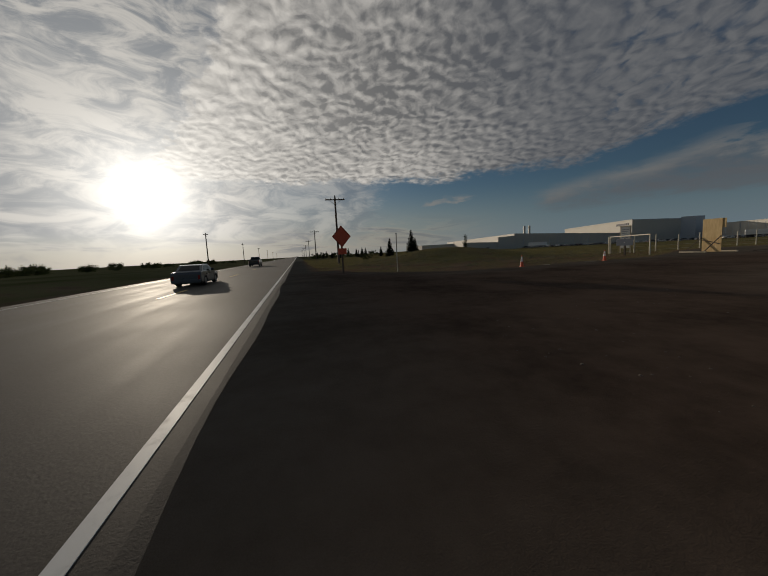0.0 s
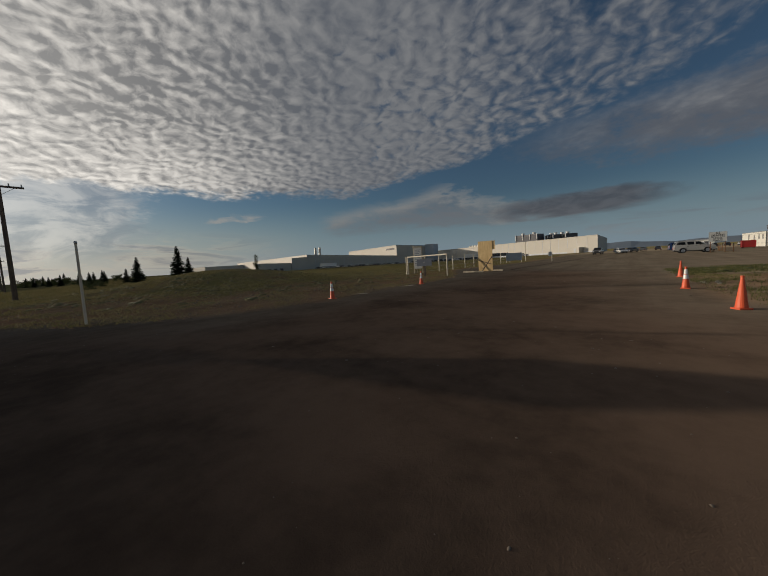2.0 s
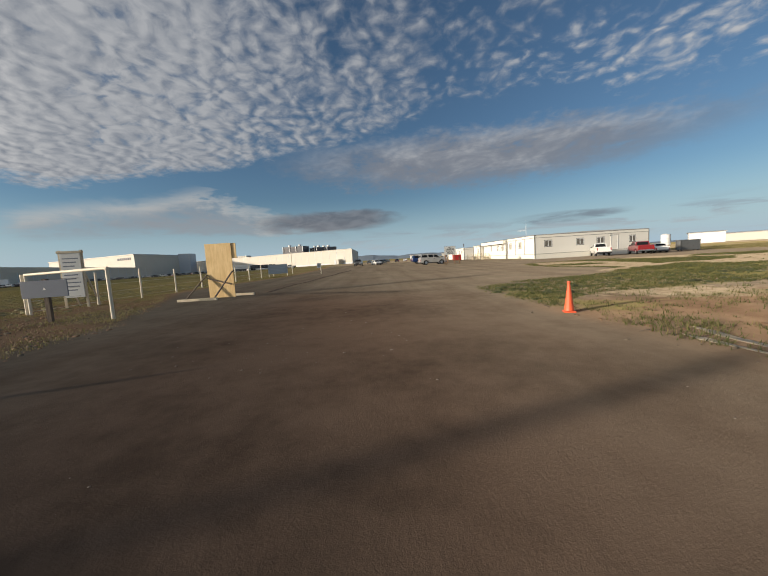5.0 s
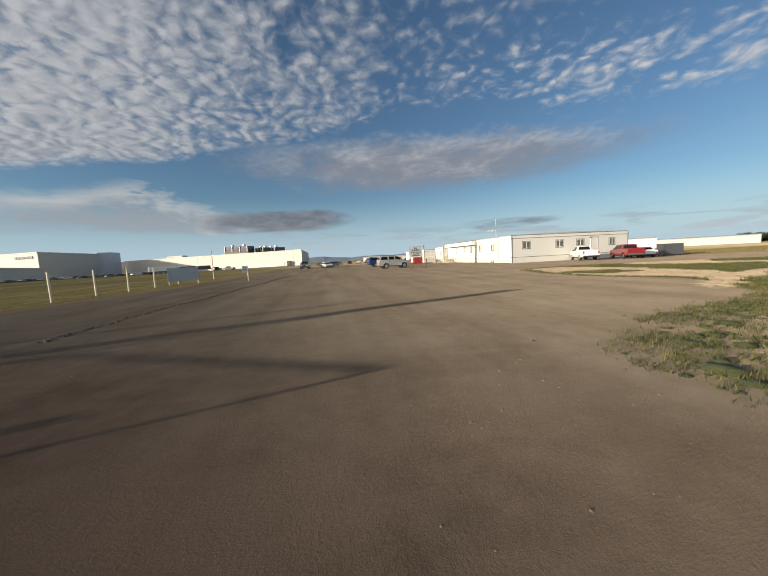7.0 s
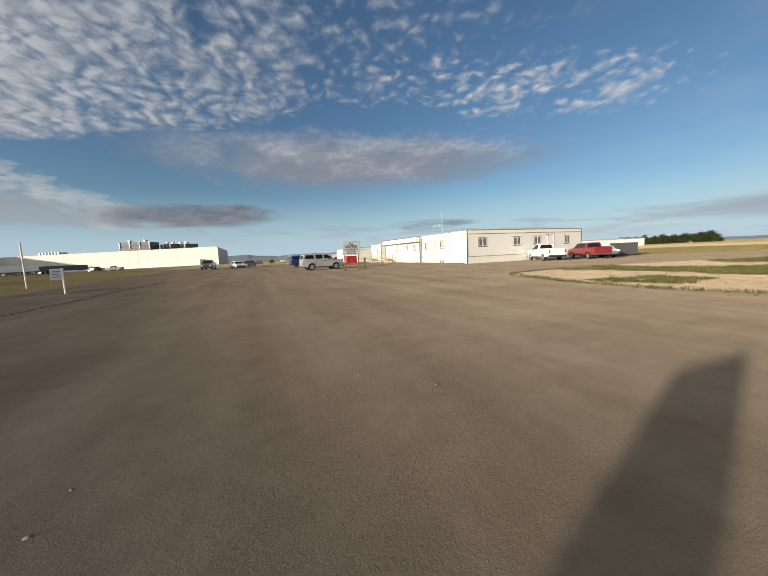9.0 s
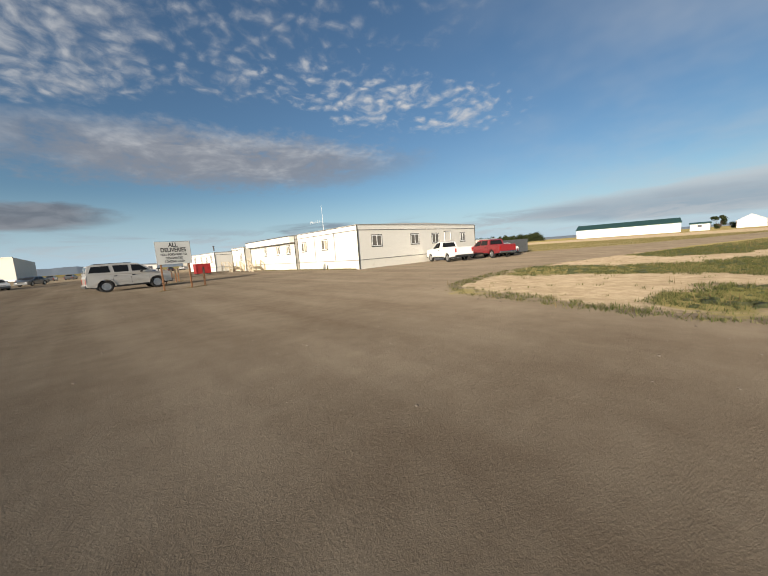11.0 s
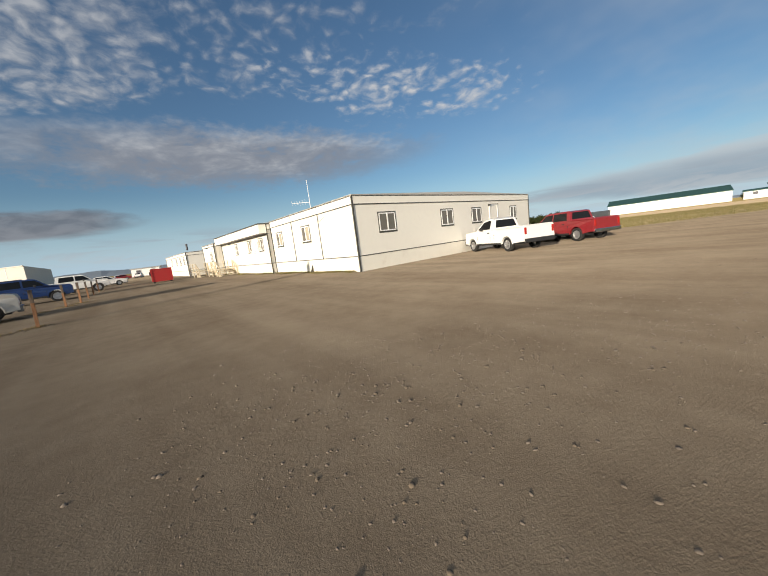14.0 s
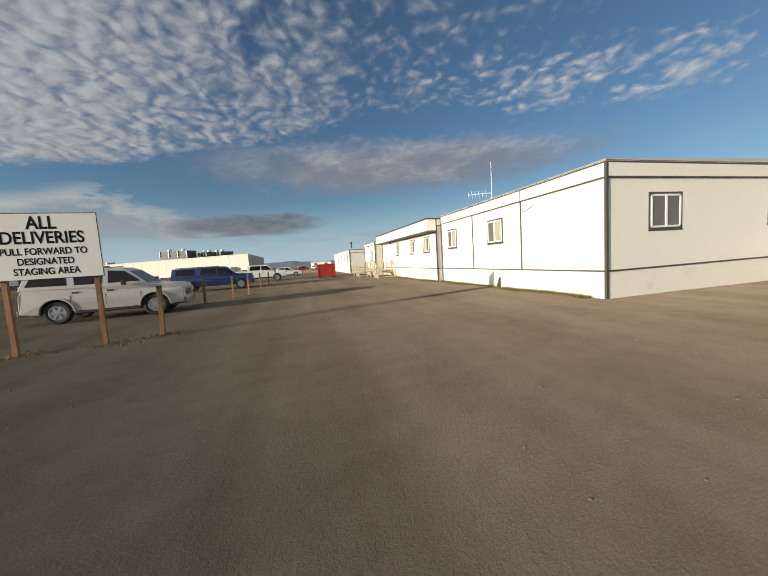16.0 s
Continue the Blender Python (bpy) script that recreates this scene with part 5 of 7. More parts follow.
# warning sign by the road
ws = thing("warning_sign", pose(-31.1, -51.1, ground_z(-31.1, -51.1), 0, 0, 111), "orange diamond road-work warning sign on a post", "road sign")
bm = B()
prism(bm, [(-0.65, 2.23), (0, 1.58), (0.65, 2.23), (0, 2.88)], lambda x, z: 0.008)
part("panel", bm, "sign_orange", ws, "blank orange diamond panel")
bm = B()
for a, b in (((-0.60, 2.23), (0, 2.83)), ((0, 2.83), (0.60, 2.23)), ((0.60, 2.23), (0, 1.63)), ((0, 1.63), (-0.60, 2.23))):
    bar(bm, (a[0], -0.011, a[1]), (b[0], -0.011, b[1]), 0.006, 0.03, (0, 1, 0))
part("border", bm, "ink", ws)
part("plaque", box(B(), (-0.29, -0.012, 1.16), (0.29, 0.012, 1.52), 0.004), "sign_orange", ws, "small orange plaque below the diamond")
part("post", bar(B(), (0.0, 0.05, -0.4), (0.0, 0.05, 2.6), 0.09, 0.06, (0, 1, 0)), "pole", ws)
part("brace", bar(B(), (0.0, 0.05, 0.9), (0.35, 0.7, -0.05), 0.06, 0.04), "pole", ws)

mk = thing("survey_stake", pose(-29.2, -48.3, ground_z(-29.2, -48.3)), "tall slim pale marker post", "post")
part("shaft", rod(B(), (0, 0, -0.3), (0.03, 0, 2.15), 0.035, 0.028, 8), "cream_post", mk)
part("cap", rod(B(), (0.03, 0, 2.15), (0.03, 0, 2.21), 0.045, 0.03, 8), "steel", mk)


def cone(x, y, h, label, bands=True):
    ob = thing("traffic_cone", pose(x, y, ground_z(x, y), 0, 0, random.uniform(0, 90)), label, "traffic cone", "traffic cones")
    part("base", box(B(), (-0.100, -0.100, -0.01), (0.100, 0.100, 0.026), 0.01), "orange", ob)
    bm = B()
    rod(bm, (0, 0, 0.03), (0, 0, h), 0.088, 0.022, 20)
    rod(bm, (0, 0, h), (0, 0, h + 0.03), 0.03, 0.03, 12)
    part("body", bm, "orange", ob, smooth=False)
    if bands:
        def rad(z):
            return 0.088 + (0.022 - 0.088) * (z - 0.03) / (h - 0.03) + 0.004
        for a, b in ((0.48, 0.68), (0.71, 0.93)):
            part("reflective_collar", rod(B(), (0, 0, h * a), (0, 0, h * b), rad(h * a), rad(h * b), 20), "band", ob, "white reflective collar")
    return ob


for x, y, bands in ((-25.85, -42.5, True), (-25.5, -37.2, True), (-16.3, -34.0, False), (-16.55, -38.3, True), (-16.15, -41.85, False)):
    cone(x, y, 0.56, "orange traffic cone with white collars" if bands else "plain orange traffic cone", bands)


def gate_things():
    # low rail frame, grey box sign and white board
    fr = thing("pipe_fence_panel", pose(-29.43, -30.05, ground_z(-29.43, -30.05), 0, 0, -26), "cream pipe frame at the end of the fence", "fence")
    for x in (-2.48, 2.48):
        part("post", rod(B(), (x, 0, -0.3), (x, 0, 1.40), 0.045, n=10), "cream_post", fr)
    part("rail", rod(B(), (-2.52, 0, 1.38), (2.52, 0, 1.40), 0.04, n=10), "cream_post", fr)
    gs = thing("entrance_sign", pose(-28.9, -31.1, ground_z(-28.9, -31.1), 0, 0, 10), "small grey sign board on a dark post", "sign")
    part("post", box(B(), (-0.05, -0.05, -0.3), (0.05, 0.05, 1.2)), "pole", gs)
    part("board", box(B(), (-0.53, -0.07, 0.70), (0.53, -0.03, 1.16), 0.006), "grey_sign", gs)
    part("emblem", rod(B(), (0, -0.072, 0.93), (0, -0.066, 0.93), 0.045, n=3), "sign_white", gs)
    wb = thing("notice_board", pose(-32.0, -26.9, ground_z(-32.0, -26.9), 0, 0, 14), "tall white notice board on a leaning wooden stand", "sign")
    part("board", box(B(), (-0.33, -0.03, 0.42), (0.33, 0.0, 2.18), 0.006), "sign_white", wb)
    for k, z in enumerate((1.95, 1.8, 1.65, 1.5, 1.3, 1.15, 1.0, 0.85, 0.7)):
        part("text_bar", box(B(), (-0.26, -0.034, z), (0.26 - 0.07 * (k % 3), -0.03, z + 0.04)), "grey_sign", wb)
    for x in (-0.36, 0.36):
        part("leg", bar(B(), (x, 0.03, -0.1), (x, 0.03, 2.3), 0.08, 0.05, (0, 1, 0)), "lumber", wb)
        part("brace", bar(B(), (x, 0.03, 1.5), (x, 0.9, -0.05), 0.06, 0.04, (1, 0, 0)), "lumber", wb)
    part("header", box(B(), (-0.42, -0.05, 2.18), (0.42, 0.06, 2.27), 0.01), "lumber", wb)
    ply = thing("plywood_sign_back", pose(-26.4, -26.5, ground_z(-26.4, -26.5), 0, 0, -2), "bare plywood sign panel propped on lumber braces", "sign")
    part("panel", box(B(), (-0.54, -0.012, 0.02), (0.54, 0.012, 2.25), 0.003), "plywood", ply, "yellowish bare plywood sheet")
    part("side_panel", box(B(), (0.48, 0.03, 1.62), (0.72, 0.06, 2.24), 0.003), "plywood", ply)
    for x in (-0.42, 0.42):
        part("stud", bar(B(), (x, 0.04, -0.1), (x, 0.04, 2.2), 0.09, 0.04, (0, 1, 0)), "lumber", ply)
    part("base_beam", box(B(), (-1.45, -0.75, -0.02), (0.12, -0.62, 0.09), 0.008), "lumber", ply)
    part("base_beam", box(B(), (-0.2, 0.7, -0.02), (1.0, 0.82, 0.09), 0.008), "lumber", ply)
    part("brace", bar(B(), (-1.15, -0.68, 0.05), (-0.55, -0.03, 1.0), 0.07, 0.04), "pole", ply)
    part("brace", bar(B(), (0.0, -0.68, 0.05), (0.52, -0.03, 1.1), 0.07, 0.04), "pole", ply)
    part("brace", bar(B(), (-0.55, -0.05, 0.85), (0.45, -0.05, 0.55), 0.07, 0.04), "pole", ply)


gate_things()

fence = thing("post_fence", pose(0, 0, 0), "wire fence on cream steel posts along the field", "fence")
fence_line = [(-31.85 + 0.08 * math.sin(k * 2.1) + (0.3 * (k - 7) if k > 7 else 0), -28.9 + 2.74 * k) for k in range(10)]
for k, (x, y) in enumerate(fence_line):
    h = 1.42 + 0.06 * math.sin(k * 3.7)
    part("post", rod(B(), (x, y, -0.3), (x + 0.03 * math.sin(k), y, h), 0.045, n=10), "cream_post", fence)
for z in (0.15, 0.5, 0.85, 1.22):
    bm = B()
    for (xa, ya), (xb, yb) in zip(fence_line, fence_line[1:]):
        rod(bm, (xa, ya, z), (xb, yb, z), 0.006, n=5)
    part("wire", bm, "steel", fence)
fs = thing("fence_sign", pose(-30.4, -5.3, ground_z(-30.4, -5.3), 0, 0, 33), "pale blue-grey sign board on the end of the fence", "sign")
part("board", box(B(), (-1.02, -0.03, 0.30), (1.02, 0.0, 1.30), 0.006), "pale_blue_sign", fs)
for k, z in enumerate((1.08, 0.92, 0.76, 0.6, 0.46)):
    part("text_bar", box(B(), (-0.8 + 0.1 * (k % 2), -0.034, z), (0.8 - 0.12 * (k % 3), -0.03, z + 0.06)), "pale_ink", fs)
for x in (-0.95, 0.98):
    part("post", rod(B(), (x, 0.05, -0.3), (x, 0.05, 1.36), 0.045, n=10), "cream_post", fs)
sb = thing("small_sign", pose(-26.2, -4.4, ground_z(-26.2, -4.4), 0, 0, 20), "small white notice on a cream post", "sign")
part("post", rod(B(), (0.22, 0.03, -0.3), (0.22, 0.03, 1.2), 0.045, n=10), "cream_post", sb)
part("board", box(B(), (-0.2, -0.03, 0.66), (0.2, -0.015, 1.18), 0.004), "sign_white", sb)
for k, z in enumerate((1.02, 0.9, 0.78)):
    part("text_bar", box(B(), (-0.14, -0.034, z), (0.14 - 0.05 * (k % 2), -0.03, z + 0.04)), "grey_sign", sb)
pb = thing("fence_post", pose(-31.2, 3.7, ground_z(-31.2, 3.7)), "tall slim cream post at the open side of the yard", "post")
part("shaft", rod(B(), (0, 0, -0.3), (0, 0, 2.9), 0.05, 0.04, n=10), "cream_post", pb)


# ------------------------------------------------------------------ far buildings
EYE0 = Vector((-19.6, -45.4, 0))


def bearing(a, dist):
    """A place seen from the gate at a bearing in degrees from +Y towards +X."""
    return Vector((EYE0.x + dist * math.sin(radians(a)), EYE0.y + dist * math.cos(radians(a)), 0))


def wall_block(name, corners, tops, base, mat, parent, label=""):
    """A block over a four-cornered plan, with a top height for each corner."""
    bm = B()
    lo = [bm.verts.new((c.x, c.y, base)) for c in corners]
    hi = [bm.verts.new((c.x, c.y, z)) for c, z in zip(corners, tops)]
    bm.faces.new(lo[::-1]), bm.faces.new(hi)
    for i in range(4):
        j = (i + 1) % 4
        bm.faces.new((lo[i], lo[j], hi[j], hi[i]))
    bmesh.ops.recalc_face_normals(bm, faces=bm.faces[:])
    return part(name, bm, mat, parent, label)


def along(a, b, u, out=0.0):
    d = (b - a).normalized()
    return a + (b - a) * u + Vector((d.y, -d.x, 0)) * out


def on_wall(name, a, b, u0, u1, z0, z1, mat, parent, depth=0.5, label=""):
    """A panel standing proud of the wall from a to b, on the side of the camera."""
    side = 1 if Vector(((b - a).y, -(b - a).x, 0)).dot(EYE0 - a) > 0 else -1
    bm = B()
    p = [along(a, b, u0, -side * 0.3), along(a, b, u1, -side * 0.3), along(a, b, u1, side * depth), along(a, b, u0, side * depth)]
    lo = [bm.verts.new((c.x, c.y, z0)) for c in p]
    hi = [bm.verts.new((c.x, c.y, z1)) for c in p]
    bm.faces.new(lo), bm.faces.new(hi)
    for i in range(4):
        j = (i + 1) % 4
        bm.faces.new((lo[i], lo[j], hi[j], hi[i]))
    bmesh.ops.recalc_face_normals(bm, faces=bm.faces[:])
    return part(name, bm, mat, parent, label)


PLANT = 0.81      # the works are drawn larger than they stand, about the gate


def plant_thing(name, label):
    """One building of the works, drawn about the gate at eye level."""
    k = 1 - PLANT
    return thing(name, pose(EYE0.x * k, EYE0.y * k, 1.2 * k), label, "factory", unit=UNIT * PLANT)


def make_plant():
    # the long hall
    hall = plant_thing("factory_hall", "long cream-white windowless factory hall with rooftop plant")
    r, l = bearing(-4.04, 345), bearing(-29.64, 576)
    d = (l - r).normalized()
    n = Vector((-d.y, d.x, 0))
    n = n if n.dot(r - EYE0) > 0 else -n
    wall_block("wall", [r, l, l + n * 120, bearing(-2.97, 480)], [13.6, 13.6, 13.6, 13.6], -8, "plant_wall", hall)
    for k in range(1, 30):
        on_wall("panel_joint", r, l, k / 30 - 0.0006, k / 30 + 0.0006, -6, 13.4, "plant_grey", hall, 0.12)
    on_wall("parapet", r, l, 0.0, 1.0, 13.3, 13.9, "plant_wall", hall, 0.4)
    on_wall("dock_house", r, l, 0.045, 0.085, -6, 3.5, "plant_wall", hall, 6.0, "low loading dock lean-to")
    on_wall("dock_door", r, l, 0.055, 0.062, -6, 2.6, "plant_grey", hall, 6.3)
    on_wall("lower_band", r, l, 0.0, 1.0, -6, -0.4, "plant_grey", hall, 0.25)
    for k in range(7):
        on_wall("roof_vent", r, l, 0.55 + 0.012 * k, 0.554 + 0.012 * k, 13.6, 16.0, "steel", hall, -8.0)
    for (a0, a1, top) in ((-15.5, -12.2, 25.0), (-11.1, -9.9, 22.6), (-9.65, -8.15, 22.6)):
        p, q = bearing(a0, 430), bearing(a1, 415)
        u = (q - p).normalized()
        v = Vector((-u.y, u.x, 0))
        wall_block("cooling_unit", [p, q, q + v * 14, p + v * 14], [top - 2.2] * 4, 14.2, "dark_metal", hall, "dark rooftop cooling unit")
        for j in range(2):
            on_wall("louvre", p, q, 0.03, 0.97, 17.0 + 2.4 * j, 17.6 + 2.4 * j, "car_grey", hall, 0.6)
        for j in range(4):
            on_wall("frame_post", p, q, 0.02 + 0.32 * j - 0.012, 0.02 + 0.32 * j + 0.012, 16.6, top - 2.0, "white", hall, 0.8)
        for j in range(2 if a1 > -14 else 5):
            c = p + (q - p) * ((j + 0.5) / (2 if a1 > -14 else 5)) + v * 5
            part("fan_cowl", rod(B(), (c.x, c.y, top - 2.4), (c.x, c.y, top), 1.6, 1.9, 14), "white", hall, "pale round fan cowl")
        for j in range(3):
            c = p + (q - p) * (0.05 + 0.45 * j) + v * 2
            part("support_leg", rod(B(), (c.x, c.y, 11.0), (c.x, c.y, 17.2), 0.3, n=6), "steel", hall)

    high = plant_thing("factory_block", "tall cream-white factory block with a dark wall logo")
    c, l2, b2 = bearing(-35.64, 450), bearing(-44.09, 610), bearing(-30.52, 520)
    top = 1.5 + 450 * math.tan(radians(2.66))
    wall_block("wall", [c, l2, l2 + (b2 - c), b2], [top, top, top, top], -9, "plant_wall", high)
    on_wall("parapet", c, l2, 0, 1, top - 0.4, top + 0.6, "plant_wall", high, 0.5)
    on_wall("parapet", c, b2, 0, 1, top - 0.4, top + 0.6, "plant_grey", high, 0.5)
    for k in range(7):
        on_wall("logo_bar", c, l2, 0.035 + 0.02 * k, 0.050 + 0.02 * k, top - 5.4, top - 3.0, "dark_metal", high, 0.6)
    b3 = bearing(-29.09, 520)
    wall_block("stair_tower", [b2, b3, b3 + (b2 - c) * 0.2, b2 + (b2 - c) * 0.2], [24.4] * 4, -9, "plant_grey", high)

    low = plant_thing("factory_wing", "low grey-walled factory wing with parked cars before it")
    p, q = bearing(-51.74, 276), bearing(-33.82, 420)
    u = (q - p).normalized()
    v = Vector((-u.y, u.x, 0))
    far = bearing(-62.63, 505)
    w = (far - p).normalized()
    wall_block("wall", [p, q, far + (q - p) * 0.5, far], [10.6, 6.9, 8.0, 10.5], -9, "plant_wall", low)
    on_wall("coping", p, q, 0, 1, 6.6, 6.95, "plant_wall", low, 0.4)
    for k in range(1, 18):
        on_wall("panel_joint", p, q, k / 18 - 0.0008, k / 18 + 0.0008, -8, 6.6, "plant_grey", low, 0.1)
    a, b = bearing(-54.39, 262), bearing(-51.74, 276)
    wall_block("wall", [a, b, b + w * 60, a + w * 60], [8.0, 8.8, 8.8, 8.0], -9, "plant_wall", low)
    e, f = bearing(-60.43, 240), bearing(-54.29, 264)
    wall_block("wall", [e, f, f + w * 46, e + w * 46], [4.9, 4.2, 4.2, 4.9], -9, "plant_wall", low)
    for k in range(4):
        on_wall("dock_door", e, f, 0.12 + 0.17 * k, 0.20 + 0.17 * k, -3.0, 0.4, "dark_metal", low, 0.35)
    g_, h = bearing(-67.78, 262), bearing(-61.18, 270)
    wall_block("wall", [g_, h, h + v * 30, g_ + v * 30], [4.7, 4.9, 4.9, 4.7], -9, "plant_wall", low)
    for k in range(10):
        on_wall("window_band", g_, h, 0.03 + 0.095 * k, 0.09 + 0.095 * k, -0.2, 1.2, "dark_metal", low, 0.25)
    for da in (-0.4, 0.35):
        s = bearing(-49.7 + da, 330)
        part("chimney", rod(B(), (s.x, s.y, 2), (s.x, s.y, 19.2 - abs(da)), 1.1, n=14), "steel", low, "bright steel chimney")


make_plant()


def far_box(name, a, b, deep, z0, z1, roof, wall_mat, roof_mat, label, category="building", windows=4):
    """A pitched-roof building with its long side from a to b."""
    a, b = Vector((*a, 0)), Vector((*b, 0))
    d = (b - a).normalized()
    n = Vector((-d.y, d.x, 0))
    n = n if n.dot(a - Vector((-12, -20, 0))) > 0 else -n
    ob = thing(name, pose(0, 0, 0), label, category)
    bm = B()
    L = (b - a).length
    pts = [a, b, b + n * deep, a + n * deep]
    lo, hi = [bm.verts.new((p.x, p.y, z0 - 2)) for p in pts], [bm.verts.new((p.x, p.y, z1)) for p in pts]
    ga, gb = a + n * deep / 2, b + n * deep / 2
    ra, rb = bm.verts.new((ga.x, ga.y, z1 + roof)), bm.verts.new((gb.x, gb.y, z1 + roof))
    for ids in ((lo[0], lo[1], hi[1], hi[0]), (lo[2], lo[3], hi[3], hi[2]), (lo[1], lo[2], hi[2], rb, hi[1]), (lo[3], lo[0], hi[0], ra, hi[3]), (hi[0], hi[1], rb, ra), (hi[2], hi[3], ra, rb)):
        bm.faces.new(ids)
    bmesh.ops.recalc_face_normals(bm, faces=bm.faces[:])
    part("wall", bm, wall_mat, ob)
    bm = B()
    o = 0.35
    for s in (0, 1):
        e0, e1 = (a - n * o - d * o, b - n * o + d * o) if s == 0 else (a + n * (deep + o) - d * o, b + n * (deep + o) + d * o)
        zc = z1 - o * roof / (deep / 2)
        r0, r1 = ga - d * o, gb + d * o
        v = [bm.verts.new(p) for p in ((e0.x, e0.y, zc + 0.05), (e1.x, e1.y, zc + 0.05), (r1.x, r1.y, z1 + roof + 0.08), (r0.x, r0.y, z1 + roof + 0.08), (e0.x, e0.y, zc + 0.2), (e1.x, e1.y, zc + 0.2), (r1.x, r1.y, z1 + roof + 0.23), (r0.x, r0.y, z1 + roof + 0.23))]
        for ids in ((0, 1, 2, 3), (4, 5, 6, 7), (0, 1, 5, 4), (2, 3, 7, 6), (0, 3, 7, 4), (1, 2, 6, 5)):
            bm.faces.new([v[i] for i in ids])
    bmesh.ops.recalc_face_normals(bm, faces=bm.faces[:])
    part("roof", bm, roof_mat, ob)
    for k in range(windows):
        c = a + d * L * (k + 0.5) / windows - n * 0.06
        bm = B()
        bar(bm, (c.x, c.y, z0 + 0.9), (c.x, c.y, min(z1 - 0.3, z0 + 2.2)), 1.2, 0.2, n)
        part("window", bm, "dark_metal", ob)
    return ob


far_box("machine_barn", (157.8, 33.0), (163.5, -2.8), 16, 0.5, 3.7, 2.1, "white", "green_roof", "long white barn with a green metal roof", "barn", 0)
far_box("shed", (163.0, -5.5), (163.0, -11.0), 6, 0.5, 2.6, 0.5, "white", "green_roof", "small white shed beside the barn", "shed", 1)
far_box("farmhouse", (181.0, -26.0), (193.0, -27.0), 8, 0.3, 2.8, 2.2, "white", "white", "white gabled farmhouse by the field", "house", 2)
far_box("bungalow", (172.0, -37.0), (168.0, -55.0), 10, 0.2, 2.4, 2.0, "plant_wall", "tan_roof", "cream bungalow with a tan hipped roof", "house", 3)
far_box("outbuilding", (184.0, -62.0), (182.0, -69.0), 6, 0.0, 3.0, 0.5, "white", "roof", "small white outbuilding at the field edge", "shed", 1)
far_box("outbuilding", (180.0, -72.0), (178.0, -77.0), 6, 0.0, 3.4, 0.5, "white", "roof", "small white outbuilding at the field edge", "shed", 1)
far_box("long_shed", (126.7, 103.3), (151.7, 70.0), 12, 0.0, 3.0, 0.3, "plant_wall", "roof", "long low cream storage shed beyond the field", "shed", 0)
far_box("storage_unit", (97.1, 78.1), (104.1, 71.8), 8, 0.0, 3.6, 0.2, "white", "roof", "white storage unit beyond the office", "shed", 0)
for k, (x, y) in enumerate([(-1.5, 131), (15.8, 133), (29, 122)]):
    far_box("site_cabin", (x, y), (x + 8, y - 2), 3, -0.6, 2.0, 0.15, "plant_wall" if k % 2 else "white", "roof", "pale site cabin far down the yard", "portable office", 2)

tank = thing("storage_tank", pose(109.0, 100.8, -0.4), "white vertical storage tank beyond the office", "tank")
part("shell", rod(B(), (0, 0, -0.5), (0, 0, 4.6), 1.7, n=24), "white", tank)
part("roof", rod(B(), (0, 0, 4.6), (0, 0, 5.0), 1.75, 0.3, n=24), "white", tank)
for z in (1.2, 2.9):
    part("hoop", rod(B(), (0, 0, z), (0, 0, z + 0.08), 1.74, n=24), "steel", tank)

# semi-trailer and cars parked before the low wing
semi = thing("parked_trailer", pose(*bearing(-48.2, 186)[:2], ground_z(*bearing(-48.2, 186)[:2]), 0, 0, 40), "white box trailer parked by the factory", "trailer")
part("box", box(B(), (-4.6, -0.95, 0.85), (4.6, 0.95, 3.0), 0.05), "white", semi)
part("chassis", box(B(), (-4.4, -0.7, 0.6), (4.4, 0.7, 0.85)), "black", semi)
for x in (-3.7, -2.8, 3.4):
    for s in (-1, 1):
        part("tyre", rod(B(), (x, s * 0.68, 0.38), (x, s * 0.93, 0.38), 0.38, n=16), "tyre", semi)


def flat_trailer(x, y, rz, load):
    """A long road trailer with a deck, wheels and a load."""
    ob = thing("road_trailer", pose(x, y, ground_z(x, y), 0, 0, rz), "long pale road trailer parked beyond the field" if load == "white" else "dark loaded flatbed trailer beyond the field", "trailer", "yard trailers")
    part("deck", box(B(), (-5.0, -1.0, 0.75), (5.0, 1.0, 0.95), 0.02), "black", ob)
    part("load", box(B(), (-4.8, -0.95, 0.95), (4.6, 0.95, 2.5 if load == "white" else 2.1), 0.06), load, ob)
    part("landing_leg", box(B(), (3.0, -0.4, 0), (3.15, 0.4, 0.78)), "steel", ob)
    for wx in (-4.2, -3.3):
        for s in (-1, 1):
            part("tyre", rod(B(), (wx, s * 0.7, 0.38), (wx, s * 0.98, 0.38), 0.38, n=14), "tyre", ob)


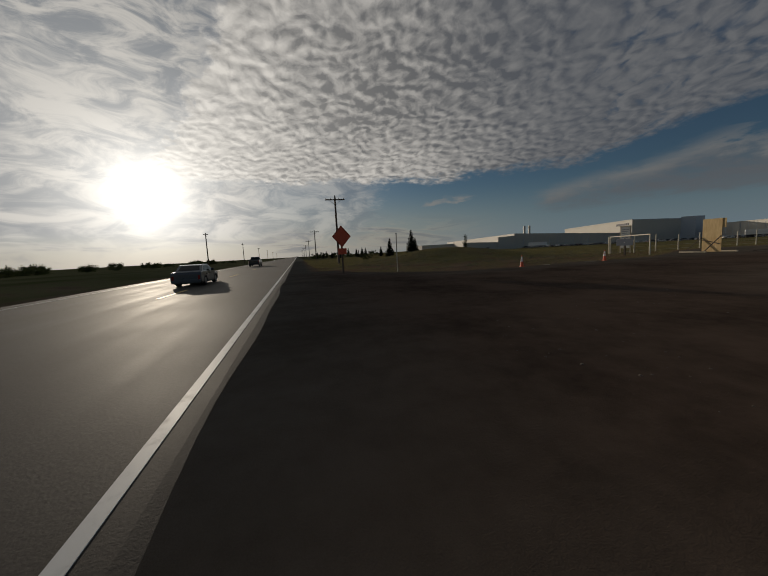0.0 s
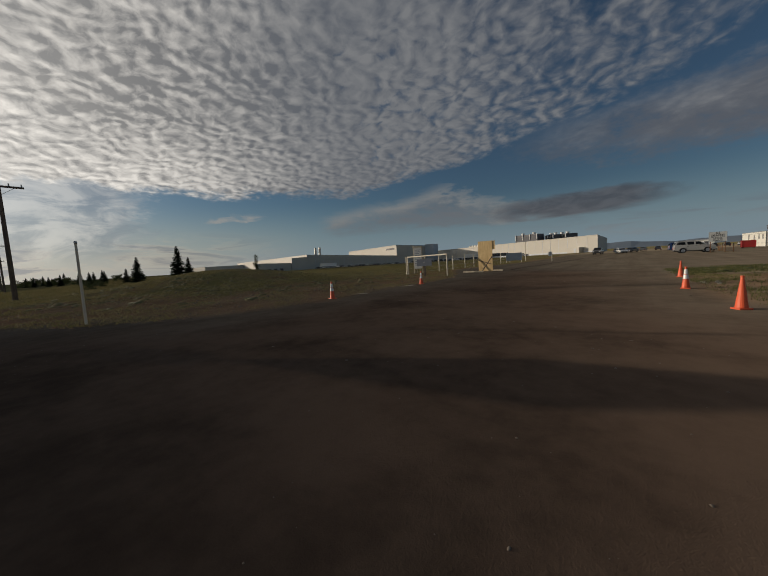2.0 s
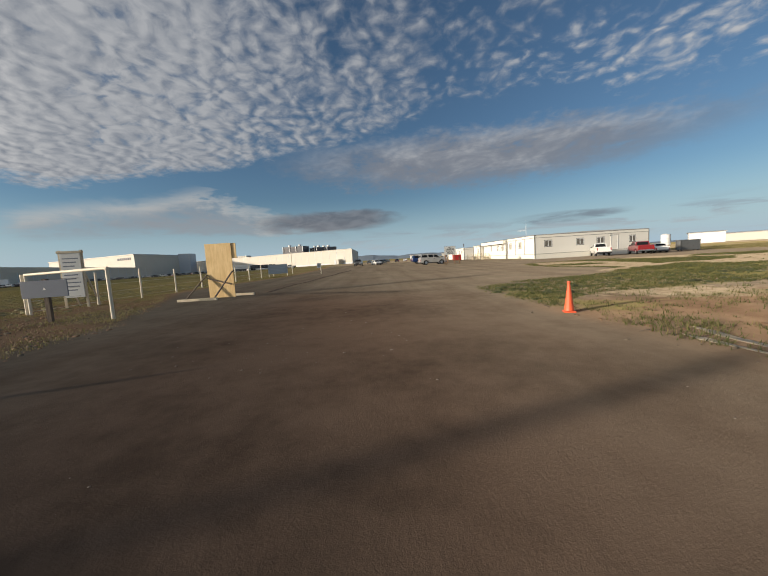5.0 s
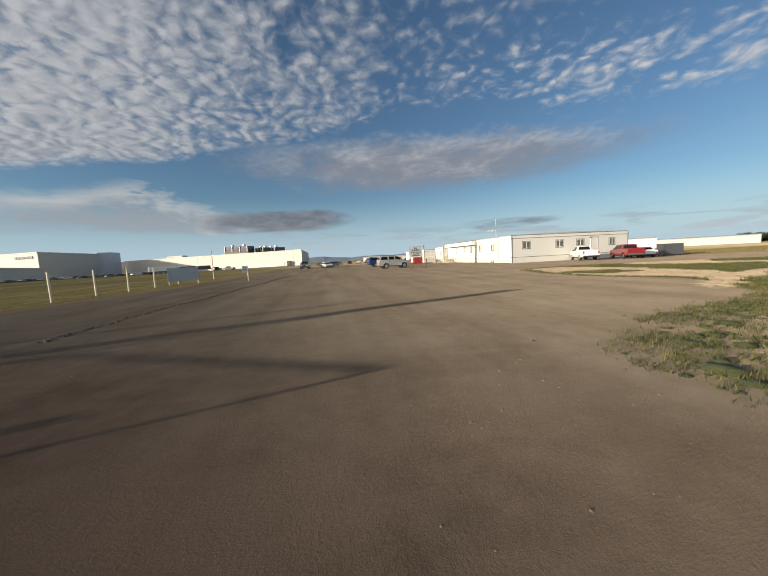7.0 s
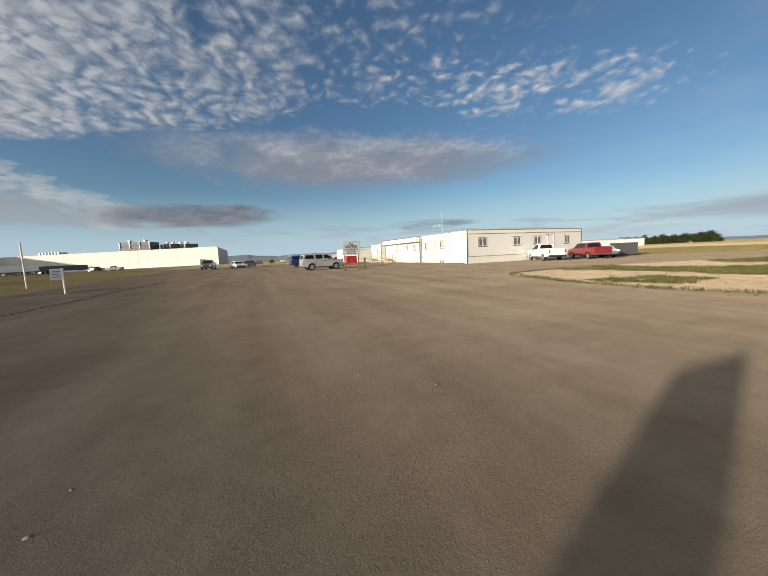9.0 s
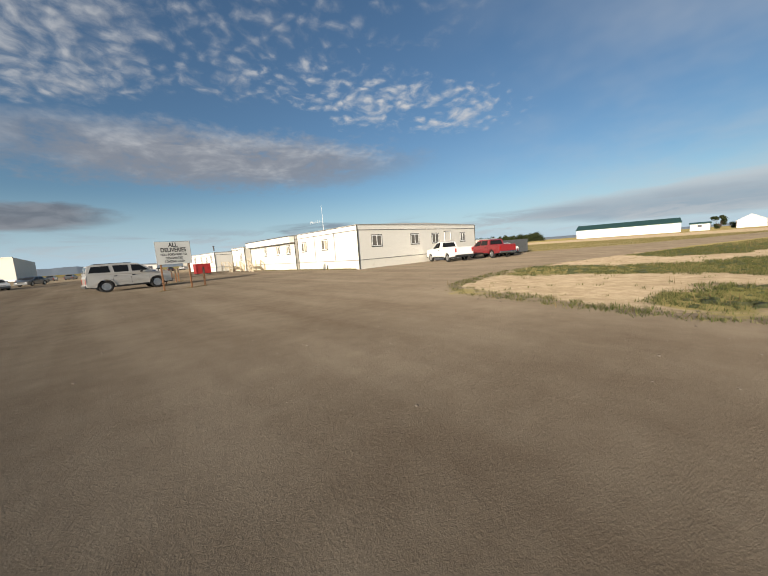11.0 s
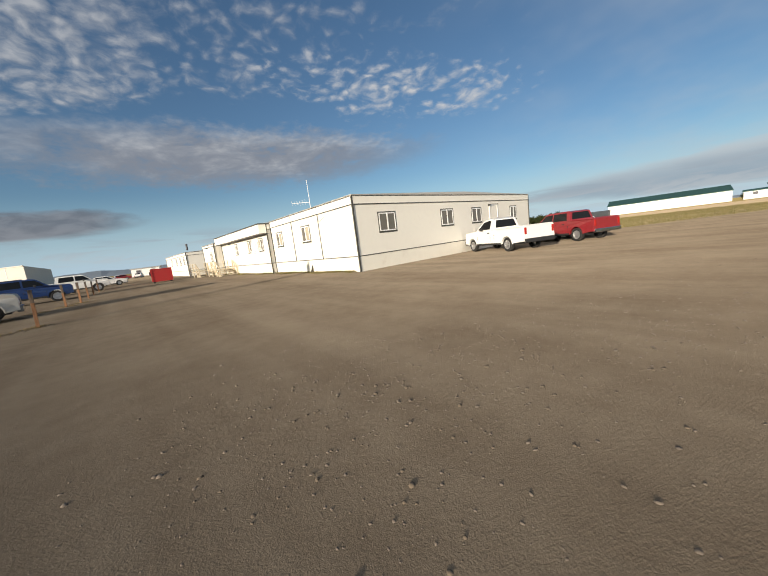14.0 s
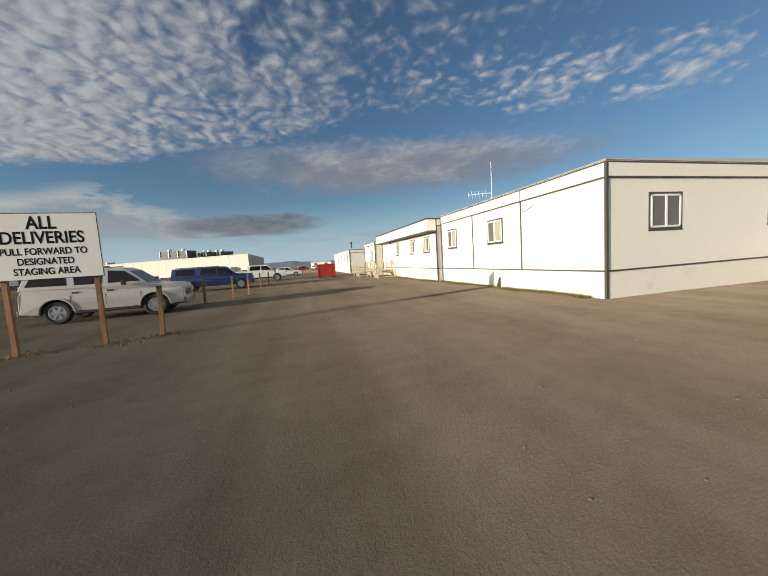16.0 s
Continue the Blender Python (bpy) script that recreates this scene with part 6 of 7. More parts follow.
flat_trailer(-72.6, 86.5, 28, "white")
flat_trailer(-64.9, 90.2, 24, "dark_metal")
base_cars = [vehicle("staff_car", pose(0, 0, -100), mat, f"{word} sedan in the factory car park", SEDAN, "factory car park") for mat, word in (("car_dark", "dark"), ("car_white", "white"), ("silver", "silver"), ("car_grey", "grey"))]
random.seed(4)
spots = []
for k in range(46):
    u = k / 45
    a, dist = -50.0 + 14.6 * u, 166 + 77 * u
    spots.append((a + random.uniform(-0.05, 0.05), dist))
for k, (a, dist) in enumerate(spots):
    p = bearing(a, dist)
    m = pose(p.x * UNIT, p.y * UNIT, ground_z(p.x, p.y) * UNIT + 0.1, 0, 0, 30 + random.uniform(-4, 4))
    if k < 4:
        base_cars[k].matrix_basis = m
    else:
        copy_thing(base_cars[random.choice((0, 0, 0, 1, 2, 3, 3))], m)
for k in range(40):
    u = k / 39
    p = bearing(-46.6 + 13.2 * u + random.uniform(-0.06, 0.06), 170 + 78 * u + 9 * (k % 2))
    copy_thing(base_cars[random.choice((0, 0, 1, 1, 2, 3))], pose(p.x * UNIT, p.y * UNIT, ground_z(p.x, p.y) * UNIT + 0.05, 0, 0, 122 + random.uniform(-5, 5)) @ Matrix.Scale(1.1, 4))
for k in range(16):
    p = bearing(-33.0 + 12.6 * k / 15, 162 + 7 * (k % 3))
    copy_thing(base_cars[random.choice((0, 0, 3, 3, 1))], pose(p.x * UNIT, p.y * UNIT, ground_z(p.x, p.y) * UNIT, 0, 0, 60 + random.uniform(-5, 5)))
for k in range(14):
    p = Vector((-22 + 3.2 * k + random.uniform(-0.4, 0.4), 71 + 1.8 * k + random.uniform(-3, 3), 0))
    copy_thing(base_cars[random.choice((0, 1, 1, 2, 3))], pose(p.x * UNIT, p.y * UNIT, ground_z(p.x, p.y) * UNIT, 0, 0, 80 + random.uniform(-9, 9)))


# ------------------------------------------------------------------ poles and trees
def utility_pole(x, y, h, arm, rz):
    z = ground_z(x, y)
    ob = thing("utility_pole", pose(x, y, z, 0, 0, rz), "weathered wooden utility pole with a crossarm", "utility pole", "utility poles")
    part("shaft", rod(B(), (0, 0, -0.5), (0, 0, h), 0.15, 0.10, 10), "pole", ob)
    part("crossarm", box(B(), (-arm / 2, -0.14, h - 0.42), (arm / 2, -0.04, h - 0.30)), "pole", ob)
    for s in (-1, 1):
        part("brace", bar(B(), (s * arm * 0.3, -0.09, h - 0.42), (0, -0.12, h - 0.95), 0.04, 0.02), "steel", ob)
    for xx in (-arm * 0.45, -arm * 0.2, arm * 0.2, arm * 0.45):
        part("insulator", rod(B(), (xx, -0.09, h - 0.30), (xx, -0.09, h - 0.12), 0.045, 0.03, 8), "steel", ob)
    part("insulator", rod(B(), (0, 0, h), (0, 0, h + 0.16), 0.045, 0.03, 8), "steel", ob)
    return ob


road_turn = math.degrees(math.atan2(ROAD_DIR.y, ROAD_DIR.x))
POLES = []
for k in range(7):
    p = along_road(26.7 + 48 * k, 5.8)
    POLES.append(p)
    utility_pole(p.x, p.y, 7.9, 2.3, road_turn + 90)
for k in range(6):
    p = along_road(75 + 55 * k, -20)
    utility_pole(p.x, p.y, 8.2, 1.2, road_turn + 90)


def conifer(x, y, h, seed, label="dark green young spruce on the grassy bank"):
    rnd = random.Random(seed)
    ob = thing("spruce_tree", pose(x, y, ground_z(x, y), 0, 0, rnd.uniform(0, 360)), label, "tree", "spruces")
    part("trunk", rod(B(), (0, 0, -0.2), (0, 0, h * 0.97), 0.03 * h, 0.005 * h, 7), "bark", ob)
    verts, faces = [], []
    n = 120
    for i in range(n):
        u = (i + rnd.random()) / n
        z = h * (0.04 + 0.95 * u)
        reach = h * (0.29 * (1 - u) ** 0.9 + 0.015) * rnd.uniform(0.65, 1.15)
        a = i * 2.4 + rnd.uniform(-0.5, 0.5)
        dx, dy = math.cos(a), math.sin(a)
        for j in range(6):
            f0 = 0.1 + 0.9 * j / 6
            c = Vector((dx * reach * f0, dy * reach * f0, z - 0.28 * reach * f0 + 0.16 * reach * f0 * f0))
            s = reach * 0.30 * (1.2 - 0.6 * f0) + 0.02 * h
            for w in (-1, 1):
                for lift in (-0.45, 0.12):
                    k = len(verts)
                    tip = c + Vector((dx * 0.6 - dy * w, dy * 0.6 + dx * w, lift + rnd.uniform(-0.15, 0.15))) * s
                    verts += [tuple(c - Vector((dx, dy, 0)) * s * 0.3), tuple(c + Vector((dx, dy, lift * 0.4)) * s * 0.8), tuple(tip)]
                    faces.append((k, k + 1, k + 2))
    me = bpy.data.meshes.new("crown")
    me.from_pydata(verts, [], faces)
    me.materials.append(MAT["needles"])
    shared("crown", me, ob, Matrix())
    return ob


def broadleaf(x, y, h, w, seed, label, group="", name="tree", low=0.4, clumps=9, leaves=190):
    """A trunk with limbs and a crown of many small leaf clumps; low: where the crown begins, as a share of the height."""
    rnd = random.Random(seed)
    ob = thing(name, pose(x, y, ground_z(x, y)), label, "tree" if name == "tree" else "bush", group)
    bm = B()
    rod(bm, (0, 0, -0.2), (0, 0, h * max(0.3, low)), 0.03 * h, 0.02 * h, 7)
    centres = []
    for k in range(clumps):
        a, u = k * 2.4 + rnd.uniform(-0.6, 0.6), rnd.random()
        r = w * 0.36 * math.sqrt((k + 0.5) / clumps)
        size = rnd.uniform(0.16, 0.24) * max(0.6 * w, 0.5 * h)
        c = Vector((r * math.cos(a), r * math.sin(a), h * (low + (0.86 - low) * u * (1.15 - r / w)) + size * 0.4))
        rod(bm, (0, 0, h * max(0.08, low * rnd.uniform(0.4, 0.9))), c, 0.012 * h, 0.004 * h, 5)
        centres.append((c, size))
    part("trunk", bm, "bark", ob)
    verts, faces = [], []
    for c, r in centres:
        for i in range(leaves):
            v = Vector((rnd.gauss(0, 1), rnd.gauss(0, 1), rnd.gauss(0, 0.8))).normalized() * r * rnd.uniform(0.3, 1.2)
            p = c + v
            s = 0.17 * r * rnd.uniform(0.6, 1.5) + 0.02 * h
            e = [Vector((rnd.uniform(-1, 1), rnd.uniform(-1, 1), rnd.uniform(-1, 1))) * s for _ in range(3)]
            k = len(verts)
            verts += [tuple(p + q) for q in e]
            faces.append((k, k + 1, k + 2))
    me = bpy.data.meshes.new("crown")
    me.from_pydata(verts, [], faces)
    me.materials.append(MAT["leaves"])
    shared("crown", me, ob, Matrix())
    return ob


# the two spruces on the bank, then a straggling row of small ones along the road
for i, (x, y, h) in enumerate([(-57.0, -39.7, 2.7), (-64.0, -33.5, 3.9), (-83.9, -24.6, 4.0), (-73.0, -40.2, 1.8), (-82.6, -37.2, 1.9), (-65.5, -38.6, 1.7)]):
    conifer(x, y, h, 30 + i)
for i, (s, d, h) in enumerate([(58, 14, 1.6), (66, 15, 2.0), (74, 18, 2.2), (82, 13, 2.3), (92, 17, 2.8), (104, 13, 2.4), (118, 17, 3.0), (132, 12, 3.0), (150, 15, 3.4), (172, 12, 3.6)]):
    p = along_road(s, d)
    conifer(p.x, p.y, h, 50 + i)
for i, (s, d, h) in enumerate([(34, 10.5, 0.6), (38, 12, 0.7), (43, 12.5, 0.7), (49, 13, 0.8), (55, 17, 1.0), (63, 18, 1.1), (70, 14, 1.2), (88, 14, 1.6), (98, 15, 1.7), (111, 15, 2.0), (125, 15, 2.2), (141, 13, 2.4), (160, 13, 2.8), (185, 12, 3.0), (210, 12, 3.4)]):
    p = along_road(s, d)
    broadleaf(p.x, p.y, h, h * 2.0, 80 + i, "low dark shrub along the roadside bank", "bank shrubs", "bank_shrub", 0.05, 7)
p = bearing(-61.2, 95)
broadleaf(p.x, p.y, 5.6, 1.3, 71, "thin sparse young tree on the bank", "bank trees", "tree", 0.25, 16, 26)
rnd_far = random.Random(8)
for i in range(46):
    p = along_road(10 + i * 8.0 + rnd_far.uniform(-3, 3), -60 - rnd_far.uniform(0, 36))
    h = rnd_far.choice((1.4, 1.7, 2.0, 2.2, 3.4))
    broadleaf(p.x, p.y, h, h * 0.8 + rnd_far.uniform(4.0, 8.0), 100 + i, "dark leafy field bush across the road", "field bushes", "field_bush", 0.08, 10)
for i, (a, dist, h, w) in enumerate([(90.6, 180, 6.2, 5.6), (97.6, 200, 4.2, 5.4), (93.2, 195, 4.6, 5.0), (104.8, 195, 4.2, 6.4), (88.6, 205, 3.2, 7.0), (108.0, 205, 4.6, 7.4), (96.0, 200, 3.4, 6.4), (92.0, 200, 3.0, 6.4), (103.2, 200, 3.8, 5.4), (106.4, 210, 3.4, 8.4)]):
    x, y = -8.3 + dist * math.sin(radians(a)), -11.5 + dist * math.cos(radians(a))
    broadleaf(x, y, h, w, 140 + i, "leafy farmyard tree near the houses", "farmyard trees", "tree", 0.06, 13, 260)
for i in range(18):
    a, dist = 58.6 + 9.6 * (i + rnd_far.random()) / 18, rnd_far.uniform(330, 390)
    x, y = -17 + dist * math.sin(radians(a)), -22 + dist * math.cos(radians(a))
    broadleaf(x, y, rnd_far.uniform(4.6, 6.8), rnd_far.uniform(13, 18), 170 + i, "tree of the grove on the far rise", "far grove", "tree", 0.06, 13, 240)


def ridge(name, a0, a1, dist, tops, label):
    """A far range of hills on the horizon."""
    verts, faces = [], []
    n = 60
    for i in range(n + 1):
        a = radians(a0 + (a1 - a0) * i / n)
        h = tops * (0.70 + 0.16 * math.sin(i * 0.31 + a0) + 0.10 * math.sin(i * 0.83) + 0.05 * math.sin(i * 2.1)) * math.sin(math.pi * i / n) ** 0.5
        x, y = dist * math.sin(a), dist * math.cos(a)
        verts += [(x * 0.96, y * 0.96, -12), (x, y, h), (x * 1.04, y * 1.04, -12)]
    for i in range(n):
        k = 3 * i
        faces += [(k, k + 3, k + 4, k + 1), (k + 1, k + 4, k + 5, k + 2)]
    me = bpy.data.meshes.new(name)
    me.from_pydata(verts, [], faces)
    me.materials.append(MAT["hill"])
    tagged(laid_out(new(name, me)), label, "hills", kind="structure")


ridge("backdrop", -30, 40, 3000, 50, "low hills tinted with blue-grey haze on the horizon")
ridge("backdrop", 40, 130, 2900, 21, "low hills tinted with blue-grey haze on the horizon")


# ------------------------------------------------------------------ grass and stones
def scatter(count, x0, x1, y0, y1, accept, seed):
    rs = np.random.RandomState(seed)
    px, py = rs.uniform(x0, x1, count), rs.uniform(y0, y1, count)
    keep = accept(px, py, rs.uniform(0, 1, count))
    return px[keep], py[keep], rs


def tufts(name, px, py, rs, height, spread, blades, width, mat, label, lean=0.5):
    """Many blades joined into one sheet of growth."""
    n = len(px)
    pz = rise(px, py)
    k = n * blades
    bx, by, bz = np.repeat(px, blades) + rs.normal(0, spread, k), np.repeat(py, blades) + rs.normal(0, spread, k), np.repeat(pz, blades)
    a, h = rs.uniform(0, 2 * np.pi, k), height * rs.uniform(0.45, 1.25, k) * np.repeat(rs.uniform(0.6, 1.3, n), blades)
    w = width * rs.uniform(0.6, 1.4, k)
    ln = lean * h * rs.uniform(0.1, 1.0, k)
    dx, dy = np.cos(a), np.sin(a)
    v = np.empty((k, 3, 3))
    v[:, 0] = np.stack([bx - dy * w, by + dx * w, bz - 0.02], -1)
    v[:, 1] = np.stack([bx + dy * w, by - dx * w, bz - 0.02], -1)
    v[:, 2] = np.stack([bx + dx * ln, by + dy * ln, bz + h], -1)
    me = bpy.data.meshes.new(name)
    me.from_pydata(v.reshape(-1, 3).tolist(), [], np.arange(3 * k).reshape(-1, 3).tolist())
    me.materials.append(MAT[mat])
    return tagged(laid_out(new(name, me)), label, "grass", kind="stuff")


def grassy(edge, dry_share):
    def accept(px, py, u):
        out = polygon_depth(px, py, YARD) < -edge
        dd = (px - ROAD_AT.x) * ROAD_SIDE.x + (py - ROAD_AT.y) * ROAD_SIDE.y
        inside_dry = polygon_depth(px, py, DRY) > 0
        patch = np.sin(px * 0.9 + 2.0 * np.sin(py * 0.45)) * np.sin(py * 1.05 + 1.5 * np.sin(px * 0.5))
        keep = np.where(inside_dry, ((weed_bands(px, py) > -0.15) & (u < dry_share + 0.65)) | (u < 0.018), (u < 0.25 + 0.7 * (patch > -0.25)))
        edge_of = polygon_depth(px, py, YARD)
        worn = (px < -24) & (py < -24) & (edge_of > -6.0) & (patch < 0.45 - 0.12 * (edge_of + 6.0))
        turned = (px > -17.5) & (px < 2) & (py < -33.4) & (patch < 0.35)
        return out & keep & (dd > 2.5) & ~((worn | turned) & (u > 0.22)) & ~((polygon_depth(px, py, TRACK) > -0.15) & (u > 0.12))
    return accept


px, py, rs = scatter(52000, -17.5, 12, -44, -10, grassy(0.1, 0.3), 5)
tufts("weed_patch", px, py, rs, 0.062, 0.05, 9, 0.007, "weeds", "low green weeds on the dirt verge", 1.6)
px, py, rs = scatter(50000, -17, 40, -52, -14, grassy(0.1, 0.3), 15)
tufts("weed_patch", px, py, rs, 0.075, 0.06, 8, 0.008, "weeds", "low green weeds on the dirt verge", 1.2)
px, py, rs = scatter(90000, -62, -25, -52, -2, grassy(0.2, 0.3), 6)
tufts("verge_grass", px, py, rs, 0.045, 0.14, 8, 0.012, "grass", "short rough grass beside the drive", 0.9)
px, py, rs = scatter(34000, -105, -50, -52, 6, grassy(0.2, 0.3), 26)
tufts("verge_grass", px, py, rs, 0.12, 0.12, 5, 0.02, "grass", "rough sunlit grass on the roadside bank", 0.8)
px, py, rs = scatter(9000, -20, 24, -62, -8, grassy(0.0, 0.6), 7)
tufts("dry_stalks", px, py, rs, 0.12, 0.05, 4, 0.006, "straw", "pale dry stalks among the grass", 0.9)
px, py, rs = scatter(40000, 14, 60, -36, 14, lambda a, b, u: (polygon_depth(a, b, YARD) < -0.3) & (u < 0.8), 9)
tufts("field_grass", px, py, rs, 0.12, 0.08, 3, 0.02, "grass", "dry yellowish field grass", 0.6)


def leafy(a, b, u):
    in_dry = polygon_depth(a, b, DRY) > 0
    lump = np.sin(a * 1.9 + 1.4 * np.sin(b * 1.1)) * np.sin(b * 2.1 + a * 0.6)
    side = (a > -16.8) & (b < -26.5) & (b > -33.2) & (polygon_depth(a, b, TRACK) < -0.2)
    return (polygon_depth(a, b, YARD) < -0.25) & ((in_dry & (weed_bands(a, b) > 0.1)) | side) & (u < 0.55 + 0.45 * lump)


weed_at = scatter(30000, -17, 16, -36, -11, leafy, 28)

feet = [(-11.02, 0.88), (-9.84, 1.0), (-9.15, 1.48), (-9.9, 7.4), (-9.15, 8.6), (-8.75, 9.9)]
rs = np.random.RandomState(31)
px, py = np.array([x for x, y in feet for k in range(60)]), np.array([y for x, y in feet for k in range(60)])
px, py = px + rs.normal(0, 0.16, len(px)), py + rs.normal(0, 0.12, len(py))
tufts("weed_patch", px, py, rs, 0.06, 0.02, 3, 0.008, "straw", "dry weeds round the feet of the posts", 1.0)


def stones(name, px, py, rs, size, label, mat="stone", flat=1.0):
    """Many rounded pebbles or clods, half sunk in the ground."""
    n = len(px)
    pz = rise(px, py)
    k = np.arange(5) * 2 * np.pi / 5
    base = np.concatenate([np.stack([np.cos(k), np.sin(k), 0 * k - 0.25], -1), np.stack([0.72 * np.cos(k + 0.5), 0.72 * np.sin(k + 0.5), 0 * k + 0.42], -1), [(0, 0, 0.62)]])
    s = size * rs.gamma(2.0, 0.5, n).clip(0.3, 3.0)
    v = base[None] * (s[:, None, None] * rs.uniform(0.7, 1.25, (n, 11, 1))) * np.stack([rs.uniform(0.7, 1.3, n), rs.uniform(0.7, 1.3, n), flat * rs.uniform(0.5, 1.0, n)], -1)[:, None]
    a = rs.uniform(0, 2 * np.pi, n)
    c, d = np.cos(a)[:, None], np.sin(a)[:, None]
    w = np.stack([v[..., 0] * c - v[..., 1] * d + px[:, None], v[..., 0] * d + v[..., 1] * c + py[:, None], v[..., 2] + pz[:, None]], -1)
    tri = []
    for i in range(5):
        m = (i + 1) % 5
        tri += [(i, m, 5 + i), (m, 5 + m, 5 + i), (5 + i, 5 + m, 10)]
    f = (np.array(tri)[None] + 11 * np.arange(n)[:, None, None]).reshape(-1, 3)
    me = bpy.data.meshes.new(name)
    me.from_pydata(w.reshape(-1, 3).tolist(), [], f.tolist())
    me.polygons.foreach_set("use_smooth", np.ones(len(f), bool))
    me.materials.append(MAT[mat])
    return tagged(laid_out(new(name, me)), label, "gravel", kind="stuff")


for seed, x, y0, y1 in ((17, 0.0, 0.3, 8.3), (18, -0.22, 8.3, 18.2)):
    px, py, rs = scatter(4200, x - 0.42, x, y0, y1, lambda a, b, u: (u < 0.62 + 0.38 * np.sin(b * 1.3) * np.sin(b * 0.37 + 1)) & (x - a < 0.14 + 0.26 * np.sin(b * 0.9 + 2) ** 2), seed)
    tufts("weed_patch", px, py, rs, 0.07, 0.03, 4, 0.010, "grass", "thin dry weeds along the foot of the office wall", 1.0)
    stones("earth_clods", px[::3], py[::3], rs, 0.016, "crumbled earth along the foot of the office wall", "clod", 1.2)
px, py, rs = scatter(4500, -43, -25, -50, -29, lambda a, b, u: (polygon_depth(a, b, YARD) < 0.3) & (np.hypot((a + 33) / 10, (b + 39.5) / 10) < 0.5 + 0.7 * u), 21)
stones("earth_clods", px, py, rs, 0.024, "brown clods of turned earth on the bank", "clod", 1.3)
stones("weed_clumps", *weed_at, 0.058, "low rounded clumps of green weeds on the dry soil", "weed_mass", 0.75)
px, py, rs = scatter(30000, -25.4, -23.0, -25, 1, lambda a, b, u: np.abs(a + 25.0 - 0.075 * (b + 24) + 0.07 * np.sin(b * 0.8)) < 0.05 + 0.09 * u, 29)
stones("earth_clods", px, py, rs, 0.020, "dark ridge of loose earth along the edge of the drive", "wet_clod", 1.1)
px, py, rs = scatter(24000, -44, -24, -52, -24, lambda a, b, u: (polygon_depth(a, b, YARD) < 0.1) & (polygon_depth(a, b, YARD) > -2.0 - 5.0 * u) & (np.sin(a * 1.3 + np.sin(b * 0.8)) * np.sin(b * 1.5 + a * 0.4) > -0.3), 23)
stones("earth_clods", px, py, rs, 0.022, "reddish clods of broken earth beside the drive", "red_clod", 0.9)
px, py, rs = scatter(12000, -17, 2, -46, -33.4, lambda a, b, u: (polygon_depth(a, b, YARD) < 0.1) & (np.sin(a * 1.3 + np.sin(b * 0.8)) * np.sin(b * 1.5 + a * 0.4) + u > 0.5), 24)
stones("earth_clods", px, py, rs, 0.017, "reddish clods of turned soil inside the gate", "red_clod", 0.9)
px, py, rs = scatter(16000, -58, -25, -50, -14, lambda a, b, u: (polygon_depth(a, b, YARD) < -2.8) & (np.sin(a * 1.1 + 1.4 * np.sin(b * 0.7)) * np.sin(b * 1.2 + a * 0.3) > -0.2) & (u < 0.8), 27)
stones("turf_clumps", px, py, rs, 0.075, "bumpy matted clumps of turf on the bank", "turf", 0.55)
px, py, rs = scatter(7000, -18, 6, -44, -10, lambda a, b, u: (np.abs(polygon_depth(a, b, YARD)) < 0.9 * u), 22)
stones("earth_clods", px, py, rs, 0.013, "brown clods along the edge of the weeds", "clod", 1.2)
px, py, rs = scatter(30000, -26, 6, -52, 10, lambda a, b, u: (polygon_depth(a, b, YARD) > 0.2) & (np.sin(a * 0.7 + np.sin(b)) * np.sin(b * 0.6) + u > 0.75), 12)
stones("loose_gravel", px, py, rs, 0.0065, "loose small stones on the dirt yard")
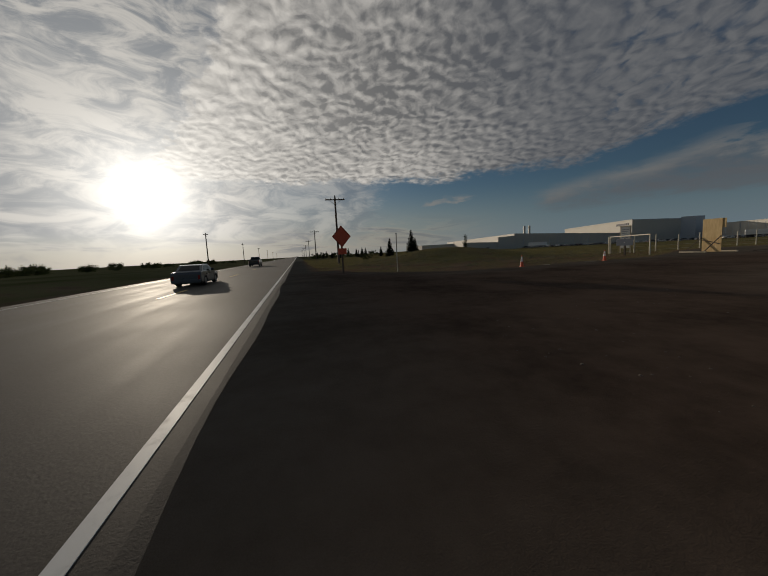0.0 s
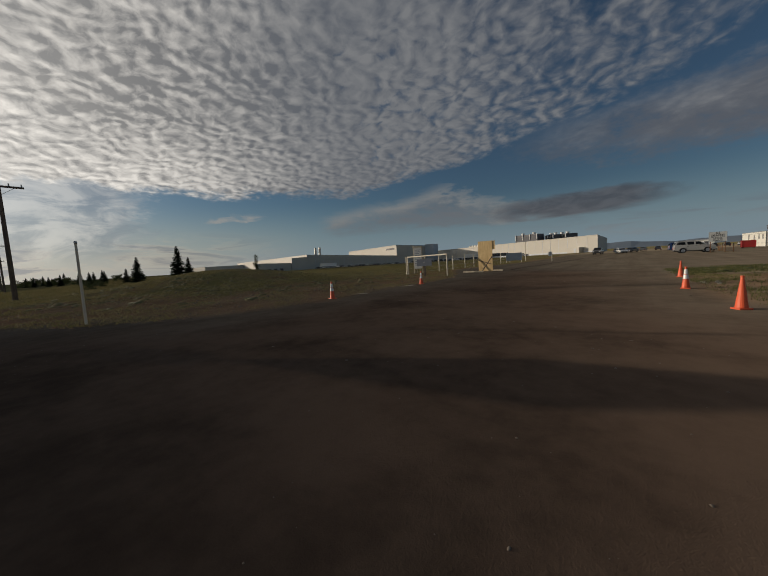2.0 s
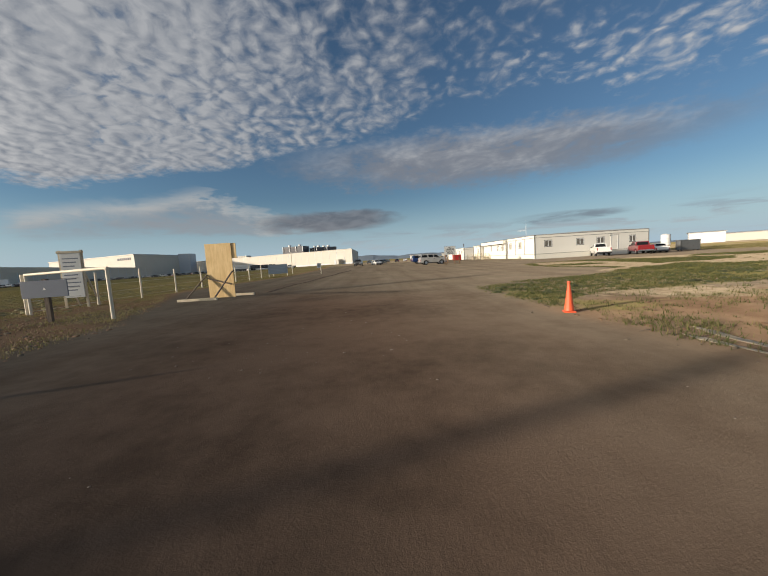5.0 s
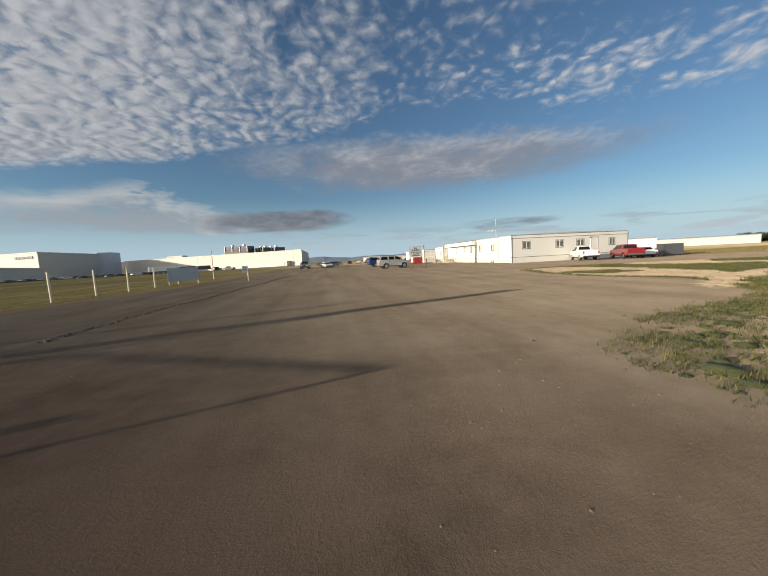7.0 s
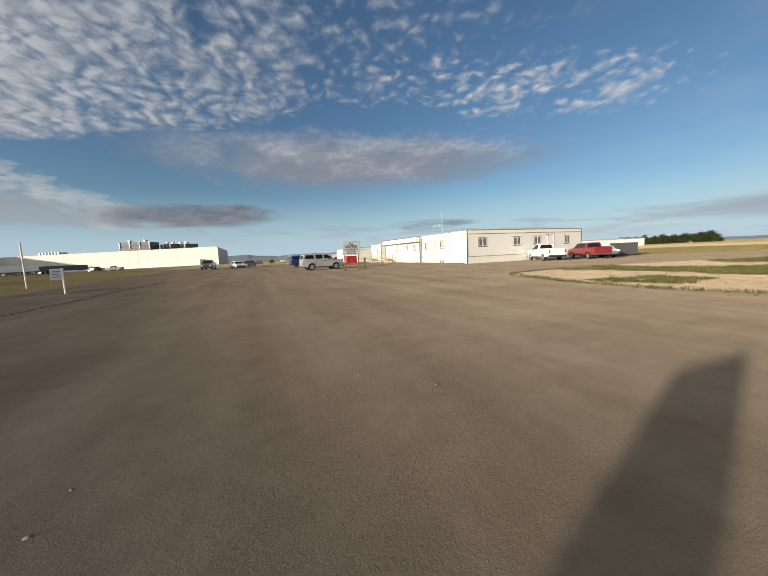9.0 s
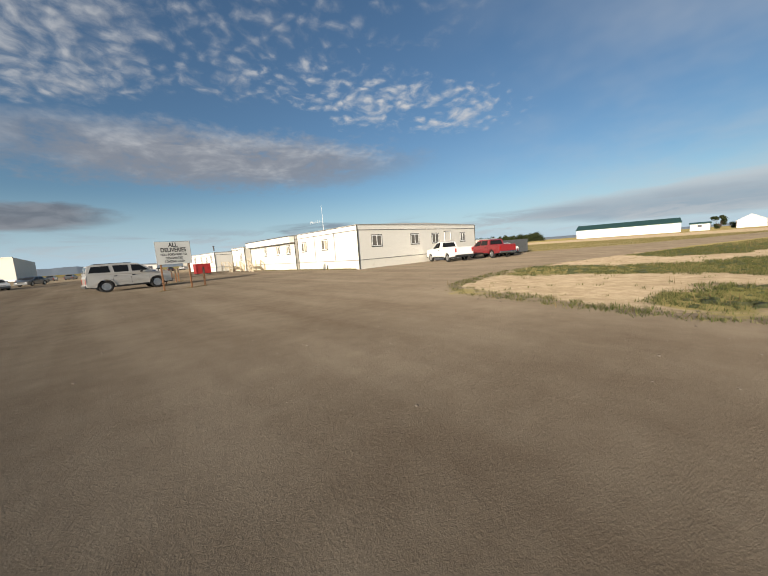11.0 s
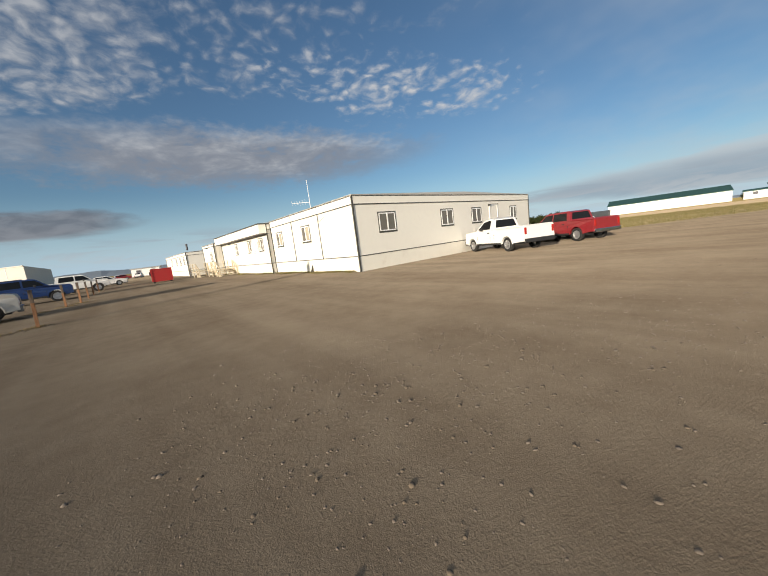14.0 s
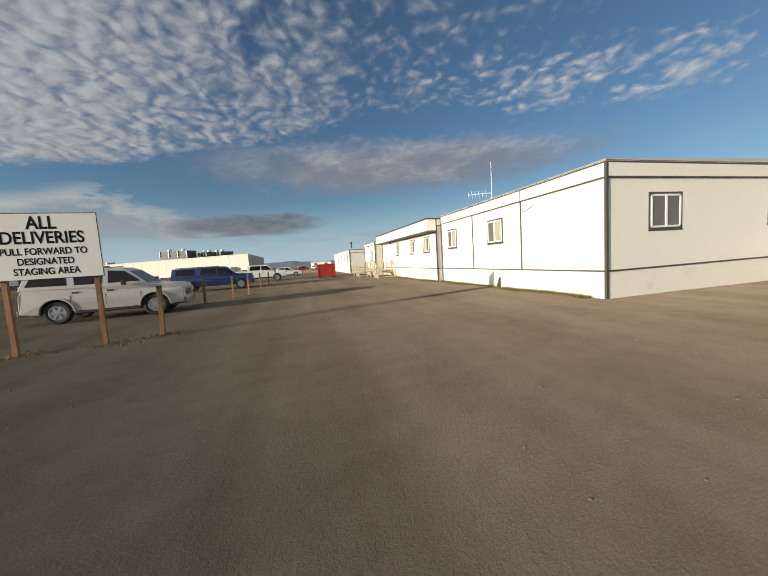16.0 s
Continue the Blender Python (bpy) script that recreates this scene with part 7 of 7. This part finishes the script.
px, py, rs = scatter(9000, -9, 1, -11.5, -7.8, lambda a, b, u: (polygon_depth(a, b, YARD) > 0.1) & (u < 0.6 + 0.4 * np.sin(a * 1.3) * np.sin(b * 1.7)), 13)
stones("loose_gravel", px, py, rs, 0.0048, "patch of coarser broken stone on the dirt")
px, py, rs = scatter(5000, -9.5, 1.5, -11.5, -7, lambda a, b, u: (polygon_depth(a, b, YARD) > 0.1) & (np.sin(a * 0.9 + 0.6) * np.sin(b * 1.1 + a * 0.25) > 0.45 - 0.5 * u), 14)
stones("earth_clods", px, py, rs, 0.006, "dark broken clods scattered over the dirt", "clod", 1.1)
px, py = np.array([x for x, y in feet for k in range(90)]), np.array([y for x, y in feet for k in range(90)])
rs = np.random.RandomState(33)
stones("earth_clods", px + rs.normal(0.1, 0.26, len(px)), py + rs.normal(0, 0.18, len(py)), rs, 0.014, "loose brown earth heaped round the feet of the posts", "clod", 1.0)


def silt_crust(x0, y0, x1, y1, width, seed):
    """A long crust of dried silt lying in a rut from one end to the other."""
    rs = random.Random(seed)
    L = math.hypot(x1 - x0, y1 - y0)
    ob = thing("silt_patch", pose((x0 + x1) / 2, (y0 + y1) / 2, float(rise((x0 + x1) / 2, (y0 + y1) / 2)), 0, 0, math.degrees(math.atan2(y1 - y0, x1 - x0))), "pale crust of dried silt in a rut beside the drive", "mud patch", "silt patches")
    bm = B()
    rim = []
    for k in range(22):
        a = 2 * math.pi * k / 22
        r = rs.uniform(0.75, 1.1)
        rim.append((L / 2 * math.cos(a) * r, width / 2 * math.sin(a) * r * (0.7 + 0.3 * math.cos(3 * a + seed))))
    top = [bm.verts.new((x, y, 0.007)) for x, y in rim]
    low = [bm.verts.new((x * 1.05, y * 1.1, -0.02)) for x, y in rim]
    bm.faces.new(top)
    for k in range(22):
        j = (k + 1) % 22
        bm.faces.new((low[k], low[j], top[j], top[k]))
    part("crust", bm, "silt", ob)


for i, ends in enumerate([(-26.08, -41.28, -25.69, -40.76), (-25.84, -38.31, -25.65, -37.56), (-15.56, -35.68, -15.74, -37.07), (-16.0, -36.0, -15.96, -36.88)]):
    silt_crust(*ends, (0.34, 0.38, 0.2, 0.16)[i], i + 3)
